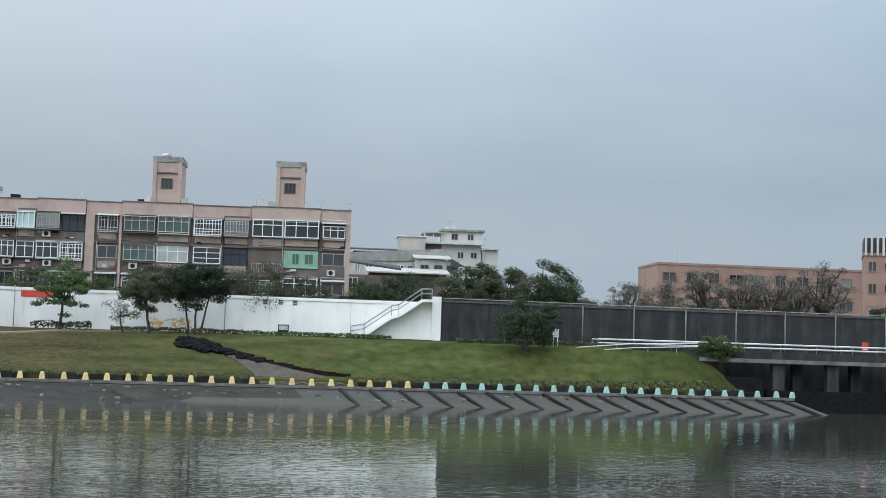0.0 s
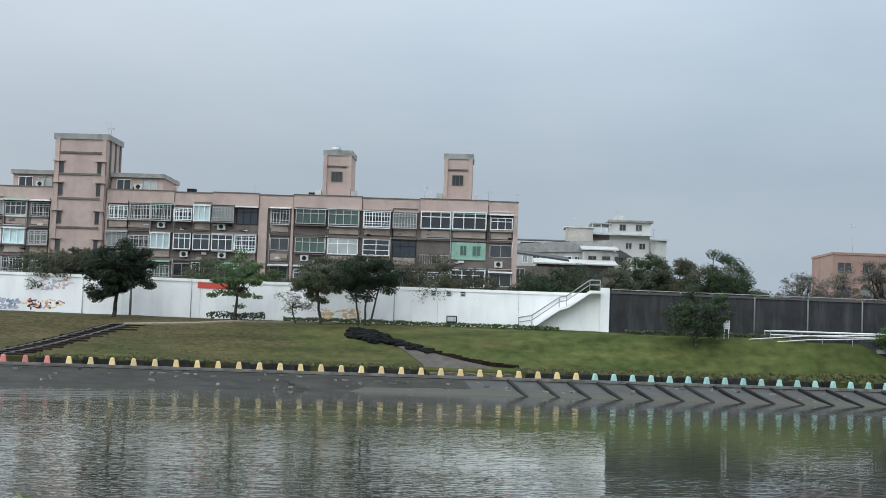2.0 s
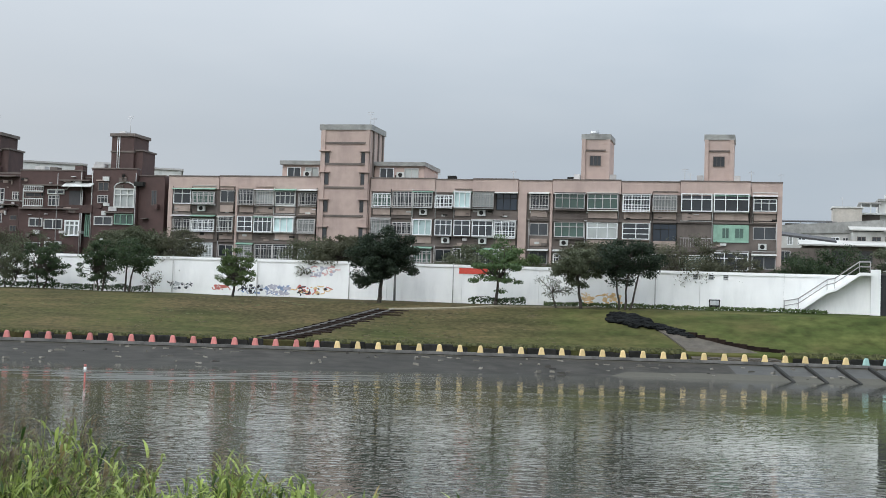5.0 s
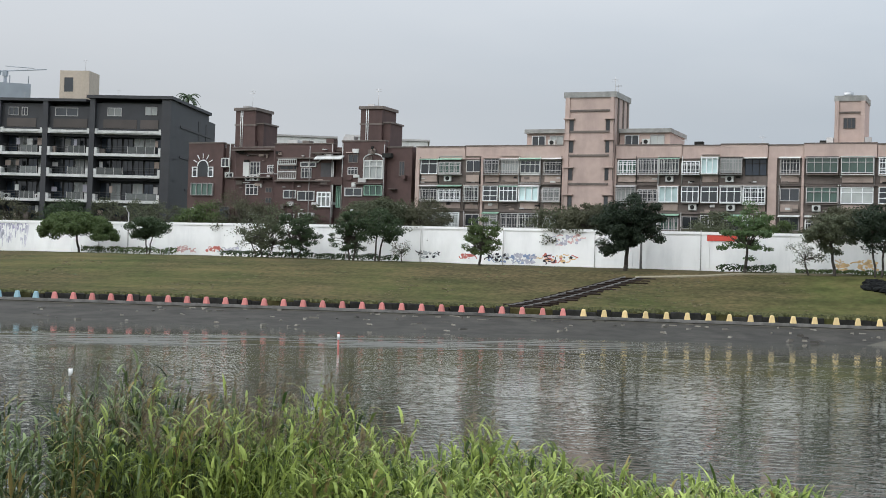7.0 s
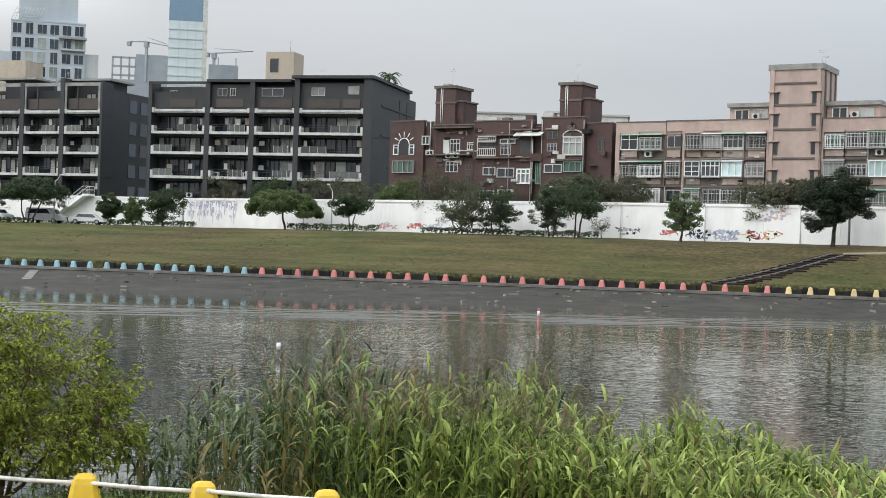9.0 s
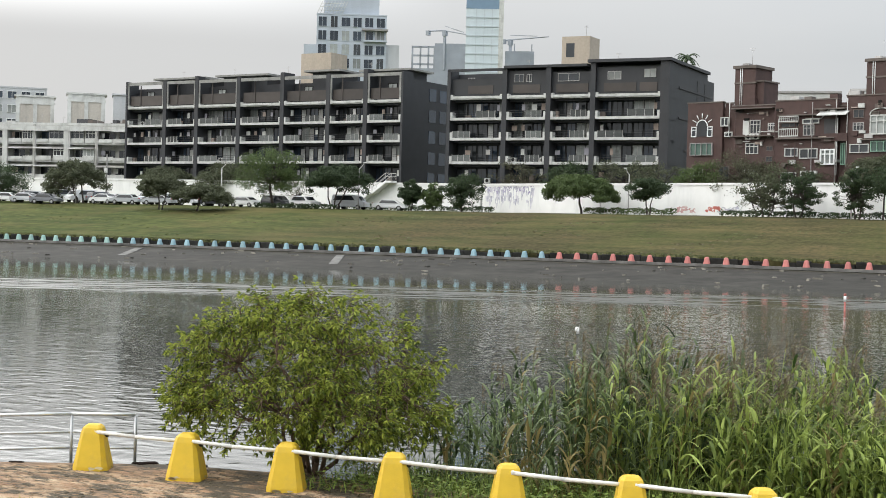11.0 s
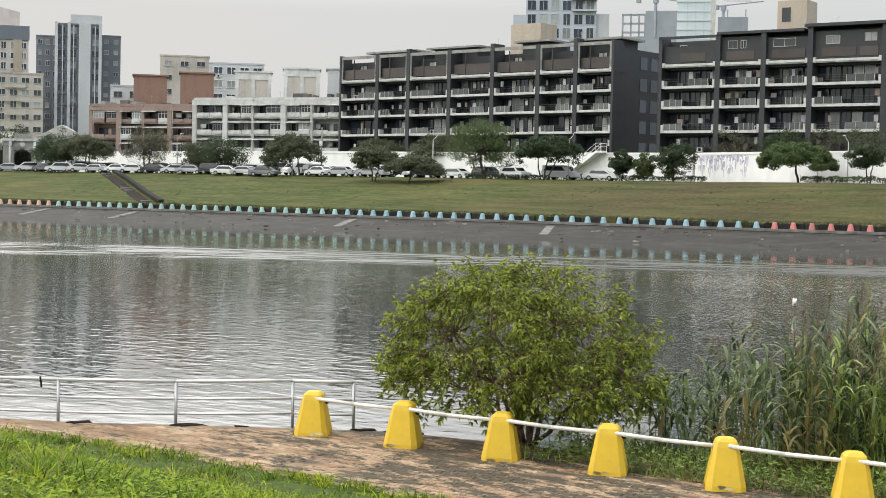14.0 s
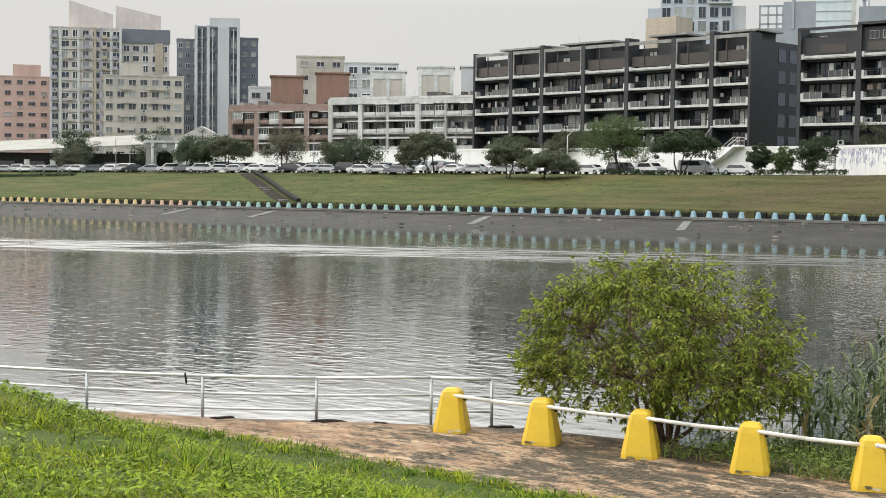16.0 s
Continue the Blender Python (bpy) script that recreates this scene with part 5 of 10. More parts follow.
def pink_building():
    b = thing("apartment_building", "weathered pink-tiled apartment block with caged balcony windows", "building", along((-31.2, 163.0), (34.5, 148.0)))
    L = 67.39
    rnd = random.Random(31)
    part("wall", box(0.05, L - 0.05, 0.0, 12.0, 4.6, 18.0), M_GRIME, b, "grimy rendered wall")
    # parapet in slightly stepped lengths
    for u0, u1, d, z in ((0.0, 6.0, 0.10, 19.18), (6.05, 17.75, 0.0, 19.25), (23.6, 30.85, 0.12, 19.2), (30.9, 35.0, 0.0, 19.12), (35.05, 39.95, 0.25, 19.2),
                         (40.0, 43.6, 0.05, 19.1), (43.65, 50.9, 0.2, 19.22), (50.95, 57.0, 0.06, 19.12), (57.05, 64.2, 0.3, 19.2), (64.25, L, 0.1, 19.15)):
        part("parapet", box(u0, u1, -0.12 - d, 12.1, 17.78, z), M_PINK, b)
        part("parapet_cap", box(u0 - 0.02, u1 + 0.02, -0.18 - d, 0.25 - d, z, z + 0.12), M_GRIME, b)
    part("roof", box(0.3, L - 0.3, 0.3, 11.8, 18.6, 18.75), M_ROOF_DARK, b)
    for z in (6.0, 9.0, 12.05, 15.05):
        part("floor_band", box(0.0, L, -0.22, 0.02, z - 0.16, z + 0.06), M_GRIME, b)
    for u0, u1 in ((0.0, 0.5), (8.05, 8.3), (17.6, 17.8), (23.55, 23.75), (40.0, 40.9), (43.45, 43.7), (66.9, L)):
        part("pilaster", box(u0, u1, -0.28, 0.0, 4.6, 17.78), M_PINK, b)
    west = [(0.6, 2.8, "WGGG"), (2.9, 5.7, "GGGG"), (6.1, 7.95, "SLSS"), (8.4, 10.3, "LVGG"), (10.35, 12.6, "LVGG"), (12.65, 15.1, "GCLG"), (15.4, 17.55, "GGGS")]
    mid = [(23.8, 26.0, "GLGG"), (26.1, 28.4, "LGGG"), (28.45, 30.7, "LCGG"), (30.95, 32.95, "GWSG"), (33.0, 34.95, "CWGG"), (35.05, 37.45, "LWGL"), (37.5, 39.9, "BVVG")]
    east = [(41.2, 43.3, "GSSG"), (43.9, 47.2, "NNGG"), (47.35, 50.7, "NVVG"), (51.1, 54.05, "VVGG"), (54.2, 56.8, "GBSG"), (57.1, 60.4, "MDGG"), (60.45, 64.15, "MKMM"), (64.45, 66.9, "GSSS")]
    for u0, u1, kinds in west + mid + east:
        for r, k in enumerate(kinds):
            bay(b, u0, u1, 16.2 - 3.03 * r, k, rnd)
    # stair tower
    part("tower", box(17.85, 23.5, -0.55, 5.2, 4.6, 24.75), M_PINK, b)
    part("tower_cap", box(17.7, 23.65, -0.7, 5.35, 24.45, 25.05), M_KERB, b, "grey concrete tower cap")
    for u in (18.0, 23.0):
        part("tower_pier", box(u, u + 0.4, -0.7, -0.55, 4.6, 24.45), M_PINK, b)
    for uu, yy in ((23.5, 0.4), (23.5, 2.4), (23.5, 4.2)):
        part("tower_side_rib", box(uu, uu + 0.14, yy, yy + 0.3, 19.2, 24.45), M_GRIME, b)
    for z in (22.9, 20.6, 18.0, 14.9, 12.0):
        part("tower_band", box(18.3, 23.1, -0.66, -0.55, z, z + 0.22), M_GRIME, b)
    for z in (20.9, 18.6, 15.6, 12.6, 9.6):
        for u in (17.95, 22.5):
            win(b, u, u + 0.95, z - 0.2, z + 1.1, -0.56, M_GLASS, M_GRIME, 1, 1, 0.06, 0.06)
            part("sunshade", box(u - 0.15, u + 1.1, -0.95, -0.55, z + 1.15, z + 1.25), M_PINK, b)
    for u0, u1, z in ((12.9, 17.8, 21.0), (23.6, 29.2, 20.95)):
        part("penthouse", box(u0, u1, 1.2, 8.0, 18.7, z), M_PINK, b)
        part("penthouse_roof", box(u0 - 0.2, u1 + 0.2, 0.8, 8.2, z - 0.25, z + 0.2), M_KERB, b)
        win(b, u0 + 0.6, u0 + 2.2, 19.3, 20.5, 1.2, M_GLASS, M_WHITEFRAME, 2, 1)
        win(b, u1 - 2.2, u1 - 0.6, 19.3, 20.5, 1.2, M_GLASS_PALE, M_GREYFRAME, 2, 1)
        ac_unit(b, u0 + 2.6, 19.4, 1.2)
    for u in (46.5, 59.4):
        part("tower", box(u, u + 2.95, 1.0, 5.2, 18.7, 24.0), M_PINK, b)
        part("tower_cap", box(u - 0.1, u + 3.05, 0.9, 5.3, 23.72, 24.3), M_KERB, b)
        for uu in (u - 0.02, u + 2.57):
            part("tower_rib", box(uu, uu + 0.4, 0.78, 1.0, 18.7, 23.72), M_PINK, b)
        win(b, u + 0.85, u + 2.05, 20.9, 22.0, 1.0, M_GLASS, M_GRIME, 3, 1, 0.06, 0.08)
        for z in (19.3, 22.5):
            part("tower_band", box(u + 0.4, u + 2.55, 0.86, 1.0, z, z + 0.14), M_GRIME, b)
        for uu in (u - 0.75, u + 3.05):
            part("vent_box", box(uu, uu + 0.65, 0.5, 1.2, 19.1, 19.95), M_GREYFRAME, b)
    roof_tank(b, 47.6, 2.6, 24.3, 0.5, 0.55)
    for u, y, h in ((23.0, 1.0, 1.9), (23.3, 1.3, 1.2), (39.0, 2.0, 1.3), (57.4, 0.8, 1.6), (58.0, 1.0, 1.1), (64.2, 0.8, 1.3), (67.2, 0.2, 1.0), (30.8, 1.0, 0.8)):
        antenna(b, u, y, 24.9 if u < 24 else 19.15, h)
    for u in (26.0, 31.9, 45.0):
        part("roof_box", box(u, u + 0.9, 1.0, 1.8, 19.1, 19.7), M_STONE_DARK, b)


pink_building()


def red_building():
    b = thing("apartment_building", "dark red-brown tiled apartment block with white window grilles", "building", along((-60.85, 170.07), (-31.75, 163.56)))
    L = 29.8
    rnd = random.Random(8)
    part("wall", box(0.0, L, 0.0, 11.0, 4.6, 19.3), M_BRICK, b)
    for u0, u1, d, z in ((0.0, 4.9, 0.5, 19.85), (5.0, 6.1, 0.1, 19.7), (6.15, 12.0, 0.35, 19.3), (12.05, 19.9, 0.6, 19.65), (19.95, 21.0, 0.1, 18.9), (21.05, 26.6, 0.75, 19.9), (26.65, L, 0.2, 19.2)):
        part("wall_bay", box(u0, u1, -d, 0.0, 4.6, z), M_BRICK, b)
        part("parapet_cap", box(u0 - 0.04, u1 + 0.04, -d - 0.08, 0.2, z, z + 0.14), M_GRIME, b)
    # fan window with white surround
    bm = bmesh.new()
    c = (2.1, -0.5, 17.05)
    for i in range(10):
        a0, a1 = math.pi * i / 10, math.pi * (i + 1) / 10
        tube(bm, (c[0] + 0.75 * math.cos(a0), c[1] - 0.05, c[2] + 0.75 * math.sin(a0)), (c[0] + 0.75 * math.cos(a1), c[1] - 0.05, c[2] + 0.75 * math.sin(a1)), 0.07, n=5)
    for a in (30, 60, 90, 120, 150):
        k = radians(a)
        tube(bm, (c[0] + 0.95 * math.cos(k), c[1] - 0.05, c[2] + 0.95 * math.sin(k)), (c[0] + 1.55 * math.cos(k), c[1] - 0.05, c[2] + 1.55 * math.sin(k)), 0.06, n=5)
    fan = part("fan_window", bm, M_WHITEFRAME, b, "white arched fan-light surround")
    bm = bmesh.new()
    ring = [bm.verts.new((c[0] + 0.7 * math.cos(math.pi * i / 12), -0.52, c[2] + 0.7 * math.sin(math.pi * i / 12))) for i in range(13)]
    ring += [bm.verts.new((c[0] - 0.7, -0.52, 15.8)), bm.verts.new((c[0] + 0.7, -0.52, 15.8))]
    bm.faces.new(ring)
    part("pane", bm, M_GLASS, fan)
    for u in (0.6, 2.85):
        win(b, u, u + 0.75, 15.75, 17.0, -0.5, M_GLASS, M_WHITEFRAME, 1, 2, 0.10)
    win(b, 0.6, 3.7, 13.5, 15.0, -0.6, M_GLASS_GREEN, M_GREYFRAME, 4, 1, 0.07, 0.2)
    rows = [(4.7, 5.8, 16.95, 18.05, "w"), (5.2, 6.3, 15.7, 16.3, "w"), (8.6, 10.0, 16.0, 17.6, "g"), (11.0, 12.0, 16.3, 17.2, "g"), (12.8, 15.1, 16.6, 17.15, "d"), (15.6, 17.7, 16.95, 17.5, "w"), (15.7, 17.1, 15.6, 16.85, "g"),
            (21.9, 23.2, 17.4, 18.4, "d"), (21.9, 23.2, 16.0, 16.9, "g"), (28.2, 28.9, 15.9, 17.6, "d"),
            (8.1, 9.8, 13.6, 14.9, "g"), (13.4, 15.1, 13.2, 14.2, "w"), (15.3, 17.6, 12.95, 14.1, "w"), (17.95, 19.8, 12.2, 14.0, "W"), (20.2, 21.0, 12.2, 14.7, "G"), (21.6, 23.9, 13.5, 14.5, "w"), (24.1, 26.4, 13.6, 14.8, "G"),
            (10.8, 11.7, 13.9, 14.5, "d"), (10.8, 11.7, 12.6, 13.3, "d"), (0.6, 2.4, 10.3, 12.0, "g"), (4.6, 6.0, 10.6, 12.2, "d"), (8.0, 10.0, 10.2, 11.8, "g"), (13.0, 15.0, 10.4, 11.4, "w"), (16.0, 18.0, 9.4, 10.6, "d"), (22.0, 25.0, 10.2, 11.8, "g")]
    # open bay with a pale screen, planters with white rails, a loggia painted as a dark panel and a white lean-to
    # awning over it
    part("pale_screen", box(7.7, 8.5, -0.5, -0.38, 15.9, 17.6), M_DIRTYWHITE, b)
    for u0, u1, z0, z1 in ((12.8, 15.2, 15.5, 16.45), (12.8, 15.2, 17.2, 17.9)):
        bm = bmesh.new()
        n = 9
        us = [u for k in range(n + 1) for u in (u0 + (u1 - u0) * k / n, u0 + (u1 - u0) * k / n + 0.05)]
        lattice(bm, us, [z0, z0 + 0.12, z1 - 0.12, z1], -1.10, -1.02)
        part("planter_rail", bm, M_DIRTYWHITE, b, "white painted planter rail")
        part("planter_floor", box(u0, u1, -1.1, -0.6, z0 - 0.14, z0 - 0.02), M_GRIME, b)
    # flat panel, coloured dark for the shade of a deep recess
    part("loggia", box(18.3, 19.85, -0.66, -0.60, 14.9, 17.4), M_ROOF_DARK, b, "loggia as a flat dark panel with painted shade")
    part("loggia_sill", box(18.1, 21.3, -0.95, -0.6, 15.6, 15.75), M_BRICK, b)
    part("loggia_wall", box(18.1, 21.3, -0.92, -0.7, 14.85, 15.6), M_BRICK, b)
    bm = bmesh.new()
    for v in add_box(bm, 17.8, 21.4, -1.6, -0.6, 17.75, 17.85):
        v.co.z += 0.5 * (v.co.y + 1.6)
    part("lean_to_awning", bm, M_DIRTYWHITE, b, "white slanted sheet awning")
    # arched window with a white surround
    win(b, 23.95, 26.45, 15.5, 17.7, -0.8, M_GLASS_PALE, M_DIRTYWHITE, 3, 2, 0.14, 0.16)
    bm = bmesh.new()
    for k in range(8):
        p0, p1 = (Vector((25.2 + 1.3 * math.cos(math.pi * q / 8), -0.86, 17.7 + 0.75 * math.sin(math.pi * q / 8))) for q in (k, k + 1))
        tube(bm, p0, p1, 0.08, n=5)
    part("arch_surround", bm, M_DIRTYWHITE, b)
    for u0, u1, z0, z1, k in rows:
        d = 0.5 if u0 < 4.9 else 0.35 if u0 < 12 else 0.6 if u0 < 19.9 else 0.1 if u0 < 21 else 0.75 if u0 < 26.6 else 0.2
        if k == "W":
            win(b, u0, u1, z0, z1, -d - 0.05, M_GLASS_PALE, M_WHITEFRAME, 3, 2, 0.16, 0.2)
        elif k == "w":
            win(b, u0, u1, z0, z1, -d - 0.02, M_GLASS, M_DIRTYWHITE, 2, 1, 0.10, 0.14)
        elif k == "g":
            win(b, u0, u1, z0, z1, -d - 0.02, M_GLASS, M_GREYFRAME, 3, 2, 0.08, 0.1)
        elif k == "G":
            win(b, u0, u1, z0, z1, -d - 0.05, M_GLASS_GREEN, M_GREEN_PANEL, 3, 1, 0.09, 0.16)
        else:
            win(b, u0, u1, z0, z1, -d - 0.01, M_GLASS, M_GRIME, 2, 1, 0.08, 0.05)
    ac_unit(b, 8.2, 15.3, -0.4)
    ac_unit(b, 9.2, 15.3, -0.4)
    ac_unit(b, 15.6, 10.9, -0.6)
    ac_unit(b, 16.8, 10.9, -0.6)
    for u0, u1, z in ((6.4, 11.8, 18.9), (12.6, 19.6, 17.9), (12.4, 19.8, 15.2), (17.2, 20.9, 18.5), (6.4, 11.8, 15.6), (23.0, 26.4, 14.9)):
        part("ledge", box(u0, u1, -1.15, -0.05, z, z + 0.14), M_GRIME, b)
    # white service pipes
    for pts in (((6.0, 19.8), (6.0, 16.4), (5.5, 15.9)), ((9.9, 16.2), (12.5, 16.1)), ((14.0, 17.6), (12.6, 17.6), (12.6, 15.4), (15.2, 15.3)), ((16.0, 17.5), (18.0, 17.5), (19.0, 18.6)), ((20.0, 17.5), (20.0, 11.0))):
        bm = bmesh.new()
        for (a, c2), (d2, e) in zip(pts, pts[1:]):
            tube(bm, (a, -0.78, c2), (d2, -0.78, e), 0.06, n=5)
        part("service_pipe", bm, M_DIRTYWHITE, b, "white plastic service pipe")
    for u, z in ((5.7, 24.2), (22.6, 24.1)):
        part("stair_tower", box(u, u + 2.75, 0.8, 4.8, 19.2, z - 0.1), M_BRICK, b)
        part("tower_cap", box(u - 0.2, u + 2.95, 0.6, 5.0, z - 0.25, z + 0.1), M_GRIME, b)
        part("tower_band", box(u - 0.08, u + 2.83, 0.72, 4.88, z - 2.1, z - 1.9), M_GRIME, b)
        part("tower_annex", box(u + 2.75, u + 3.7, 1.2, 4.6, 19.2, z - 1.9), M_BRICK, b)
        part("annex_cap", box(u + 2.7, u + 3.85, 1.05, 4.75, z - 1.9, z - 1.72), M_GRIME, b)
        for k in (0.75, 1.0):
            bm = bmesh.new()
            tube(bm, (u + k, 0.75, 19.3), (u + k, 0.75, z + 0.1), 0.05, n=5)
            part("rain_pipe", bm, M_WHITEFRAME, b)
        antenna(b, u + 1.9, 1.5, z, 2.4)
        part("tank", box(u + 0.5, u + 1.3, 1.6, 2.6, z + 0.1, z + 0.45), M_GREYFRAME, b)
    part("roof", box(0.2, L - 0.2, 0.4, 10.8, 19.25, 19.35), M_ROOF_DARK, b)
    for k in range(60):
        u = rnd.uniform(4.8, L - 0.6)
        zz = rnd.choice((12.2, 14.9, 15.1, 18.1, 18.4)) + rnd.uniform(-0.6, 0.6)
        d = 0.95 if u > 12 else 0.55
        m = rnd.choice((M_DIRTYWHITE, M_GRIME, M_STONE_DARK, M_GREYFRAME, M_BRICK, M_BEIGE))
        part("wall_clutter", box(u, u + rnd.uniform(0.15, 1.1), -d, 0.0, zz, zz + rnd.choice((0.08, 0.12, 0.3, 0.5))), m, b)
    for u, z0, z1 in ((6.9, 8, 18.6), (12.15, 8, 19.2), (14.8, 9, 17.4), (16.9, 8, 19.4), (19.85, 9, 19.6), (21.2, 12, 19.7), (26.55, 8, 19.5)):
        bm = bmesh.new()
        tube(bm, (u, -0.85, z0), (u, -0.85, z1), 0.05, n=5)
        part("drain_pipe", bm, rnd.choice((M_DIRTYWHITE, M_GREYFRAME, M_BRICK)), b)
    for u in (7.4, 13.2, 15.1, 18.3, 20.6):
        part("roof_box", box(u, u + rnd.uniform(0.6, 1.6), 0.5, 1.6, 19.3, 19.6 + rnd.uniform(0.3, 1.1)), rnd.choice((M_BRICK, M_GRIME, M_GREYFRAME)), b)


red_building()


def balcony(parent, u0, u1, z, rnd, thick=0.62, canopy=False):
    """White balcony tray with taller ends, smoky glass and a dark glazed recess."""
    bm = bmesh.new()
    add_box(bm, u0 + 0.36, u1 - 0.36, -1.05, -0.93, z - (0.28 if not canopy else 0.14), z + (0.08 if not canopy else 0.18))
    add_box(bm, u0, u0 + 0.36, -1.1, -0.05, z - 0.28, z + (0.85 if not canopy else 0.4))
    add_box(bm, u1 - 0.36, u1, -1.1, -0.05, z - 0.28, z + (0.85 if not canopy else 0.4))
    add_box(bm, u0 + 0.36, u1 - 0.36, -0.93, -0.05, z - 0.28, z - 0.12)
    b = part("balcony", bm, M_DIRTYWHITE, parent, "dirty white balcony tray")
    if canopy:
        return
    lo = rnd.random() < 0.5
    half = (u0 + u1) / 2
    a, c = (u0 + 0.4, half) if lo else (half, u1 - 0.4)
    if rnd.random() < 0.7:
        c = a + (c - a) * rnd.uniform(0.7, 0.95)
    glass = part("balustrade", box(a, c, -1.0, -0.97, z + 0.12, z + 1.0), M_RAILGLASS, b, "pale glass balustrade")
    for k in range(4):
        u = a + (c - a) * k / 3
        part("baluster", box(u - 0.025, u + 0.025, -1.03, -0.94, z + 0.08, z + 1.05), M_GREYFRAME, glass)
    if rnd.random() < 0.35:
        part("planter", box(a, c, -0.90, -0.6, z - 0.1, z + 0.42), M_DIRTYWHITE, b)
    bm = bmesh.new()
    a2, c2 = (half, u1 - 0.4) if lo else (u0 + 0.4, half)
    for k in (0.35, 0.7, 1.0):
        add_box(bm, a2, c2, -1.0, -0.96, z + k, z + k + 0.04)
    part("rail", bm, M_ROOF_DARK, b)


def recess(parent, u0, u1, z0, z1, rnd):
    n = max(2, round((u1 - u0) / 1.5))
    for i in range(n):
        a, c = u0 + (u1 - u0) * i / n + 0.08, u0 + (u1 - u0) * (i + 1) / n - 0.08
        r = rnd.random()
        g = M_GLASS_PALE if r < 0.20 else M_GLASS_BLUE if r < 0.5 else M_GLASS
        win(parent, a, c, z0 + 0.15, z1 - 0.25, 1.47, g, M_STONE_DARK if r > 0.2 else M_GREYFRAME, 2, 1, 0.06, 0.05)
        # things kept on the balcony: washing, boxes, white doors, air conditioners
        k = rnd.random()
        if k < 0.06:
            ac_unit(parent, a + 0.1, z0 + 0.1, 0.6)
        elif k < 0.34:
            part("washing", box(a + 0.2, a + 0.2 + rnd.uniform(0.3, 0.8), 0.25, 0.29, z0 + 1.1, z0 + rnd.uniform(1.7, 2.1)), rnd.choice((M_DIRTYWHITE, M_BEIGE, M_GREYFRAME, M_LILAC)), parent)
        elif k < 0.48:
            part("door_leaf", box(a, a + 0.75, 1.30, 1.36, z0, z0 + 2.1), rnd.choice((M_DIRTYWHITE, M_GREYFRAME)), parent)
        elif k < 0.62:
            part("storage_box", box(a + 0.1, a + rnd.uniform(0.5, 1.0), 0.2, 0.6, z0, z0 + rnd.uniform(0.5, 1.2)), rnd.choice((M_GRIME, M_BEIGE, M_GREYFRAME)), parent)


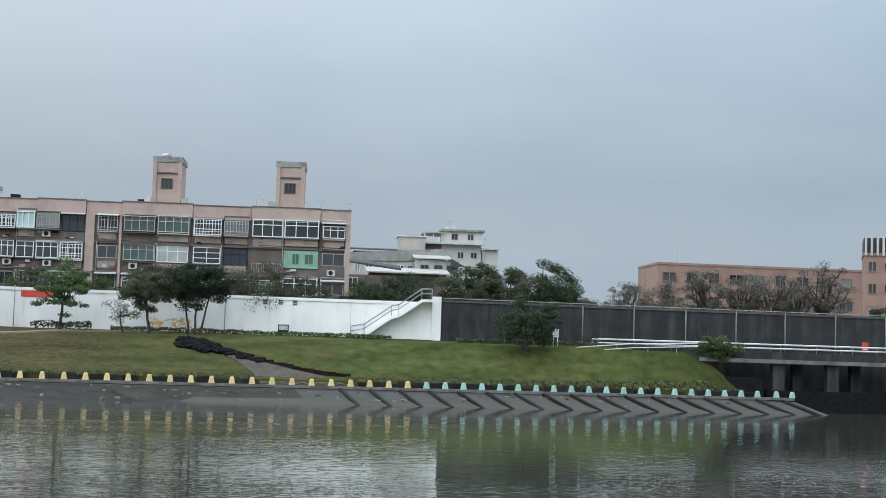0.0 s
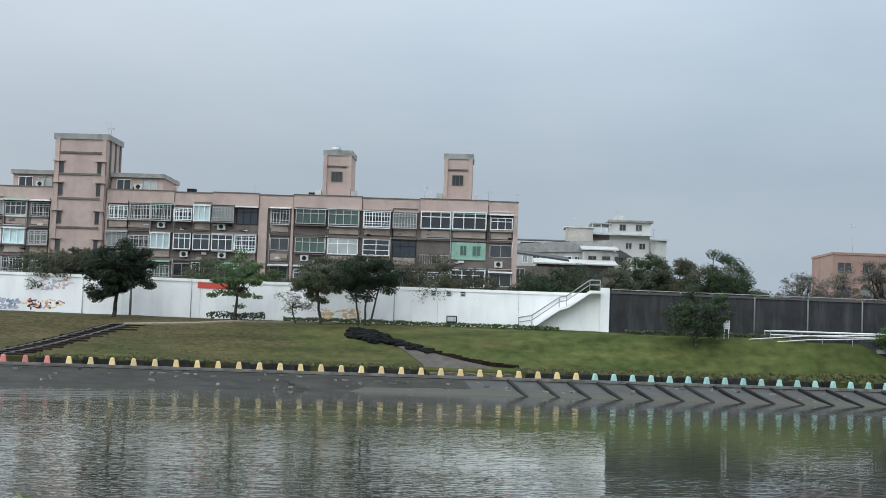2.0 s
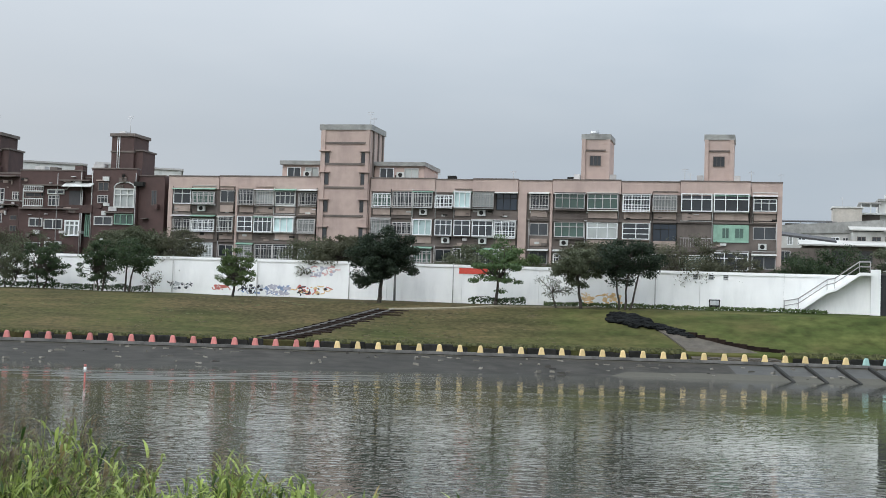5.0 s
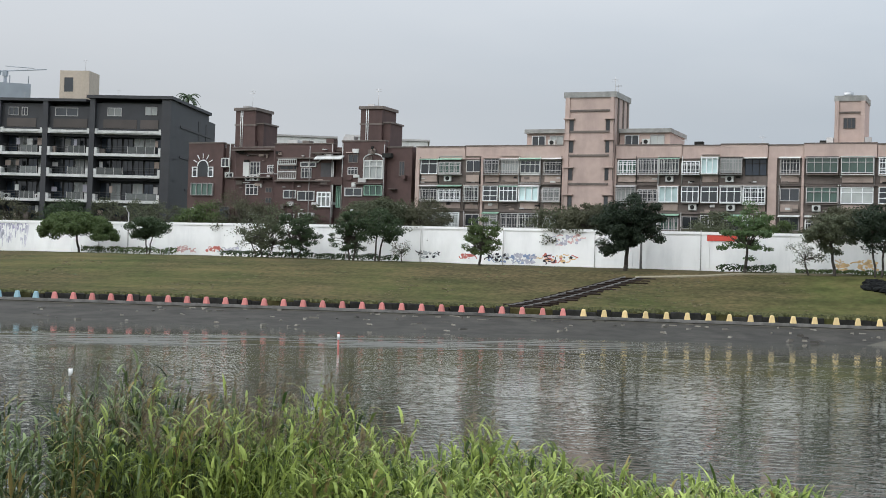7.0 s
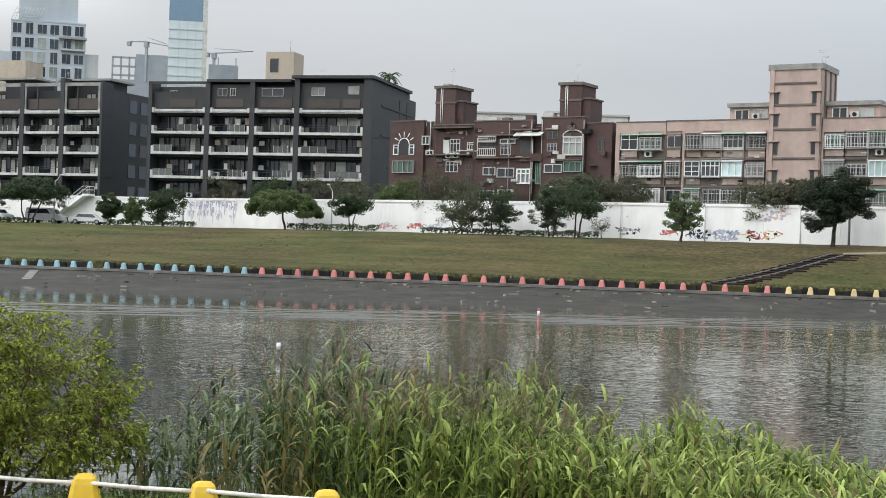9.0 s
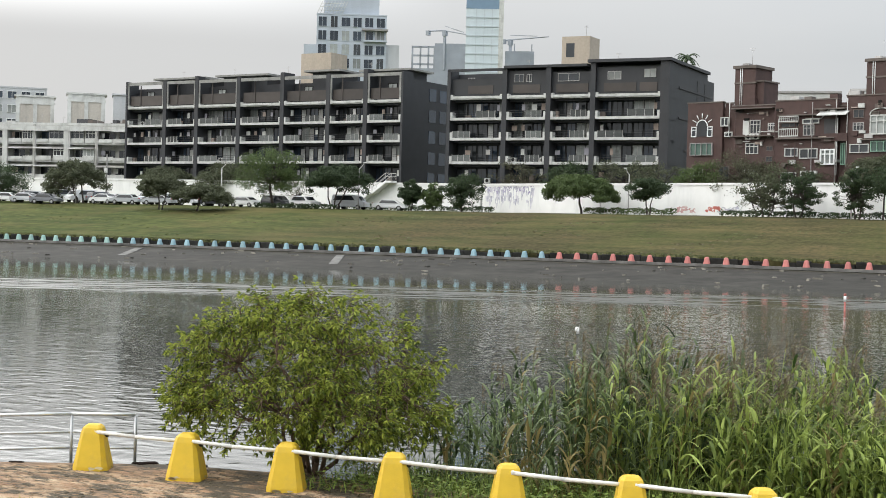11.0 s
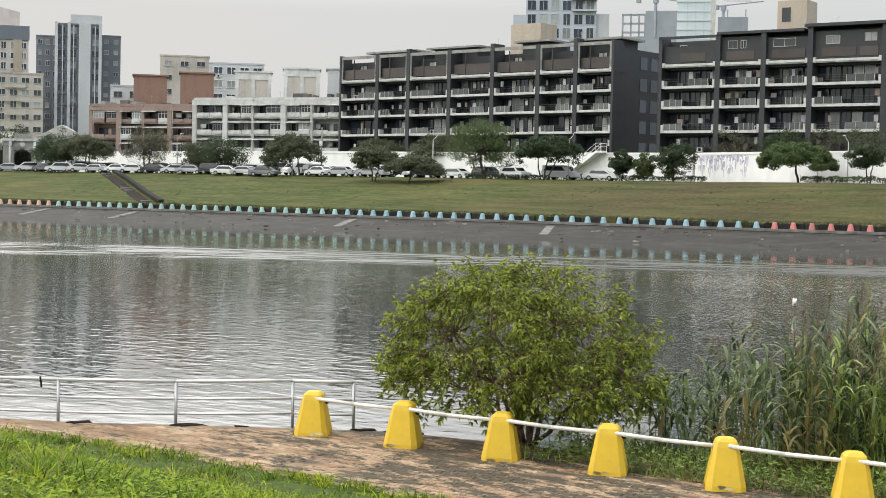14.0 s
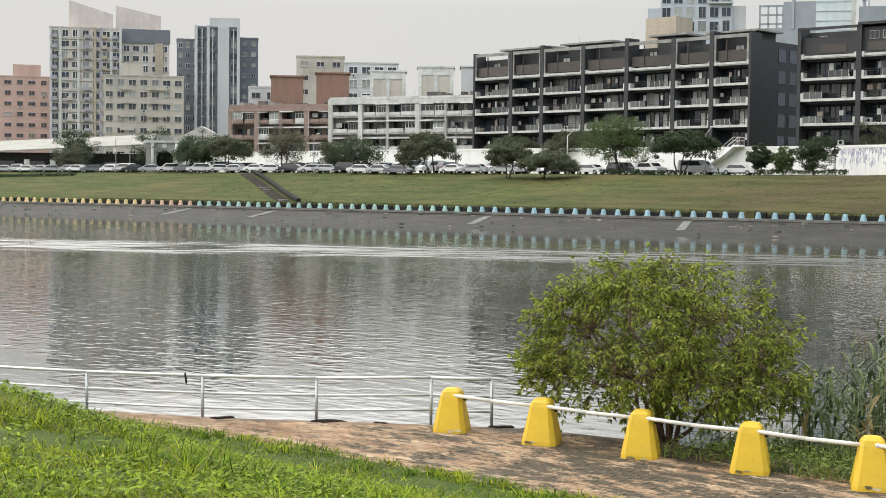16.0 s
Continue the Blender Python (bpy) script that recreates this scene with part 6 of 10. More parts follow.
def black_right():
    b = thing("apartment_building", "charcoal-clad apartment block with white balcony trays", "building", along((-99.2, 178.46), (-66.95, 180.17)))
    rnd = random.Random(15)
    L = 32.2
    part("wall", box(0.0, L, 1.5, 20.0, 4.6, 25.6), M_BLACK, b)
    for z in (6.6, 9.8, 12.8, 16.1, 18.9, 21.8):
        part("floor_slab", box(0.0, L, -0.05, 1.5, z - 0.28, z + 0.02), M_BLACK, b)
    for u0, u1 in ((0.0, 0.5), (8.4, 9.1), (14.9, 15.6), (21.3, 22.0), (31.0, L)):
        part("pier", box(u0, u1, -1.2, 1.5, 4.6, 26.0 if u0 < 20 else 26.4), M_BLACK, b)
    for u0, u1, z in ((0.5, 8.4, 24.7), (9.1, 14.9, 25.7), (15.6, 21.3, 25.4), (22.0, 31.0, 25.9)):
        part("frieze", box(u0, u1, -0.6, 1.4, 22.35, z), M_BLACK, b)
    for u0, u1 in ((3.0, 6.8), (9.8, 13.8), (16.2, 20.8), (23.0, 27.5), (28.0, 30.4)):
        part("smoked_screen", box(u0, u1, -0.68, -0.6, 22.6, 23.75), M_SCREEN_BROWN, b)
    bays = ((0.5, 8.4), (9.1, 14.9), (15.6, 21.3), (22.0, 31.0))
    for u0, u1 in bays:
        for z in (13.1, 16.4, 19.2):
            recess(b, u0, u1, z, z + 2.7, rnd)
            balcony(b, u0, u1, z, rnd)
        balcony(b, u0, u1, 22.1, rnd, canopy=True)
        recess(b, u0, u1, 10.2, 12.6, rnd)
        recess(b, u0, u1, 7.0, 9.6, rnd)
    for u0, u1, z in ((10.0, 11.4, 24.3), (11.8, 12.6, 24.3), (23.5, 25.4, 24.4), (28.6, 30.2, 24.6), (16.4, 19.5, 24.3), (2.0, 3.0, 24.2)):
        win(b, u0, u1, z - 0.2, z + 0.9, 1.5 if u0 < 5 else -0.6, M_GLASS_PALE if u0 > 20 else M_GLASS, M_GREYFRAME, 2, 1, 0.07, 0.08)
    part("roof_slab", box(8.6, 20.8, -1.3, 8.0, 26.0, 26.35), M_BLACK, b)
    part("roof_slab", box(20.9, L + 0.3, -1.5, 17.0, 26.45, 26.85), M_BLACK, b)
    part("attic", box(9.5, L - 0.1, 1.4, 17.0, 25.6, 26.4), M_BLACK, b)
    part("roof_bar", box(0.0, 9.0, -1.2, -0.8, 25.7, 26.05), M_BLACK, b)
    # side face: shallow panels and a corner canopy
    for y, z0, z1 in ((3.0, 23.2, 23.5), (3.0, 19.2, 19.45), (6.0, 15.0, 15.3)):
        part("side_band", box(L, L + 0.12, y, 18.0, z0, z1), M_ROOF_DARK, b)
    for y in (11.5, 15.2):
        part("side_window", box(L, L + 0.06, y, y + 0.9, 21.0, 25.0), M_ROOF_DARK, b)
    bm = bmesh.new()
    tip = bm.verts.new((L + 0.3, 18.5, 21.6))
    ring = [bm.verts.new((L + 0.3 + 2.0 * math.cos(2 * math.pi * i / 12), 18.5 + 2.0 * math.sin(2 * math.pi * i / 12), 20.9)) for i in range(12)]
    for i in range(12):
        bm.faces.new((tip, ring[i], ring[(i + 1) % 12]))
    bm.faces.new(ring[::-1])
    part("corner_canopy", bm, M_GREYFRAME, b)
    part("stair_box", box(13.0, 17.2, 9.0, 13.0, 25.6, 31.5), M_TAN, b, "tan rooftop stair box")
    win(b, 13.6, 15.0, 28.5, 30.6, 9.0, M_GLASS, M_TAN, 1, 1, 0.06, 0.04)
    antenna(b, 24.0, 2.0, 26.8, 1.3)
    antenna(b, 16.5, 9.4, 31.5, 1.6)
    antenna(b, 11.0, 2.0, 26.3, 1.2)
    # potted palm on the roof
    bm = bmesh.new()
    tube(bm, (0, 0, 0), (0.1, 0, 1.0), 0.13, 0.10, n=7)
    palm = part("roof_palm", bm, M_BARK, b, "small dark rooftop palm")
    palm.matrix_basis = Matrix.Translation((L - 0.9, 9.0, 26.83)) @ Matrix.Diagonal((1.25, 1.25, 1.25, 1))
    fv, ff = [], []
    for i in range(13):
        a = 2.4 * i
        up = (1.0, 0.55, 0.2)[i % 3]
        p = Vector((0.1, 0, 1.0))
        for k in range(8):
            q = p + Vector((0.17 * math.cos(a), 0.17 * math.sin(a), 0.17 * up - 0.045 * k))
            for s in (-1, 1):
                w = Vector((-math.sin(a) * s, math.cos(a) * s, -0.5)) * (0.34 - 0.03 * k)
                n = len(fv)
                fv.extend((tuple(p), tuple(q), tuple(q + w), tuple(p.lerp(q, 0.3) + w)))
                ff.append((n, n + 1, n + 2, n + 3))
            p = q
    me = bpy.data.meshes.new("fronds")
    me.from_pydata(fv, [], ff)
    me.materials.append(M_LEAF_DARK)
    part("fronds", me, None, palm)


def black_left():
    b = thing("apartment_building", "long charcoal apartment block with white-framed top storey", "building", along((-165.7, 187.2), (-110.0, 184.7)))
    rnd = random.Random(16)
    L = 55.76
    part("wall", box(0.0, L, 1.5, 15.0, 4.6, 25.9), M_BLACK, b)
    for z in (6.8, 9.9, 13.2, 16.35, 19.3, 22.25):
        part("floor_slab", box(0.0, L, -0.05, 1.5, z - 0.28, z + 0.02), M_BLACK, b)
    bays = ((0.3, 8.4), (9.0, 15.3), (15.9, 24.05), (24.7, 32.8), (33.5, 41.7), (42.3, 48.6), (49.3, 55.3))
    edges = [0.0] + [(a[1] + c[0]) / 2 for a, c in zip(bays, bays[1:])] + [L]
    for i, e in enumerate(edges):
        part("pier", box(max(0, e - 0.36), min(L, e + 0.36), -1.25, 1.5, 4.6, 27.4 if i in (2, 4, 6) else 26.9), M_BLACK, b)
    for i, (u0, u1) in enumerate(bays):
        for z in (13.5, 16.65, 19.6):
            recess(b, u0, u1, z, z + 2.75, rnd)
            balcony(b, u0, u1, z, rnd)
        balcony(b, u0, u1, 22.55, rnd, canopy=True)
        recess(b, u0, u1, 10.3, 12.9, rnd)
        recess(b, u0, u1, 7.0, 9.7, rnd)
        bm = bmesh.new()
        add_box(bm, u0, u1, -1.12, -0.95, 26.25, 26.75)
        if i in (0, 1, 2, 5, 6):
            add_box(bm, u0, u0 + 0.32, -1.12, -0.95, 22.95, 26.25)
        if i in (0, 1, 2, 6):
            add_box(bm, u1 - 0.32, u1, -1.12, -0.95, 22.95, 26.25)
        part("top_frame", bm, M_KERB, b, "pale concrete frame of the top storey")
        part("screen", box(u0 + 0.3, u1 - 0.3, -0.7, -0.65, 22.9, 24.5), M_SCREEN_BROWN, b)
        part("inner_frame", box(u0 + 0.32 * (u1 - u0), u0 + 0.32 * (u1 - u0) + 0.14, -0.8, -0.66, 22.9, 26.2), M_SCREEN_BROWN, b)
        if i % 2 == 0:
            win(b, u0 + 2.0, u0 + 3.6, 24.2, 25.4, 1.5, M_GLASS_PALE, M_STONE_DARK, 2, 1, 0.07, 0.08)
    for u0, u1, z in ((4.5, 16.0, 27.5), (18.0, 29.0, 27.6), (36.0, 43.0, 27.8), (46.5, 55.9, 27.5)):
        part("roof_slab", box(u0, u1, 0.5, 7.0, z - 0.3, z), M_KERB, b, "pale thin roof slab")
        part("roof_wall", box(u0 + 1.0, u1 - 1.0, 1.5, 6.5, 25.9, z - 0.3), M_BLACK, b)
    for y in (6.0, 9.0):
        for z in (7, 10.2, 13.4, 16.6, 19.8, 23.0):
            part("side_window", box(L, L + 0.06, y, y + 1.9, z, z + 1.9), M_GLASS_BLUE, b)
    part("stair_box", box(28.5, 34.5, 9.5, 14.0, 25.9, 31.7), M_TAN, b, "tan rooftop stair box")
    for u in (9.0, 20.0, 31.0, 47.0):
        antenna(b, u, 3.0, 27.4, 1.5)


def block(name, P, Q, depth, z0, z1, cols, rows, wall_m, glass, frame_m, label, w=0.62, h=0.55, band=None, seed=0, skip=0.0, plain=False):
    """A plain block of flats or offices with a window in each cell of its river front; the windows share one mesh."""
    b = thing(name, label, "building", along(P, Q))
    L = math.hypot(Q[0] - P[0], Q[1] - P[1])
    part("wall", box(0, L, 0, depth, z0, z1), wall_m, b)
    part("parapet", box(-0.1, L + 0.1, -0.1, depth + 0.1, z1, z1 + 0.35), wall_m, b)
    rnd = random.Random(seed)
    cw, ch = L / cols, (z1 - z0) / rows
    ww, hh = cw * w / 2, ch * h / 2
    f = 0.09
    kinds = []
    for g2, k in ((glass, 1.0), (M_GLASS_PALE, 0.94), (M_GLASS, 0.84), (M_GLASS_BLUE, 1.06)):
        bm = bmesh.new()
        a, c = ww * k, hh * (2.0 - k)
        lattice(bm, [-a, -a + f, -f / 2, f / 2, a - f, a], [-c, -c + f, c - f, c], -0.16, 0.02)
        pane = bmesh.new()
        add_box(pane, -a + f / 2, a - f / 2, -0.04, 0.01, -c + f / 2, c - f / 2)
        kinds.append((mesh_of("window", bm, frame_m), mesh_of("pane", pane, g2)))
    for r in range(rows):
        for c in range(cols):
            if rnd.random() < skip:
                continue
            k = kinds[min(3, int(rnd.random() ** 1.5 * 4))]
            ob = part("window", k[0], None, b)
            ob.location = (cw * (c + 0.5), 0, z0 + ch * (r + 0.5))
            part("pane", k[1], None, ob)
            if rnd.random() < 0.10 and not plain:
                ac_unit(b, cw * (c + 0.5) - 0.4, z0 + ch * (r + 0.5) - hh - 0.75, 0)
        if band:
            part("floor_band", box(-0.05, L + 0.05, -0.35, 0, z0 + ch * r - 0.14, z0 + ch * r + 0.14), band, b)
    return b

black_right()
black_left()

# ---- buildings beyond ----
def old_flats(P, Q, L, top, wall_m, front_m, label, seed, units, kinds, floors):
    """A row of old walk-up flats: long box balconies, half closed in, over dark recesses, between broad columns."""
    b = thing("apartment_building", label, "building", along(P, Q))
    rnd = random.Random(seed)
    part("wall", box(0, L, 0.9, 12.0, 4.5, top), wall_m, b)
    part("end_wall", box(-0.3, 0.15, -1.1, 0.9, 4.5, top + 0.4), wall_m, b)
    step_u = L / units
    for k in range(units):
        u = k * step_u
        w = 0.9 if k % 2 else 0.35
        part("column", box(u + 0.2, u + 0.2 + w, -1.25, 0.9, 4.5, top + rnd.uniform(0.1, 0.7)), front_m if k % 2 else wall_m, b)
        bm = bmesh.new()
        tube(bm, (u + 0.4 + w, -1.3, 6), (u + 0.4 + w, -1.3, top), 0.07, n=5)
        part("down_pipe", bm, M_GREYFRAME, b)
        for z in floors:
            split = u + 0.2 + w + (step_u - w - 0.2) * rnd.uniform(0.42, 0.6)
            for a, c in ((u + 0.25 + w, split), (split + 0.12, u + step_u + 0.1)):
                d = rnd.choice((0.85, 1.05, 1.25))
                hgt = rnd.uniform(0.85, 1.1)
                bm = bmesh.new()
                add_box(bm, a, c, -d, -d + 0.14, z - 1.0, z - 1.0 + hgt)
                add_box(bm, a, c, -d + 0.14, 0.9, z - 1.0, z - 0.85)
                add_box(bm, a + 0.25, c - 0.25, -d - 0.22, -d, z - 0.72, z - 0.45)
                part("balcony", bm, rnd.choice((front_m, front_m, front_m, M_DIRTYWHITE)), b)
                r = rnd.random()
                zz = z - 1.0 + hgt
                if r < 0.32:
                    win(b, a + 0.05, c - 0.05, zz, z + 1.45, -d + 0.1, rnd.choice((M_GLASS, M_GLASS_PALE, M_GLASS)), rnd.choice((M_WHITEFRAME, M_GREYFRAME)), rnd.choice((3, 4)), 2, 0.09, 0.05)
                else:
                    win(b, a + 0.2, c - 0.3, z - 0.2, z + 1.3, 0.9, rnd.choice((M_GLASS, M_GLASS_BLUE, M_GLASS)), rnd.choice((M_STONE_DARK, M_GREYFRAME)), 2, 1, 0.08, 0.06)
                    if r < 0.6:
                        part("washing", box(a + 0.4, a + rnd.uniform(0.9, 1.6), -0.3, -0.26, z + 0.3, z + 1.1), rnd.choice((M_DIRTYWHITE, M_BEIGE, M_LILAC)), b)
                    elif r < 0.75:
                        ac_unit(b, a + 0.4, z - 0.4, 0.5)
                if rnd.random() < 0.55:
                    bm = bmesh.new()
                    vs = add_box(bm, a - 0.1, c + 0.1, -d - 0.6, 0.0, z + 1.62, z + 1.70)
                    for v in vs:
                        v.co.z -= 0.35 * (-v.co.y - 0.3) / (d + 0.3)
                    part("awning", bm, rnd.choice((M_DIRTYWHITE, M_SHEETROOF, M_GREYFRAME)), b)
    part("eaves_slab", box(-0.2, L + 0.2, -1.35, 0.9, top - 0.6, top + 0.1), front_m, b)
    part("parapet", box(0, L, -1.0, 11.8, top + 0.1, top + 0.75), front_m, b)
    part("parapet_band", box(0, L, -1.06, -1.0, top + 0.22, top + 0.36), wall_m, b)
    for _ in range(units * 2):
        u = rnd.uniform(0.5, L - 2)
        part("roof_room", box(u, u + rnd.uniform(0.6, 3.0), rnd.uniform(1, 3), rnd.uniform(4, 7), top, top + rnd.uniform(0.9, 1.7)), rnd.choice((M_GREYFRAME, M_ROOF_DARK, M_GRIME, wall_m)), b)
    for _ in range(units):
        antenna(b, rnd.uniform(1, L - 1), 1.0, top + 0.7, rnd.uniform(1.0, 2.2))


old_flats((-199.0, 184.0), (-171.2, 193.0), 29.2, 19.7, M_OLDWHITE, M_DIRTYWHITE, "grey-white apartment row with long cluttered balconies", 3, 5, "WWVGMLGS", (8.3, 11.5, 14.6, 17.7))
old_flats((-228.0, 183.6), (-207.6, 191.6), 21.9, 19.2, M_BRICK_PALE, M_BRICK_PALE, "weathered brick-red apartment row with white windows", 5, 4, "WWGSSLMG", (7.9, 10.9, 14.0, 17.1))


def roof_house(P, Q, depth, z0, z1, m, label, cap=None, windows=2):
    b = thing("rooftop_house", label, "building", along(P, Q))
    L = math.hypot(Q[0] - P[0], Q[1] - P[1])
    part("wall", box(0, L, 0, depth, z0, z1), m, b)
    part("roof", box(-0.3, L + 0.3, -0.3, depth + 0.3, z1, z1 + 0.3), cap or m, b)
    if cap:
        part("cornice", box(-0.15, L + 0.15, -0.15, 0, z1 - 1.4, z1 - 1.0), cap, b)
        part("frieze", box(0.0, L, -0.08, 0, z1 - 1.0, z1), M_DIRTYWHITE, b)
        for k in range(windows + 1):
            u = (L - 0.7) * k / windows
            part("pilaster", box(u, u + 0.7, -0.22, 0, z0, z1 - 1.4), M_DIRTYWHITE, b)
    for i in range(windows):
        u = L * (i + 0.5) / windows
        win(b, u - L * 0.3 / windows, u + L * 0.3 / windows, z0 + (z1 - z0) * 0.25, z0 + (z1 - z0) * 0.7, 0, M_GLASS_PALE if cap else M_GLASS, M_GREYFRAME, 2, 1, 0.08, 0.08)


roof_house((-225.9, 191.9), (-221.6, 196.8), 6, 6, 26.1, M_BRICK_ORANGE, "orange brick rooftop storey behind the flats")
roof_house((-219.9, 198.8), (-215.4, 203.7), 6, 6, 26.9, M_BRICK_ORANGE, "orange brick rooftop storey behind the flats")
roof_house((-204.5, 199.0), (-199.6, 204.0), 6, 6, 26.6, M_CREAM, "cream rooftop house with pale cornice", M_DIRTYWHITE, 2)
roof_house((-194.4, 202.1), (-189.4, 206.8), 6, 6, 27.1, M_CREAM, "cream rooftop house with pale cornice", M_DIRTYWHITE, 2)
roof_house((-196.0, 216.3), (-192.0, 220.0), 6, 6, 28.2, M_PALE_TILE, "small grey rooftop room", None, 1)
block("apartment_building", (-248.1, 218.2), (-240.8, 226.2), 10, 5, 33.2, 3, 9, M_CREAM, M_GLASS, M_GREYFRAME, "pale concrete block with a raised stair head", 0.5, 0.4, seed=6)
block("apartment_building", (-257.0, 238.0), (-246.3, 249.2), 10, 5, 33.6, 5, 9, M_PALE_TILE, M_GLASS_BLUE, M_WHITEFRAME, "dark-roofed grey block behind the flats", 0.7, 0.55, seed=7)
block("apartment_building", (-238.0, 196.0), (-232.0, 203.0), 8, 5, 24.6, 3, 6, M_PALE_TILE, M_GLASS, M_GREYFRAME, "low grey block with sheet-metal roof rooms", 0.6, 0.4, seed=8)


def slate_tower():
    b = block("apartment_tower", (-302.1, 231.1), (-295.1, 240.0), 9, 4, 44.6, 4, 14, M_TOWER_DARK, M_GLASS_BLUE, M_TOWER_DARK, "slender slate-blue tower with pale pilasters", 0.7, 0.6, seed=21, plain=True)
    for u in (-0.2, 2.9, 5.7, 6.6, 10.6):
        part("pilaster", box(u, u + 0.75, -0.7, 0.2, 4, 45.2), M_PALE_TILE, b)
    part("pilaster", box(6.4, 8.6, -0.6, 0.2, 4, 45.0), M_PALE_TILE, b)
    part("crown", box(3.6, 11.4, 0, 8, 44.6, 47.2), M_PALE_TILE, b)
    for u in (1.6, 4.3, 9.6):
        part("window_strip", box(u, u + 0.22, -0.5, 0, 6, 44.4), M_PALE_TILE, b)
    for r in range(14):
        part("floor_line", box(-0.1, 6.0, -0.3, 0, 6.8 + 2.9 * r, 7.0 + 2.9 * r), M_TOWER_DARK, b)
    block("apartment_tower", (-302.9, 246.3), (-299.8, 250.1), 9, 4, 43.0, 2, 14, M_TOWER_DARK, M_GLASS_PALE, M_GREYFRAME, "slate-blue rear wing of the tower", 0.5, 0.4, seed=22, plain=True)
    block("apartment_tower", (-312.9, 233.3), (-309.5, 237.9), 9, 4, 42.3, 3, 14, M_TOWER_DARK, M_GLASS_BLUE, M_GREYFRAME, "slate-blue side wing of the tower", 0.6, 0.5, seed=23, plain=True)


slate_tower()


def cluster_towers():
    b = block("apartment_tower", (-365.2, 227.7), (-354.2, 244.5), 12, 4, 48.6, 7, 15, M_TOWER_PINK, M_GLASS, M_WHITEFRAME, "pale high-rise flats with tan and blue stripes", 0.72, 0.6, seed=24, band=M_TOWER_PINK)
    for u, m in ((0, M_PALE_TILE), (2.6, M_DIRTYWHITE), (7.6, M_DIRTYWHITE), (12.2, M_TAN), (14.0, M_LILAC), (16.8, M_DIRTYWHITE), (19.4, M_DIRTYWHITE)):
        part("pilaster", box(u, u + 0.7, -0.7, 0, 4, 49.0), m, b)
    rnd = random.Random(88)
    for u, m in ((1.0, M_LILAC), (5.4, M_TOWER_PINK), (10.2, M_LILAC), (15.0, M_TAN), (17.9, M_LILAC)):
        for r in range(15):
            if rnd.random() < 0.75:
                part("balcony_front", box(u - 0.6, u + 1.0, -1.0, -0.1, 4.2 + 2.97 * r, 5.2 + 2.97 * r), m, b)
    c = block("apartment_tower", (-358.3, 247.3), (-350.3, 258.5), 12, 4, 48.2, 5, 15, M_TOWER_PINK, M_GLASS_BLUE, M_WHITEFRAME, "pale high-rise flats with a blue glass crown", 0.62, 0.6, seed=25)
    part("crown", box(-0.2, 14.0, -0.4, 0.2, 45.4, 49.4), M_TOWER_DARK, c)
    part("pilaster", box(9.6, 12.0, -0.5, 0, 4, 45.4), M_TAN, c)
    for P, Q, za, zb in (((-370.8, 237.6), (-363.8, 248.1), 57.8, 54.0), ((-367.5, 251.6), (-359.9, 262.4), 57.3, 54.5)):
        s = thing("rooftop_screen", "white sail-shaped rooftop screen wall", "building", along(P, Q))
        L = math.hypot(Q[0] - P[0], Q[1] - P[1])
        bm = bmesh.new()
        vs = add_box(bm, 0, L, 0, 5, 4, 1)
        for v in vs:
            if v.co.z < 2:
                v.co.z = za if v.co.x < 1 else zb
        bmesh.ops.recalc_face_normals(bm, faces=bm.faces)
        part("screen", bm, M_TOWER_PINK, s)
    d = block("apartment_building", (-307.3, 206.8), (-295.9, 222.8), 12, 4, 30.9, 7, 9, M_CREAM, M_GLASS, M_DIRTYWHITE, "cream tiled apartment block with small balconies", 0.66, 0.5, seed=26)
    for r in range(1, 8):
        part("balcony_front", box(4.0, 7.5, -0.8, -0.6, 4 + 3.36 * r, 5 + 3.36 * r), M_CREAM, d)
        part("balcony_front", box(10.5, 15.5, -0.8, -0.6, 4 + 3.36 * r, 4.8 + 3.36 * r), M_CREAM, d)
    part("stair_head", box(4.5, 9.5, 1, 6, 31, 34.2), M_CREAM, d)
    e = block("apartment_building", (-392.7, 220.6), (-382.2, 238.3), 12, 4, 35.6, 6, 10, M_SALMON, M_GLASS, M_SALMON, "salmon-tiled apartment block with strip balconies", 0.6, 0.4, seed=27)
    part("stair_head", box(10.0, 18.0, 1, 8, 35.6, 39.4), M_SALMON, e)


cluster_towers()


def office_tower():
    b = block("office_tower", (-237.7, 346.8), (-220.8, 357.8), 16, 5, 64.6, 6, 15, M_OFFICE, M_GLASS_BLUE, M_OFFICE, "blue-grey office tower with square windows", 0.74, 0.72, seed=28, plain=True)
    part("wing", box(-3.6, 0, 1, 14, 5, 56), M_OFFICE, b)
    part("wing", box(20.1, 24.0, 1, 14, 5, 56.5), M_PALE_TILE, b)
    part("crown", box(2.0, 18.0, 2, 12, 64.6, 80), M_OFFICE, b)
    part("terrace", box(13.5, 20.4, -1.2, 0, 57.0, 57.5), M_OFFICE, b)
    part("terrace_roof", box(13.0, 20.6, -1.6, 0, 60.2, 60.7), M_GREYFRAME, b)
    for u in (14.0, 17.0, 20.0):
        part("terrace_post", box(u, u + 0.3, -1.2, -0.9, 57.5, 60.2), M_GREYFRAME, b)
    bm = bmesh.new()
    for u in range(0, 9):
        tube(bm, (u * 0.9, 0.5, 64.9), (u * 0.9 + 1.6, 0.5, 68.6), 0.09, n=4)
    for k in range(4):
        tube(bm, (0.4 * k, 0.5, 64.9 + k), (7.2 + 0.4 * k, 0.5, 64.9 + k), 0.09, n=4)
    tagged(part("roof_trellis", bm, M_DIRTYWHITE, b), kind="stuff")


office_tower()


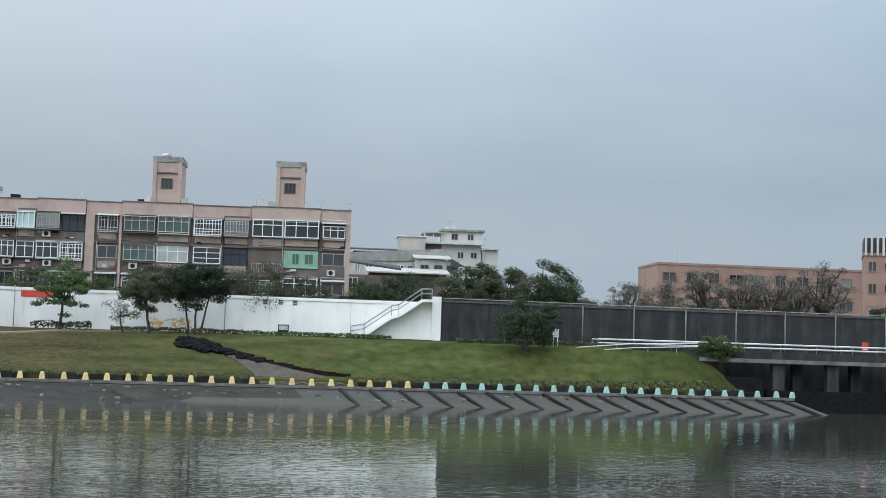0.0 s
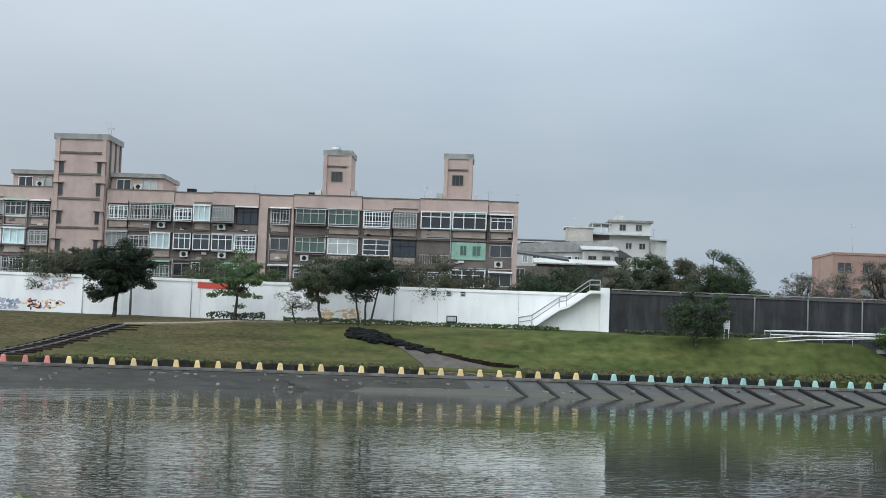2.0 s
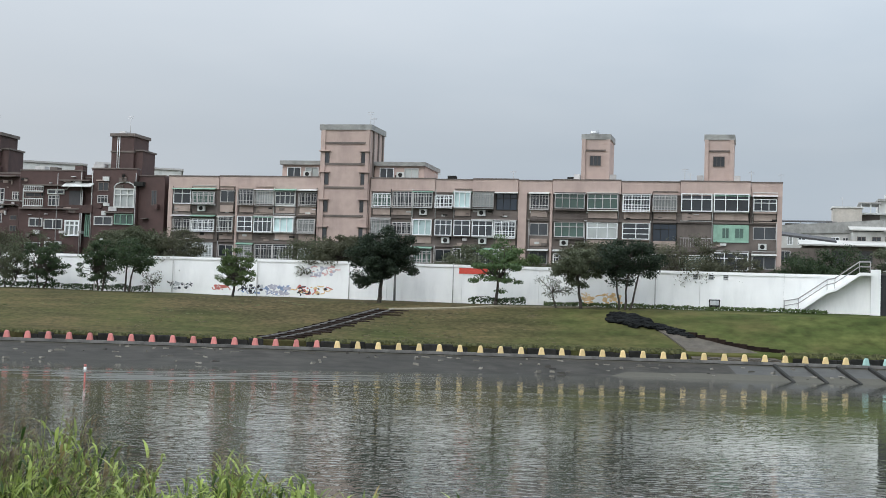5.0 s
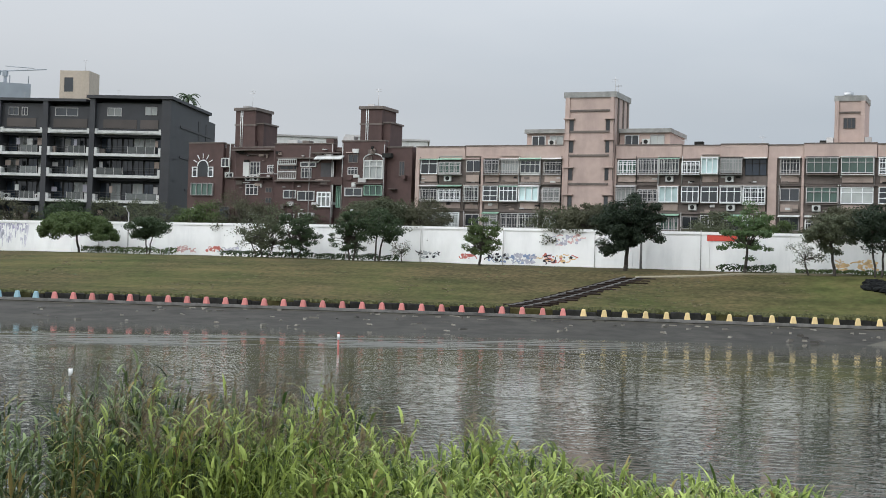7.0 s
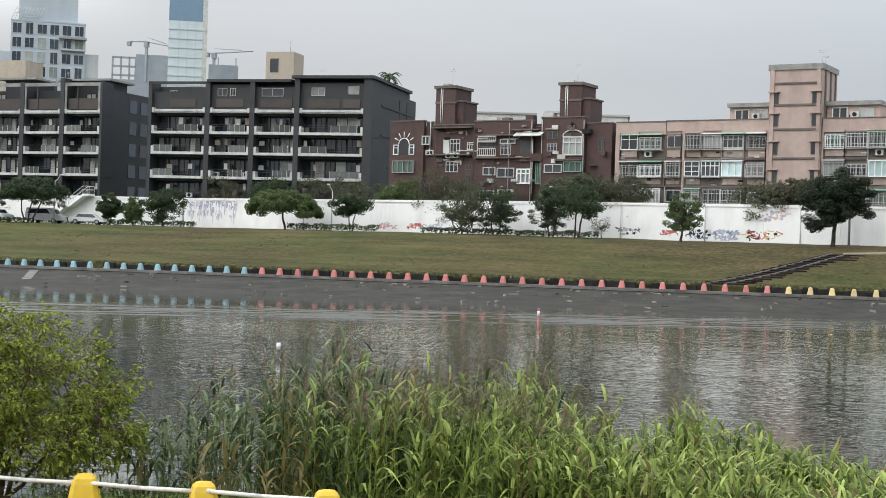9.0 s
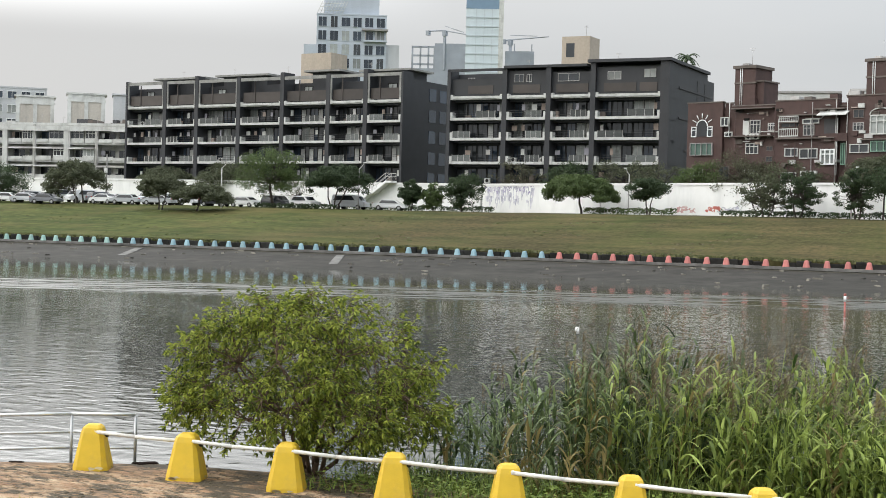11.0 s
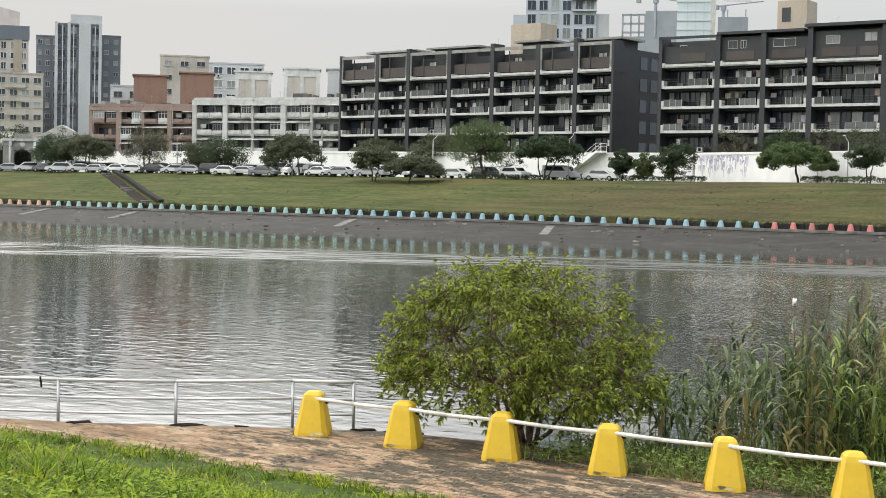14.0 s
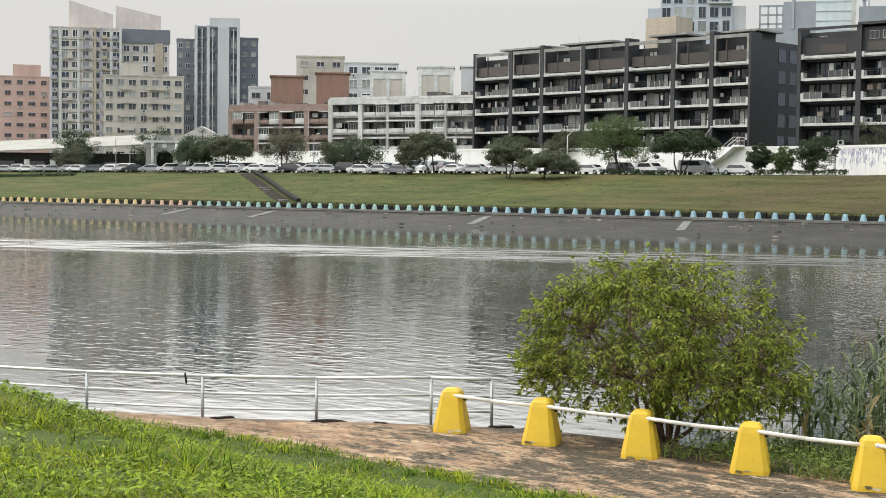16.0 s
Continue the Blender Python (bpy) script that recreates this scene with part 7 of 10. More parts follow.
def glass_tower():
    b = thing("glass_tower", "pale glass tower with a blue glass crown under construction", "building", along((-310.7, 571.3), (-296.1, 579.0)))
    L = 16.5
    part("wall", box(0, L, 0, 16, 5, 102.5), M_CURTAINWALL, b)
    part("crown", box(-0.05, L + 0.05, -0.1, 16.1, 102.5, 170), M_CURTAINBLUE, b)
    part("edge_fin", box(L - 1.8, L + 0.3, -0.4, 0, 5, 172), M_DIRTYWHITE, b)
    for k in range(1, 24):
        z = 102.5 - 4.1 * k
        part("spandrel", box(-0.1, L - 1.8, -0.28, 0, z, z + 0.5), M_CURTAINLINE, b)
    for u in (4.4, 8.0, 11.6):
        part("mullion", box(u, u + 0.22, -0.3, 0, 5, 102.5), M_CURTAINLINE, b)


glass_tower()


def unfinished(P, Q, z, label, frame_top):
    b = thing("unfinished_building", label, "building", along(P, Q))
    L = math.hypot(Q[0] - P[0], Q[1] - P[1])
    part("wall", box(0, L * (0.62 if frame_top else 1), 0, 14, 5, z - (12 if frame_top else 0)), M_HAZE_CONC, b)
    if frame_top:
        part("wall", box(L * 0.45, L, -1, 14, 5, z), M_HAZE_CONC, b)
        for k in range(3):
            part("beam", box(L * 0.1, L * 0.45, 0, 0.7, z - 10.5 + 4.2 * k, z - 9.6 + 4.2 * k), M_HAZE_CONC, b)
        for u in (0.1, 0.22, 0.34, 0.43):
            part("column", box(L * u, L * u + 0.8, 0, 0.8, z - 12, z - 1.2), M_HAZE_CONC, b)
    else:
        for u in (0.3, 0.9):
            part("column", box(L * u, L * u + 0.5, 0, 0.8, z, z + 3.5), M_HAZE_CONC, b)


unfinished((-361.0, 602.5), (-331.5, 616.0), 92.8, "grey raw concrete high-rise under construction", True)
unfinished((-317.6, 624.2), (-305.0, 630.3), 90.0, "grey concrete stump of a high-rise", False)


def crane(base, z0, z1, tip, back):
    c = thing("tower_crane", "pale hammerhead tower crane over a building site", "crane", Matrix.Translation((base[0], base[1], 0)), group="tower cranes")
    bm = bmesh.new()
    add_box(bm, -0.55, 0.55, -0.55, 0.55, z0, z1)
    part("mast", bm, M_HAZE_CONC, c)
    part("cab", box(-1.0, 1.0, -1.0, 1.0, z1 - 1.8, z1 + 0.8), M_HAZE_CONC, c)
    bm = bmesh.new()
    tube(bm, (0, 0, z1 + 0.8), (tip[0], tip[1], z1 + tip[2]), 0.4, 0.25, n=4)
    tube(bm, (0, 0, z1 + 3), (tip[0] * 0.7, tip[1] * 0.7, z1 + tip[2] * 0.7 + 1), 0.2, n=4)
    part("jib", bm, M_HAZE_CONC, c)
    bm = bmesh.new()
    tube(bm, (0, 0, z1 + 0.8), (back[0], back[1], z1 + back[2]), 0.45, 0.4, n=4)
    add_box(bm, back[0] - 0.9, back[0] + 0.9, back[1] - 0.9, back[1] + 0.9, z1 - 1.2, z1 + 1.0)
    part("counter_jib", bm, M_HAZE_CONC, c)


crane((-343.0, 609.5), 80, 98.2, (14.8, 0.5, -2.2), (-9.0, -0.5, 0.9))
crane((-316.8, 628.0), 80, 95.0, (20.0, 1.0, 1.6), (-3.0, -1.0, 0.4))


def hillside():
    """Pale stepped houses and shed roofs stacked behind the trees at the inlet."""
    h = thing("hill_house", "rambling white hillside house with stepped flat roofs", "building", along((46.0, 208.0), (70.0, 203.0)))
    rnd = random.Random(4)

    def shed(u0, u1, y0, y1, z, fall, m, name="sheet_roof"):
        """A thin roof that falls towards the river."""
        bm = bmesh.new()
        for v in add_box(bm, u0, u1, y0, y1, z, z + 0.16):
            v.co.z += fall * (v.co.y - y0)
        part(name, bm, m, h)
    # long lower wing with a corridor of windows
    part("lower_wing", box(1.0, 16.5, 0.0, 9.0, 5.0, 18.9), M_OLDWHITE, h)
    bm = bmesh.new()
    for v in add_box(bm, 1.0, 16.5, -0.25, 0.05, 18.0, 19.2):
        v.co.z += 0.07 * (v.co.x - 1.0) if v.co.z > 18.5 else 0.03 * (v.co.x - 1.0)
    part("wing_parapet", bm, M_KERB, h, "grey stained parapet band")
    u = 3.2
    while u < 13.5:
        w = rnd.choice((0.8, 1.1, 1.5))
        win(h, u, u + w, 16.5, 17.7, 0.0, rnd.choice((M_GLASS, M_GLASS_PALE, M_GLASS)), rnd.choice((M_WHITEFRAME, M_GREYFRAME, M_GRIME)), 2, 1, 0.09, 0.1)
        u += w + rnd.uniform(0.25, 0.9)
    shed(2.2, 10.2, 0.6, 6.0, 19.8, 0.10, M_ROOF_DARK)
    for u in (2.4, 5.0, 7.6, 10.0):
        part("roof_post", box(u, u + 0.14, 0.8, 0.94, 18.9, 19.9), M_GREYFRAME, h)
    part("roof_store", box(3.0, 8.0, 3.0, 6.0, 18.9, 19.8), M_GRIME, h)
    # beige stair head and the white upper storeys
    part("stair_head", box(9.6, 13.6, 1.0, 5.0, 18.9, 22.0), M_CREAM, h, "beige rooftop stair head")
    part("stair_cap", box(9.4, 13.8, 0.8, 5.2, 22.0, 22.2), M_DIRTYWHITE, h)
    part("upper_storey", box(13.6, 22.2, 3.0, 10.0, 5.0, 21.4), M_STUCCO_WHITE, h)
    part("top_storey", box(16.2, 22.2, 2.6, 9.0, 21.4, 23.2), M_STUCCO_WHITE, h)
    part("top_roof", box(15.9, 22.6, 2.2, 9.4, 23.2, 23.5), M_KERB, h)
    # thin panel in a dull tone that paints the loggia's shade
    part("loggia", box(13.7, 16.2, 2.9, 3.0, 19.4, 21.3), M_GRIME, h, "open loggia as a dull panel with painted shade")
    shed(13.2, 16.4, 2.0, 6.0, 22.8, -0.05, M_GREYFRAME)
    for u in (13.5, 14.8, 16.0):
        part("loggia_post", box(u, u + 0.16, 2.2, 2.4, 21.4, 22.8), M_DIRTYWHITE, h)
    part("loggia_floor", box(13.4, 22.4, 1.8, 3.0, 21.2, 21.45), M_DIRTYWHITE, h)
    for u, z in ((17.6, 21.9), (20.0, 21.9), (18.6, 19.2), (20.6, 19.2), (20.4, 16.6)):
        win(h, u, u + 1.0, z, z + 1.0, 2.6 if z > 21 else 3.0, M_GLASS, M_GREYFRAME, 2, 1, 0.08, 0.1)
    part("roof_tank_box", box(17.0, 18.4, 4.0, 5.4, 23.5, 24.3), M_DIRTYWHITE, h)
    # lean-to in front, with a gable end
    part("lean_to", box(12.0, 18.2, -4.0, 0.0, 5.0, 18.3), M_OLDWHITE, h)
    shed(11.6, 17.0, -4.8, 0.0, 18.4, 0.16, M_SHEETROOF)
    bm = bmesh.new()
    a = [bm.verts.new(q) for q in ((17.0, -4.8, 18.6), (19.0, -4.8, 17.5), (17.0, -4.8, 17.3))]
    c = [bm.verts.new((v.co.x, 0.0, v.co.z + 0.5)) for v in a]
    bm.faces.new(a)
    bm.faces.new(c[::-1])
    for k in range(3):
        bm.faces.new((a[k], c[k], c[(k + 1) % 3], a[(k + 1) % 3]))
    bmesh.ops.recalc_face_normals(bm, faces=bm.faces)
    part("gable", bm, M_ROOF_DARK, h)
    for u in (12.6, 14.6, 16.4):
        win(h, u, u + 1.2, 16.4, 17.6, -4.0, M_GLASS, M_GRIME, 2, 1, 0.08, 0.08)
    part("low_store", box(5.0, 16.0, -9.0, -4.0, 5.0, 15.9), M_GRIME, h)
    shed(4.6, 16.4, -10.0, -4.0, 15.9, 0.16, M_SHEETROOF)
    for u in (6.0, 9.0, 12.5):
        part("store_opening", box(u, u + 1.8, -9.04, -8.98, 13.6, 15.3), M_ROOF_DARK, h)
    part("right_annex", box(22.3, 24.6, 2.0, 7.0, 5.0, 20.6), M_OLDWHITE, h)
    shed(22.2, 24.9, 1.4, 7.0, 20.6, 0.08, M_GREYFRAME)
    for u in (11.0, 17.4, 22.8):
        antenna(h, u, 3.5, 22.2 if u < 14 else 23.5 if u < 20 else 21.0, 1.6)
    d = thing("shed", "dark pitched-roof shed beside the flats", "shed", along((42.0, 190.0), (50.5, 188.2)))
    part("wall", box(0, 8.6, 0, 6, 5, 15.0), M_GRIME, d)
    bm = bmesh.new()
    for v in add_box(bm, -0.4, 9.2, -0.8, 6, 15.9, 16.15):
        v.co.z += 0.12 * v.co.y + (1.1 if v.co.x < 4 else 0.0) - 0.1
    part("roof", bm, M_ROOF_DARK, d)
    win(d, 2.0, 3.4, 13.2, 14.6, 0, M_GLASS, M_GREYFRAME, 2, 1)
    e = block("school_building", (95.0, 201.0), (133.0, 194.2), 12, 5, 19.5, 11, 4, M_BRICKPINK, M_GLASS, M_BRICKPINK, "long orange-pink building half hidden by trees", 0.6, 0.4, seed=44)
    antenna(e, 3.5, 2.0, 19.8, 5.0)
    f = block("school_tower", (109.4, 168.0), (115.0, 164.6), 8, 5, 19.6, 3, 5, M_BRICKPINK, M_GLASS, M_BRICKPINK, "orange-pink tower with a ribbed crown", 0.6, 0.4, seed=45)
    for i in range(9):
        part("fin", box(0.1 + i * 0.75, 0.4 + i * 0.75, -0.3, 0.2, 19.6, 22.2), M_GREYFRAME, f)
    part("crown", box(0, 6.5, 0.2, 7, 19.6, 22.0), M_ROOF_DARK, f)


hillside()
for P, Q, z in (((-66.0, 222.8), (-56.5, 225.5), 26.3), ((-55.5, 228.9), (-50.0, 230.5), 27.0), ((-48.0, 227.4), (-42.0, 228.6), 26.3)):
    r = roof_house(P, Q, 9, 5, z, M_PALE_TILE, "pale grey rooftop rooms behind the red block", M_GREYFRAME, 4)


def gate_house():
    g = thing("gate_house", "small white-grey gatehouse with an arched doorway", "building", along((-225.4, 161.0), (-222.1, 164.5)) @ Matrix.Translation((0, 0, -1.55)) @ Matrix.Diagonal((1.45, 1, 1.25, 1)))
    z0 = 6.2
    bm = bmesh.new()
    n = 10
    arch = [(2.4 + 1.1 * math.cos(math.pi * i / n), z0 + 2.2 + 1.1 * math.sin(math.pi * i / n)) for i in range(n + 1)]
    ring = [(4.8, z0 - 0.5), (4.8, z0 + 4.5), (0, z0 + 4.5), (0, z0 - 0.5), (1.3, z0 - 0.5)] + arch[::-1] + [(3.5, z0 - 0.5)]
    fr = [bm.verts.new((u, 0, z)) for u, z in ring]
    bk = [bm.verts.new((u, 2.6, z)) for u, z in ring]
    bm.faces.new(fr)
    bm.faces.new(bk[::-1])
    for i in range(len(ring)):
        k = (i + 1) % len(ring)
        bm.faces.new((fr[i], bk[i], bk[k], fr[k]))
    bmesh.ops.recalc_face_normals(bm, faces=bm.faces)
    part("wall", bm, M_KERB, g, "grey arched wall")
    part("cornice", box(-0.2, 5.0, -0.25, 2.8, z0 + 4.5, z0 + 4.85), M_DIRTYWHITE, g)
    part("step_gable", box(1.4, 3.4, -0.1, 2.6, z0 + 4.85, z0 + 5.6), M_KERB, g)
    part("doorway", box(1.3, 3.5, 1.9, 2.0, z0 - 0.5, z0 + 3.0), M_STONE_DARK, g)
    for u in (0.9, 3.9):
        bm = bmesh.new()
        tube(bm, (u, -0.2, z0 - 0.3), (u, -0.2, z0 + 4.4), 0.17, n=8)
        part("column", bm, M_DIRTYWHITE, g)
    bm = bmesh.new()
    tube(bm, (2.4, -0.1, z0 + 4.0), (2.4, 0.02, z0 + 4.0), 0.32, n=14)
    part("medallion", bm, M_DIRTYWHITE, g)
    h = thing("small_house", "small white gabled house behind the gate", "house", along((-240.0, 180.0), (-234.0, 186.0)) @ Matrix.Translation((0, 0, 3.0)))
    part("wall", box(0, 8.4, 0, 6, 1, 10.6), M_DIRTYWHITE, h)
    bm = bmesh.new()
    a = [bm.verts.new(p) for p in ((-0.4, -0.3, 10.6), (8.8, -0.3, 10.6), (4.2, -0.3, 13.0))]
    c = [bm.verts.new((v.co.x, 6.3, v.co.z)) for v in a]
    bm.faces.new(a)
    bm.faces.new(c[::-1])
    for i in range(3):
        bm.faces.new((a[i], c[i], c[(i + 1) % 3], a[(i + 1) % 3]))
    bmesh.ops.recalc_face_normals(bm, faces=bm.faces)
    part("gable_roof", bm, M_SHEETROOF, h)
    win(h, 3.4, 5.0, 8.4, 9.8, 0, M_GLASS, M_GREYFRAME, 2, 1)
    w = thing("warehouse", "long low warehouse with a pale sheet roof", "warehouse", along((-268.0, 152.0), (-245.0, 176.0)))
    part("wall", box(0, 33, 0, 10, 4, 10.2), M_STONE_DARK, w)
    bm = bmesh.new()
    vs = add_box(bm, -0.5, 33.5, -0.8, 10, 10.2, 10.5)
    for v in vs:
        v.co.z += 0.22 * v.co.y + (0.0 if v.co.x < 17 else 1.9)
    part("roof", bm, M_SHED, w)
    for u in (3, 9, 15, 24):
        part("opening", box(u, u + 3.0, -0.05, 0.02, 5, 8.5), M_ROOF_DARK, w)
    for u in (8.0, 13.2):
        part("board", box(u, u + 1.1, -0.25, -0.1, 7.2, 8.8), M_DIRTYWHITE, w)


gate_house()

# ---- trees and shrubs ----
def add_leaf(bm, c, d, n, length, width):
    """A small pointed leaf: two triangles folded a little along the middle."""
    side = d.cross(n).normalized() * width * 0.5
    a, b = bm.verts.new(c - d * length * 0.5), bm.verts.new(c + d * length * 0.5)
    l = bm.verts.new(c + side + n * width * 0.12)
    r = bm.verts.new(c - side + n * width * 0.12)
    bm.faces.new((a, r, b, l))


def rand_dir(rnd):
    z = rnd.uniform(-1, 1)
    a = rnd.uniform(0, 2 * math.pi)
    k = math.sqrt(1 - z * z)
    return Vector((k * math.cos(a), k * math.sin(a), z))


def limb(bm, a, b, r0, r1, rnd, bend=0.12, n=4, sides=5):
    pts = [a.lerp(b, i / n) for i in range(n + 1)]
    L = (b - a).length
    for p in pts[1:-1]:
        p += rand_dir(rnd) * L * bend * 0.5
    for i in range(n):
        tube(bm, pts[i], pts[i + 1], r0 + (r1 - r0) * i / n, r0 + (r1 - r0) * (i + 1) / n, n=sides)


def leaf_cloud(spots, sizes, count, size, flat, seed, material):
    """One mesh of many small pointed leaves, gathered in rounded clumps at the given spots."""
    rng = np.random.default_rng(seed)
    P = np.repeat(np.array([tuple(p) for p in spots]), count, axis=0)
    R = np.repeat(np.array(sizes), count)[:, None]
    m = len(P)

    def unit():
        v = rng.normal(size=(m, 3))
        return v / np.linalg.norm(v, axis=1)[:, None]
    out = unit()
    C = P + out * R * rng.random((m, 1)) ** 0.45 * np.array([1.0, 1.0, flat])
    N = unit() + 0.7 * out + np.array([0, 0, 0.7])
    N /= np.linalg.norm(N, axis=1)[:, None]
    D = np.cross(N, unit())
    D /= np.linalg.norm(D, axis=1)[:, None] + 1e-9
    S = np.cross(D, N)
    ln = size * rng.uniform(0.35, 0.75, (m, 1))
    wd = size * rng.uniform(0.28, 0.5, (m, 1))
    V = np.stack((C - D * ln, C - S * wd + N * wd * 0.25, C + D * ln, C + S * wd + N * wd * 0.25), axis=1).reshape(-1, 3)
    me = bpy.data.meshes.new("crown")
    me.vertices.add(4 * m)
    me.vertices.foreach_set("co", V.ravel())
    me.loops.add(4 * m)
    me.loops.foreach_set("vertex_index", np.arange(4 * m))
    me.polygons.add(m)
    me.polygons.foreach_set("loop_start", np.arange(0, 4 * m, 4))
    me.materials.append(material)
    me.update(calc_edges=True)
    return me


STYLES = {
    # trunk share of the height, crown bottom share, flatness, clumps, leaves per clump, leaf size, spread of a clump
    "round": (0.30, 0.20, 1.0, 74, 62, 0.30, 0.14),
    "umbrella": (0.40, 0.30, 0.5, 170, 46, 0.34, 0.085),
    "tiered": (0.30, 0.25, 0.8, 60, 50, 0.32, 0.12),
    "loose": (0.22, 0.12, 1.0, 70, 36, 0.30, 0.11),
    "tall": (0.46, 0.40, 1.0, 64, 58, 0.30, 0.14),
    "bare": (0.35, 0.30, 1.0, 22, 9, 0.22, 0.15),
}


def tree(x, y, h, w, style, leaf, label, seed, z=None, stems=1, lean=0.0, category="tree", group="", density=1.0):
    if group == "trees along the flood wall":
        x, y, h, w = x * 0.978, y * 0.978, h * 0.985, w * 0.985
    rnd = random.Random(seed)
    trunk, bottom, flat, clumps, leaves, size, spread = STYLES[style]
    z = far_z(x, y) - 0.1 if z is None else z
    t = thing("tree" if category == "tree" else category, label, category, Matrix.Translation((x, y, z)), group=group)
    wood = bmesh.new()
    tops = []
    for s in range(stems):
        off = Vector(((s - (stems - 1) / 2) * 0.12 * w + rnd.uniform(-0.1, 0.1), rnd.uniform(-0.2, 0.2), 0))
        top = Vector((lean + off.x * 1.6, off.y, h * (trunk + 0.12)))
        limb(wood, Vector((off.x * 0.6, off.y, -0.15)), top, 0.030 * h / math.sqrt(stems), 0.016 * h / math.sqrt(stems), rnd, 0.08, 4, 7)
        tops.append(top)
    centre = Vector((lean, 0, h * (bottom + 1) / 2))
    rx, rz = w / 2, h * (1 - bottom) / 2
    spots, sizes = [], []
    for i in range(clumps):
        d = rand_dir(rnd)
        k = rnd.random() ** 0.38
        if style == "umbrella":
            k = 1.0
            a = rnd.uniform(0, 6.283)
            d = Vector((math.cos(a), math.sin(a), 0)) * rnd.random() ** 0.5
        if style == "tiered":
            d.z = round(d.z * 1.6) / 1.6 + rnd.uniform(-0.08, 0.08)
        wob = 1 + 0.22 * noise.noise(d * 1.6 + Vector((seed, 0, 0)))
        p = centre + Vector((d.x * rx * k * wob, d.y * rx * k * wob * 0.9, d.z * rz * k * wob))
        if style == "umbrella":
            q2 = min(1.0, ((p.x - lean) ** 2 + p.y ** 2) / (rx * rx))
            p.z = h * (0.36 + 0.54 * math.sqrt(1 - q2) * rnd.random() ** 0.4)
        if style == "tiered":
            p.x = lean + (p.x - lean) * (1.15 - 0.55 * (p.z / h))
        p.z = max(p.z, h * bottom)
        spots.append(p)
    for i, p in enumerate(spots):
        if i % 2 == 0 or style in ("bare", "loose"):
            limb(wood, rnd.choice(tops), p, 0.010 * h, 0.004 * h, rnd, 0.22, 3, 4)
        r = spread * w * rnd.uniform(0.7, 1.25)
        r = max(r, 0.45)
        sizes.append(r)
    part("trunk", wood, M_BARK, t)
    part("crown", leaf_cloud(spots, sizes, int(leaves * density * 2.3), size * 0.58, 0.40 if style == "tiered" else 0.62, seed, leaf), None, t)
    return t


def far_trees():
    g = "trees along the flood wall"
    T = tree
    T(-72.2, 163.8, 5.4, 8.8, "umbrella", M_LEAF_MID, "broad umbrella-shaped green tree before the white wall", 1, lean=-0.4, group=g, density=2.2)
    T(-62.6, 161.2, 4.5, 5.0, "tall", M_LEAF_DARK, "small dark round-headed tree before the white wall", 2, stems=2, group=g)
    T(-47.5, 157.4, 5.0, 6.5, "loose", M_LEAF_DULL, "loose olive-green shrubby tree before the white wall", 3, stems=3, group=g)
    T(-43.4, 156.8, 5.1, 5.2, "loose", M_LEAF_DARK, "loose dark-green shrubby tree before the white wall", 4, stems=2, group=g)
    T(-36.6, 154.4, 5.5, 4.6, "loose", M_LEAF_DARK, "thin dark tree beside the street lamp", 5, stems=2, group=g)
    T(-33.6, 153.8, 5.5, 5.4, "tall", M_LEAF_DARK, "dark tree with forked slender trunks", 6, stems=2, lean=0.4, group=g, density=0.8)
    T(-30.6, 153.2, 2.3, 2.7, "bare", M_LEAF_BROWN, "small nearly bare sapling before the wall", 7, group=g)
    T(-21.7, 149.7, 5.2, 3.9, "loose", M_LEAF_MID, "slender light-green tree with a bent trunk", 8, lean=0.3, group=g)
    T(-6.4, 145.5, 7.9, 6.6, "round", M_LEAF_DEEP, "large dense dark-green tree before the wall", 9, lean=0.3, group=g, density=2.8)
    T(5.2, 143.4, 6.3, 6.2, "tiered", M_LEAF_FRESH, "fresh green tree with tiered branches", 10, lean=0.2, group=g, density=0.9)
    T(11.2, 141.8, 3.3, 4.0, "bare", M_LEAF_DULL, "small sparse grey-green tree", 11, lean=-0.4, group=g, density=2.0)
    T(13.5, 141.2, 5.8, 5.0, "tall", M_LEAF_DULL, "olive-brown tree with thin trunk", 12, lean=-0.4, group=g, density=0.9)
    T(17.5, 139.6, 7.0, 6.4, "tall", M_LEAF_DEEP, "dark green tree with two slender trunks", 13, stems=3, lean=0.4, group=g, density=1.6)
    T(-127.6, 150.4, 5.3, 7.0, "umbrella", M_LEAF_DULL, "olive flat-topped tree on the turf crest", 14, stems=2, lean=0.4, group=g, density=0.8)
    T(-121.3, 150.2, 3.9, 7.8, "umbrella", M_LEAF_DULL, "low flat-topped olive tree on the turf crest", 15, lean=0.9, group=g, density=0.9)
    T(-115.8, 160.0, 8.4, 9.6, "round", M_LEAF_MID, "big light-green bushy tree by the car park", 16, lean=-0.8, group=g, density=1.2)
    T(-113.0, 161.5, 3.9, 5.0, "bare", M_LEAF_BROWN, "bare branching tree before the white wall", 17, stems=2, group=g)
    T(-107.2, 161.5, 6.7, 8.8, "umbrella", M_LEAF_DARK, "dark flat-crowned tree with several trunks", 18, stems=3, lean=0.8, group=g, density=1.15)
    T(-98.6, 167.2, 4.1, 3.4, "round", M_LEAF_DARK, "small dark tree before the white wall", 19, group=g)
    T(-95.6, 167.6, 3.8, 3.2, "loose", M_LEAF_MID, "small light-green tree before the white wall", 20, group=g)
    T(-90.7, 167.0, 5.2, 5.9, "round", M_LEAF_DARK, "dark spreading tree before the white wall", 21, group=g)
    T(-206.0, 157.0, 5.8, 8.0, "round", M_LEAF_DARK, "dark broad tree at the car park", 22, group=g)
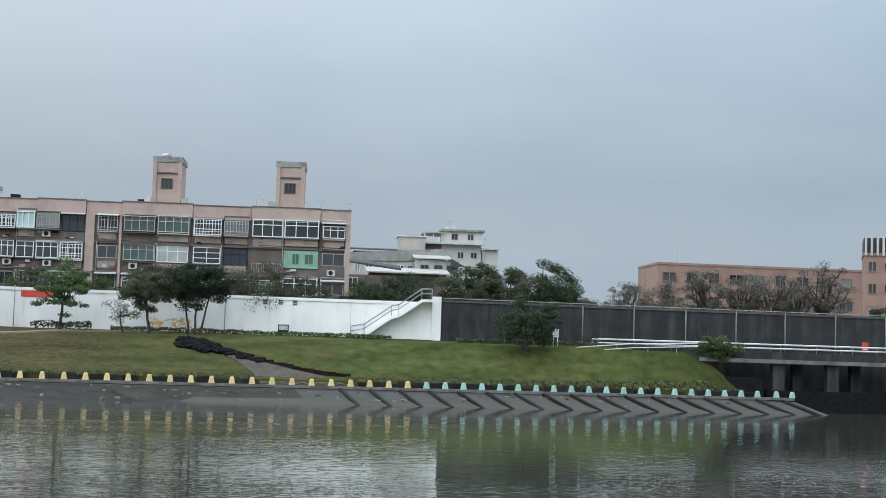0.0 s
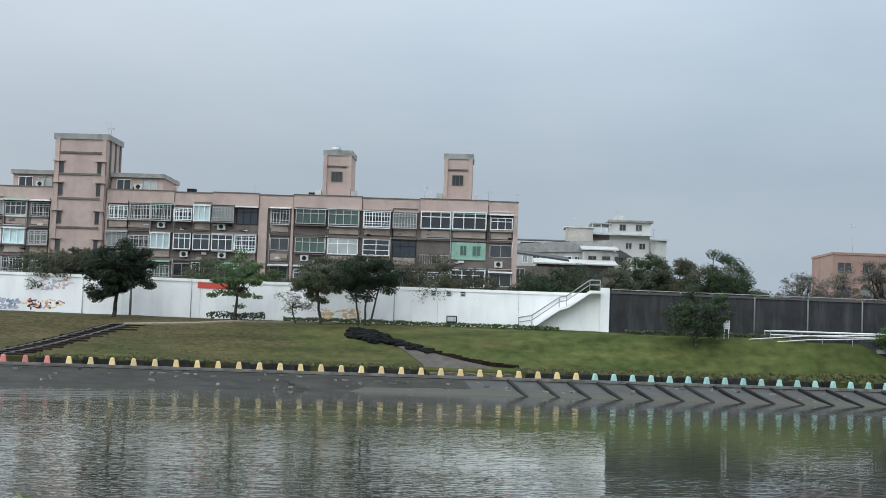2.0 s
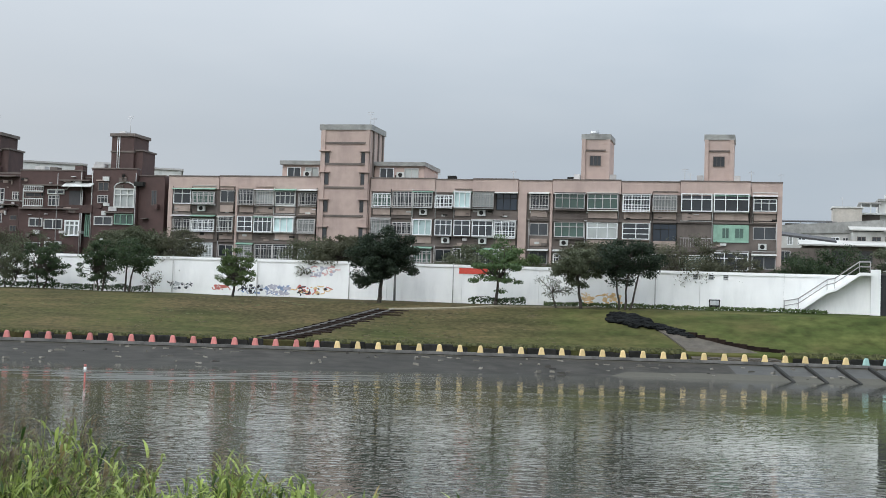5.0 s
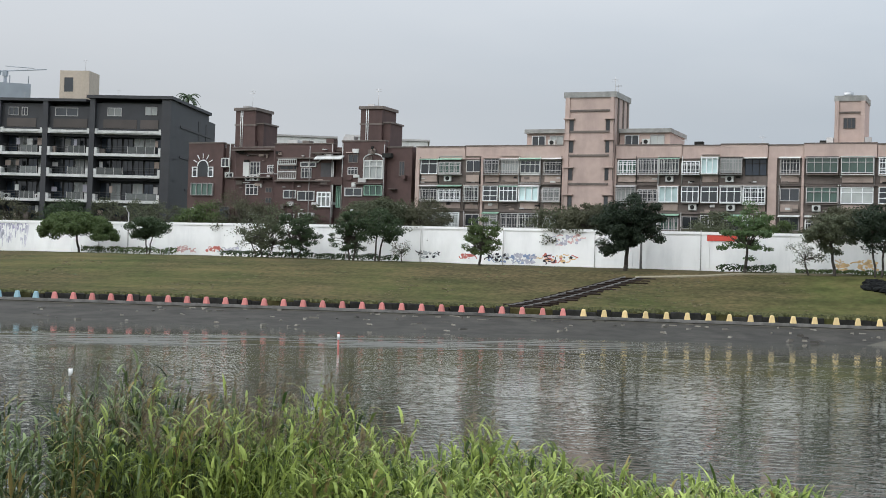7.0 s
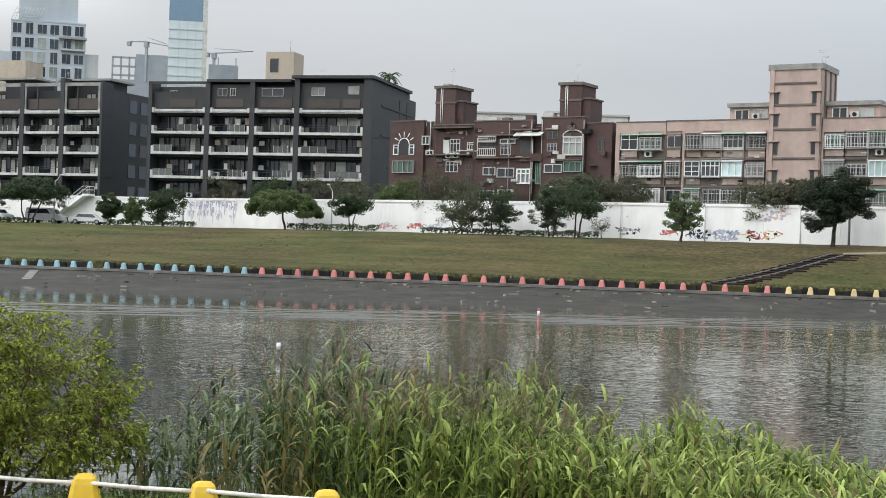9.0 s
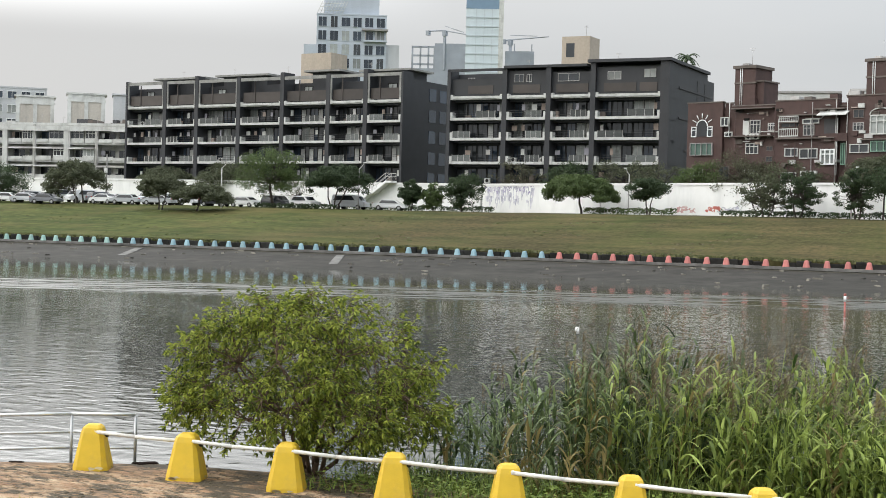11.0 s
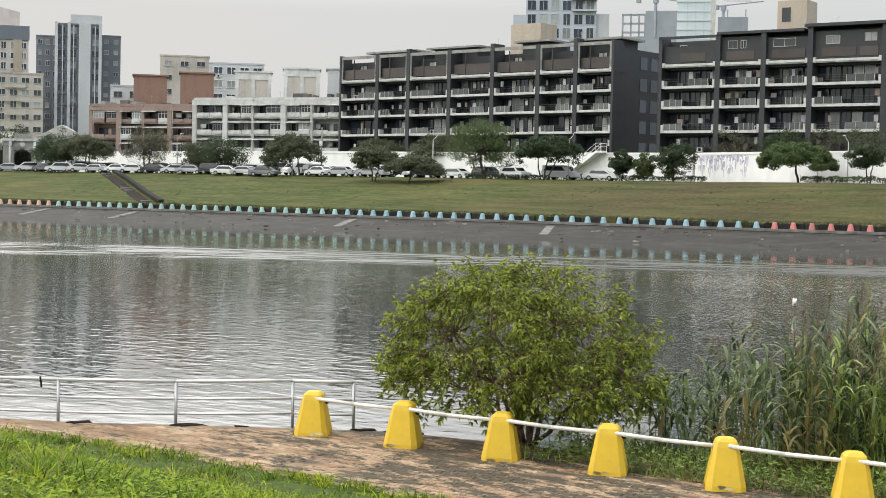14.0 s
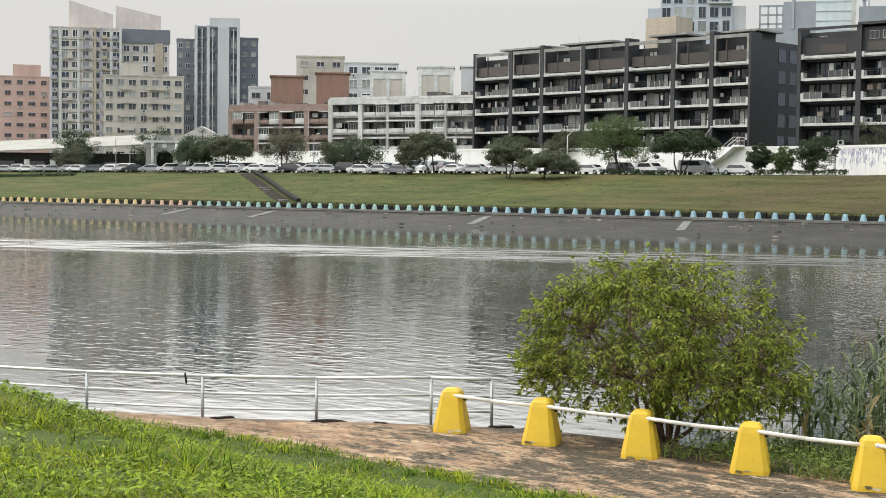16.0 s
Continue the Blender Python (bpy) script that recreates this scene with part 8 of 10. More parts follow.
    T(-199.0, 159.0, 7.0, 9.8, "umbrella", M_LEAF_DULL, "spreading olive tree at the car park", 23, stems=2, group=g)
    T(-187.0, 161.8, 7.6, 9.2, "round", M_LEAF_BROWN, "brownish thin-leaved tree at the car park", 24, stems=2, group=g, density=0.7)
    T(-176.0, 163.0, 5.6, 7.0, "round", M_LEAF_DULL, "olive tree at the car park", 25, group=g)
    T(-169.0, 161.8, 5.6, 9.0, "round", M_LEAF_DARK, "low dark tree at the car park", 26, group=g)
    T(-158.5, 163.5, 4.8, 5.2, "loose", M_LEAF_DULL, "small thin tree at the car park", 27, group=g)
    T(-148.0, 157.0, 6.9, 8.8, "umbrella", M_LEAF_DULL, "tall olive tree beside a street lamp", 28, stems=2, lean=-1.0, group=g)
    T(-232.0, 168.0, 8.6, 9.0, "round", M_LEAF_DARK, "dark tree behind the gate house", 29, group=g)
    T(-214.0, 166.0, 7.5, 9.0, "round", M_LEAF_DARK, "dark tree beside the gate house", 30, group=g)
    T(-246.0, 158.0, 5.5, 8.0, "loose", M_LEAF_DULL, "thin tree before the warehouse", 31, group=g)
    T(-256.0, 166.0, 9.0, 9.0, "round", M_LEAF_DARK, "tall dark tree beside the warehouse", 32, group=g)
    T(-136.0, 176.0, 7.5, 10.0, "umbrella", M_LEAF_DULL, "olive tree behind the flood wall", 33, z=6.0, group="trees behind the wall")
    T(-150.0, 178.0, 7.0, 10.0, "umbrella", M_LEAF_DULL, "olive tree behind the flood wall", 34, z=6.0, group="trees behind the wall")
    # between wall and buildings
    rnd = random.Random(77)
    h = "trees behind the wall"
    for x, off, hh, w, leaf in ((-64, 3.0, 6.3, 6, M_LEAF_DULL), (-57.5, 3.5, 5.5, 4.5, M_LEAF_MID), (-52, 3.5, 6.5, 6.5, M_LEAF_BROWN), (-46, 3.5, 6.2, 6.0, M_LEAF_DULL),
                                (-34.5, 3.0, 7.2, 7.0, M_LEAF_DULL), (-29.0, 2.8, 6.6, 5.2, M_LEAF_BROWN), (-10.5, 3.2, 6.6, 6.5, M_LEAF_BROWN), (-14.0, 3.0, 5.6, 5.0, M_LEAF_DULL),
                                (2.5, 3.4, 5.3, 5.0, M_LEAF_DULL), (7.5, 3.4, 5.2, 4.2, M_LEAF_MID), (15.0, 3.2, 6.4, 6.5, M_LEAF_BROWN), (24.0, 3.0, 6.0, 6.5, M_LEAF_BROWN),
                                (29.0, 3.0, 5.2, 4.0, M_LEAF_BROWN), (-78.0, 4.2, 6.2, 5.0, M_LEAF_DARK), (-70.0, 4.2, 6.6, 6.0, M_LEAF_DULL), (-86, 4.0, 6.0, 6.0, M_LEAF_BROWN)):
        T(x, wall_y(x) + off, hh + 1.0, w * 1.35, rnd.choice(("round", "loose", "umbrella")), leaf, "thin tree showing above the flood wall", rnd.randint(0, 9999), z=plateau(x) - 0.1, group=h, density=0.9)
    # behind the dark wall
    for x, yy, top, w, leaf, st in ((36.0, 149, 11.8, 8, M_LEAF_DARK, "round"), (41.0, 150, 12.8, 8.5, M_LEAF_DARK, "round"), (45.6, 148, 13.6, 7, M_LEAF_DULL, "round"),
                                    (49.0, 150, 14.6, 7, M_LEAF_DARK, "round"), (52.6, 148, 13.9, 7, M_LEAF_BROWN, "round"), (56.6, 146, 14.9, 7, M_LEAF_DARK, "round"), (58.6, 149, 14.0, 7, M_LEAF_DULL, "round"),
                                    (62.6, 150, 11.4, 5, M_LEAF_DULL, "loose"), (65.6, 146, 13.6, 5.5, M_LEAF_TWIG, "round"), (68.8, 144, 13.2, 6.0, M_LEAF_TWIG, "round"),
                                    (73.6, 144, 15.6, 5.6, M_LEAF_TWIG, "round"), (77.6, 143, 14.9, 5.6, M_LEAF_TWIG, "round"), (81.4, 143, 14.9, 6.2, M_LEAF_TWIG, "round"),
                                    (88.0, 143, 17.0, 6.4, M_LEAF_TWIG, "round"), (85.4, 145, 14.4, 5.5, M_LEAF_TWIG, "round"), (93.6, 141, 11.2, 4.0, M_LEAF_DULL, "loose"), (100.0, 141, 12.6, 7.0, M_LEAF_DARK, "round")):
        T(x, yy, top - 5.0, w, st, leaf, "dull tree crown above the dark flood wall", rnd.randint(0, 9999), z=5.0, group="trees behind the dark wall", density=0.62 if leaf is M_LEAF_TWIG else 1.7)
    T(48.5, 131.6, 6.2, 6.4, "loose", M_LEAF_DARK, "dark thin tree before the soot-black wall", 61, group=g, density=1.4)
    T(66.5, 127.5, 2.6, 4.4, "round", M_LEAF_MID, "rounded green shrub at the bridge end", 62, z=4.3, category="shrub")


far_trees()


def hedge(pts, h, w, leaf, label, seed):
    """A clipped low hedge along a line of plan points, made of many small leaves."""
    rnd = random.Random(seed)
    bm = bmesh.new()
    for (x0, y0), (x1, y1) in zip(pts, pts[1:]):
        L = math.hypot(x1 - x0, y1 - y0)
        for _ in range(int(L * 75)):
            k = rnd.random()
            x, y = x0 + (x1 - x0) * k, y0 + (y1 - y0) * k + rnd.uniform(-w / 2, w / 2)
            top = h * (0.75 + 0.3 * noise.noise((x * 0.8, y, seed)))
            c = Vector((x, y, far_z(x, y) + rnd.random() ** 0.6 * top))
            n = (rand_dir(rnd) + Vector((0, -0.4, 0.7))).normalized()
            add_leaf(bm, c, n.orthogonal().normalized(), n, rnd.uniform(0.2, 0.36), rnd.uniform(0.12, 0.24))
    solo("hedge", bm, leaf, label, "hedge", kind="stuff")


def wall_line(x0, x1, off):
    n = max(1, int(abs(x1 - x0) / 4))
    return [(x0 + (x1 - x0) * i / n, wall_y(x0 + (x1 - x0) * i / n) - off) for i in range(n + 1)]


hedge(wall_line(-71.5, -58.5, 3.2), 0.95, 1.3, M_LEAF_MID, "low flowering hedge below the umbrella tree", 1)
hedge(wall_line(-53.0, -31.0, 2.0), 0.85, 1.2, M_LEAF_DARK, "low dark hedge along the white wall", 2)
hedge(wall_line(2.6, 8.2, 2.4), 0.95, 1.2, M_LEAF_DARK, "clipped dark green hedge mound", 3)
hedge(wall_line(10.0, 36.0, 1.6), 0.55, 0.9, M_LEAF_MID, "low straggling hedge at the wall foot", 4)
hedge(wall_line(-110.0, -86.0, 3.6), 0.9, 1.2, M_LEAF_DARK, "low dark hedge along the white wall", 5)
hedge([(42, 133.5), (50, 132.2), (60, 130.2)], 0.5, 0.8, M_LEAF_DULL, "weeds along the dark wall foot", 6)
hedge([(-250, 137), (-235, 140), (-222, 143.5)], 0.7, 1.0, M_LEAF_DARK, "clipped hedge at the car park edge", 7)
hedge([(-115.5, 155.6), (-110.0, 155.6), (-103.0, 155.4)], 0.85, 1.2, M_LEAF_DARK, "low dark hedge between the trees on the crest", 8)


def bank_tufts():
    """Rough tufts of green and straw grass that break up the mown slope, thickest above the kerb."""
    rnd = random.Random(91)
    green, straw, fringe = ([], []), ([], []), ([], [])
    for i in range(21000):
        x = rnd.uniform(-170, 68)
        b, w = bank_y(x), wall_y(x)
        edge = i % 3 == 0
        y = b + 1.35 + (0.8 * rnd.random() if edge else (0.68 * (w - b) - 1.5) * rnd.random())
        patch = noise.noise((x * 0.10, y * 0.16, 5.0)) + 0.6 * noise.noise((x * 0.4, y * 0.5, 9.0))
        if edge and (20.8 < x < 29.4 or -15.4 < x < -11.4):
            continue
        if not edge and (x > 12 or rnd.random() > 0.05 + 0.8 * patch):
            continue
        dry = noise.noise((x * 0.05, y * 0.12, 1.0)) + (0.25 if -70 < x < 10 else -0.25) + rnd.uniform(-0.3, 0.3) > 0.1
        V, F = fringe if edge else straw if dry else green
        z = far_z(x, y) - 0.02
        h = rnd.uniform(0.10, 0.26) if edge else rnd.uniform(0.02, 0.06)
        s = rnd.uniform(0.08, 0.24)
        for _ in range(3):
            a = rnd.uniform(0, 6.283)
            c, d = s * math.cos(a), s * math.sin(a)
            k = len(V)
            ox, oy = rnd.uniform(-0.2, 0.2), rnd.uniform(-0.15, 0.15)
            V.extend(((x + ox - c, y + oy - d, z), (x + ox + c, y + oy + d, z), (x + ox + c * 0.6, y + oy + d * 0.6 + 0.10, z + h + 0.03), (x + ox - c * 0.7, y + oy - d * 0.7 + 0.10, z + h * 0.8 + 0.03)))
            F.append((k, k + 1, k + 2, k + 3))
    t = thing("bank_grass", "rough tufts of green and dry grass on the far slope", "grass", kind="stuff")
    for name, (V, F), m in (("green_tufts", green, M_TUFT), ("dry_tufts", straw, M_TUFT_DRY), ("kerb_fringe", fringe, M_FRINGE)):
        me = bpy.data.meshes.new(name)
        me.from_pydata(V, [], F)
        me.materials.append(m)
        part(name, me, None, t)


M_TUFT = leaf_mat("tuft_grass", (0.068, 0.082, 0.028), (0.105, 0.120, 0.045))
M_FRINGE = leaf_mat("kerb_grass", (0.060, 0.068, 0.026), (0.150, 0.150, 0.060))
M_TUFT_DRY = leaf_mat("dry_tuft_grass", (0.078, 0.066, 0.033), (0.125, 0.105, 0.056))
bank_tufts()


def apron_litter():
    """Stones, sticks and flood litter left on the apron."""
    rnd = random.Random(17)
    V, F = [], []
    for _ in range(420):
        x = rnd.uniform(-240, 66)
        d = 0.3 + (apron(x) - 0.6) * rnd.random() ** 1.6
        y, z = bank_y(x) - d, 1.0 - d / apron(x)
        a, L, W, H = rnd.uniform(0, 3.14), rnd.uniform(0.08, 0.5), rnd.uniform(0.05, 0.16), rnd.uniform(0.04, 0.14)
        c, s = math.cos(a), math.sin(a)
        n = len(V)
        for zz, q in ((-0.12, 1.0), (H, 0.7)):
            for u, w in ((-1, -1), (1, -1), (1, 1), (-1, 1)):
                V.append((x + q * (u * L * c - w * W * s), y + q * (u * L * s + w * W * c), z + zz))
        F.append((n + 4, n + 5, n + 6, n + 7))
        for i in range(4):
            j = (i + 1) % 4
            F.append((n + i, n + j, n + 4 + j, n + 4 + i))
    me = bpy.data.meshes.new("litter")
    me.from_pydata(V, [], F)
    me.materials.append(M_LITTER)
    solo("flood_litter", me, None, "small stones, sticks and litter on the muddy apron", "litter", kind="stuff")


M_LITTER = leaf_mat("flood_litter", (0.03, 0.028, 0.025), (0.26, 0.24, 0.20), through_light=0.0)
apron_litter()


# ---- street lamps and poles ----
def street_lamp(x, y, h, arm, label, seed=0, z=None):
    s = thing("street_lamp", label, "street lamp", Matrix.Translation((x, y, far_z(x, y) if z is None else z)), group="street lamps on the bank")
    bm = bmesh.new()
    tube(bm, (0, 0, -0.2), (0, 0, h * 0.86), 0.085, 0.055, n=8)
    part("pole", bm, M_GREYFRAME, s)
    bm = bmesh.new()
    p = Vector((0, 0, h * 0.86))
    for k in range(1, 6):
        a = k / 5 * math.pi / 2
        q = Vector((arm * math.sin(a) * 0.75, 0, h * 0.86 + h * 0.13 * (1 - math.cos(a)) ** 0.6))
        tube(bm, p, q, 0.05, n=6)
        p = q
    part("arm", bm, M_GREYFRAME, s)
    bm = bmesh.new()
    add_box(bm, min(p.x, p.x + arm * 0.6), max(p.x, p.x + arm * 0.6), -0.13, 0.13, p.z - 0.07, p.z + 0.08)
    bmesh.ops.bevel(bm, geom=bm.edges[:], offset=0.04, segments=1, affect="EDGES")
    part("lamp_head", bm, M_DIRTYWHITE, s)


for x, y, h, a in ((-36.9, 153.4, 5.5, 0.5), (-65.6, 162.6, 5.6, -0.5), (-145.2, 153.0, 5.9, 1.0), (-101.4, 158.5, 6.2, 0.9), (-118.8, 152.2, 6.1, 1.0),
                   (-224.0, 156.5, 6.6, 1.0), (-200.5, 156.6, 6.3, 1.0), (-172.8, 155.8, 6.3, 1.0)):
    street_lamp(x, y, h, a, "grey curved-arm street lamp on the turf crest")


def utility_pole(x, y, h, z, label):
    s = thing("utility_pole", label, "pole", Matrix.Translation((x, y, z)))
    bm = bmesh.new()
    tube(bm, (0, 0, -0.2), (0, 0, h), 0.13, 0.09, n=8)
    part("pole", bm, M_CONC, s)
    part("box", box(-0.3, 0.3, -0.3, -0.1, h * 0.62, h * 0.72), M_DIRTYWHITE, s)


utility_pole(-152.3, 167.0, 7.4, 6.3, "grey concrete utility pole with a switch box")
utility_pole(-238.0, 163.0, 6.5, 6.2, "thin grey pole beside the warehouse")
utility_pole(-4.9, wall_y(-4.9) - 0.6, 4.6, plateau(-4.9), "grey pole with loudspeakers by the wall")


# ---- parked cars ----
CAR_PAINT = [mat("car_white", (0.72, 0.73, 0.74), 0.3, var=0.03), mat("car_silver", (0.42, 0.44, 0.46), 0.3, metal=0.4, var=0.03),
             mat("car_dark", (0.035, 0.037, 0.045), 0.3, var=0.03), mat("car_grey", (0.16, 0.17, 0.19), 0.3, var=0.03)]
M_CARGLASS = mat("car_glass", (0.02, 0.024, 0.028), 0.06, var=0.02)
M_LAMP_RED = mat("tail_lamp", (0.35, 0.02, 0.02), 0.3)


def car_parts(kind, paint):
    """Body, glass, wheels and lamps of a parked car, nose along +x."""
    c = thing("car", "parked car", "car")
    L, W = (4.5, 1.78) if kind != "van" else (4.8, 1.85)
    H = {"sedan": 1.45, "suv": 1.68, "van": 1.95}[kind]
    belt = H * 0.60
    if kind == "sedan":
        prof = [(-L / 2, 0.35), (-L / 2, 0.85), (-L / 2 + 0.75, 0.98), (-L / 2 + 1.35, H - 0.03), (0.1, H), (0.75, H - 0.08), (1.45, 0.96), (L / 2 - 0.1, 0.76), (L / 2, 0.5), (L / 2, 0.35)]
    elif kind == "suv":
        prof = [(-L / 2, 0.38), (-L / 2 + 0.02, 1.0), (-L / 2 + 0.3, H - 0.08), (-0.4, H), (0.6, H - 0.06), (1.25, 1.06), (L / 2 - 0.12, 0.92), (L / 2, 0.6), (L / 2, 0.38)]
    else:
        prof = [(-L / 2, 0.38), (-L / 2, 1.1), (-L / 2 + 0.12, H - 0.03), (0.6, H), (1.2, H - 0.12), (1.85, 1.1), (L / 2 - 0.05, 0.9), (L / 2, 0.38)]
    bm = bmesh.new()
    rows = []
    for y in (-W / 2, -W / 2 + 0.02, W / 2 - 0.02, W / 2):
        row = []
        for x, z in prof:
            tuck = 0.16 * max(0, z - belt) / (H - belt)
            row.append(bm.verts.new((x, y - math.copysign(tuck, y), z)))
        rows.append(row)
    n = len(prof)
    for a, b in zip(rows, rows[1:]):
        for i in range(n):
            bm.faces.new((a[i], b[i], b[(i + 1) % n], a[(i + 1) % n]))
    bm.faces.new(rows[0])
    bm.faces.new(rows[-1][::-1])
    bmesh.ops.recalc_face_normals(bm, faces=bm.faces)
    bmesh.ops.bevel(bm, geom=bm.edges[:], offset=0.025, segments=1, affect="EDGES")
    part("body", bm, paint, c)
    roof = [p for p in prof if p[1] > belt]
    x0, x1 = roof[0][0] + 0.35, roof[-1][0] - 0.2
    for s in (-1, 1):
        bm = bmesh.new()
        yb, yt = s * (W / 2 + 0.006), s * (W / 2 - 0.11)
        zt = H - 0.16
        ring = [bm.verts.new(p) for p in ((x0 - 0.2, yb, belt + 0.04), (x1, yb, belt + 0.04), (x1 - 0.55, yt, zt), (x0 + 0.15, yt, zt))]
        bm.faces.new(ring if s < 0 else ring[::-1])
        part("side_window", bm, M_CARGLASS, c)
    for i, name in ((0, "rear_window"), (1, "windscreen")):
        pr = [p for p in prof]
        k = max(range(n - 1), key=lambda j: (pr[j + 1][1] - pr[j][1]) if i == 0 and pr[j][1] > 0.8 else (pr[j][1] - pr[j + 1][1]) if i == 1 and pr[j + 1][1] > 0.9 else -9)
        a, b = Vector((pr[k][0], 0, pr[k][1])), Vector((pr[k + 1][0], 0, pr[k + 1][1]))
        d = (b - a)
        nrm = Vector((-d.z, 0, d.x)).normalized()
        nrm = nrm if nrm.z > 0 else -nrm
        p, q = a + d * 0.12 + nrm * 0.012, a + d * 0.88 + nrm * 0.012
        bm = bmesh.new()
        hw = W / 2 - 0.18
        bm.faces.new([bm.verts.new(v) for v in ((p.x, -hw, p.z), (p.x, hw, p.z), (q.x, hw * 0.92, q.z), (q.x, -hw * 0.92, q.z))])
        part(name, bm, M_CARGLASS, c)
    for x in (-L * 0.30, L * 0.30):
        for s in (-1, 1):
            bm = bmesh.new()
            tube(bm, (x, s * (W / 2 - 0.2), 0.32), (x, s * (W / 2 + 0.01), 0.32), 0.32, n=16)
            wh = part("wheel", bm, M_BLACKRUBBER, c)
            bm = bmesh.new()
            tube(bm, (x, s * (W / 2), 0.32), (x, s * (W / 2 + 0.02), 0.32), 0.19, n=12)
            part("rim", bm, M_STEEL, wh)
    for s in (-1, 1):
        part("tail_lamp", box(-L / 2 - 0.02, -L / 2 + 0.06, s * 0.62 - 0.14, s * 0.62 + 0.14, 0.78, 0.95), M_LAMP_RED, c)
        part("headlight", box(L / 2 - 0.14, L / 2 - 0.02, s * 0.62 - 0.17, s * 0.62 + 0.17, 0.60, 0.72), M_STEEL, c)
    return c


def parked_cars():
    rnd = random.Random(5)
    words = ("white", "silver", "black", "grey")
    protos = {}
    for kind in ("sedan", "suv", "van"):
        for i, p in enumerate(CAR_PAINT):
            if kind == "van" and i > 1:
                continue
            protos[kind, i] = tagged(car_parts(kind, p), f"parked {words[i]} {kind} on the riverside car park", "car", "parked cars")
    used = set()

    def put(kind, i, m):
        src = protos[kind, i]
        if (kind, i) in used:
            copy_thing(src, m)
        else:
            src.matrix_basis = m
            used.add((kind, i))
    x = -131.0
    while x > -262:
        y = 153.5 + 0.018 * (x + 130) if x > -190 else 152.4
        i = rnd.choice((0, 0, 0, 1, 1, 2, 3))
        kind = rnd.choice(("sedan", "sedan", "sedan", "sedan", "suv")) if i < 2 else rnd.choice(("sedan", "sedan", "suv"))
        turn = rnd.choice((0, 180)) + rnd.uniform(-25, 25) + (35 if x < -150 else 0)
        yy = y + rnd.uniform(-0.6, 0.6) - (2.0 if -158 < x < -140 else 0)
        if not -147.5 < x < -143:
            put(kind, i, Matrix.Translation((x, yy, far_z(x, yy) + 0.02)) @ Matrix.Rotation(radians(turn), 4, "Z"))
        x -= rnd.uniform(3.8, 5.3)
    x = -128.0
    while x > -250:
        i = rnd.choice((0, 0, 1, 1, 2, 2, 3))
        kind = rnd.choice(("sedan", "suv", "suv", "van")) if i < 2 else rnd.choice(("sedan", "suv"))
        y = 161.0 + rnd.uniform(-0.5, 0.5)
        if not -232 < x < -219:
            put(kind, i, Matrix.Translation((x, y, far_z(x, y) + 0.02)) @ Matrix.Rotation(radians(rnd.choice((70, 250)) + rnd.uniform(-15, 15)), 4, "Z"))
        x -= rnd.uniform(3.0, 4.6)
    for x, y, i, kind in ((-118.5, 157.0, 0, "sedan"), (-113.6, 157.6, 2, "suv"), (-109.0, 157.4, 0, "suv"), (-103.8, 160.4, 1, "van"), (-123.5, 157.0, 2, "sedan"), (-98.5, 161.6, 0, "sedan")):
        put(kind, i, Matrix.Translation((x, y, far_z(x, y) + 0.02)) @ Matrix.Rotation(radians(rnd.uniform(-20, 20)), 4, "Z"))
    for k, src in protos.items():
        if k not in used:
            for o in list(src.children_recursive) + [src]:
                bpy.data.objects.remove(o)


parked_cars()

# ---- near bank ----
def pydata(name, verts, faces, material, smooth=False):
    me = bpy.data.meshes.new(name)
    me.from_pydata(verts, [], faces)
    me.materials.append(material)
    if smooth:
        me.polygons.foreach_set("use_smooth", [True] * len(faces))
    return me


def blade(verts, faces, p, heading, length, width, rise, droop, seg=3):
    """A tapering grass blade that leaves p, leans along heading and droops at the tip."""
    h = Vector((math.cos(heading), math.sin(heading), 0))
    side = Vector((-h.y, h.x, 0))
    base = len(verts)
    for i in range(seg + 1):
        k = i / seg
        c = p + h * (length * (k * math.cos(rise) + droop * 0.35 * k * k)) + Vector((0, 0, length * (k * math.sin(rise) - droop * k * k * 0.75)))
        wd = width * (1 - k ** 1.6) * (0.55 + 0.9 * k if k < 0.5 else 1.0) * 0.5
        if i == seg:
            verts.append(tuple(c))
        else:
            verts.append(tuple(c - side * wd))
            verts.append(tuple(c + side * wd))
    for i in range(seg - 1):
        b = base + 2 * i
        faces.append((b, b + 1, b + 3, b + 2))
    b = base + 2 * (seg - 1)
    faces.append((b, b + 1, b + 2))


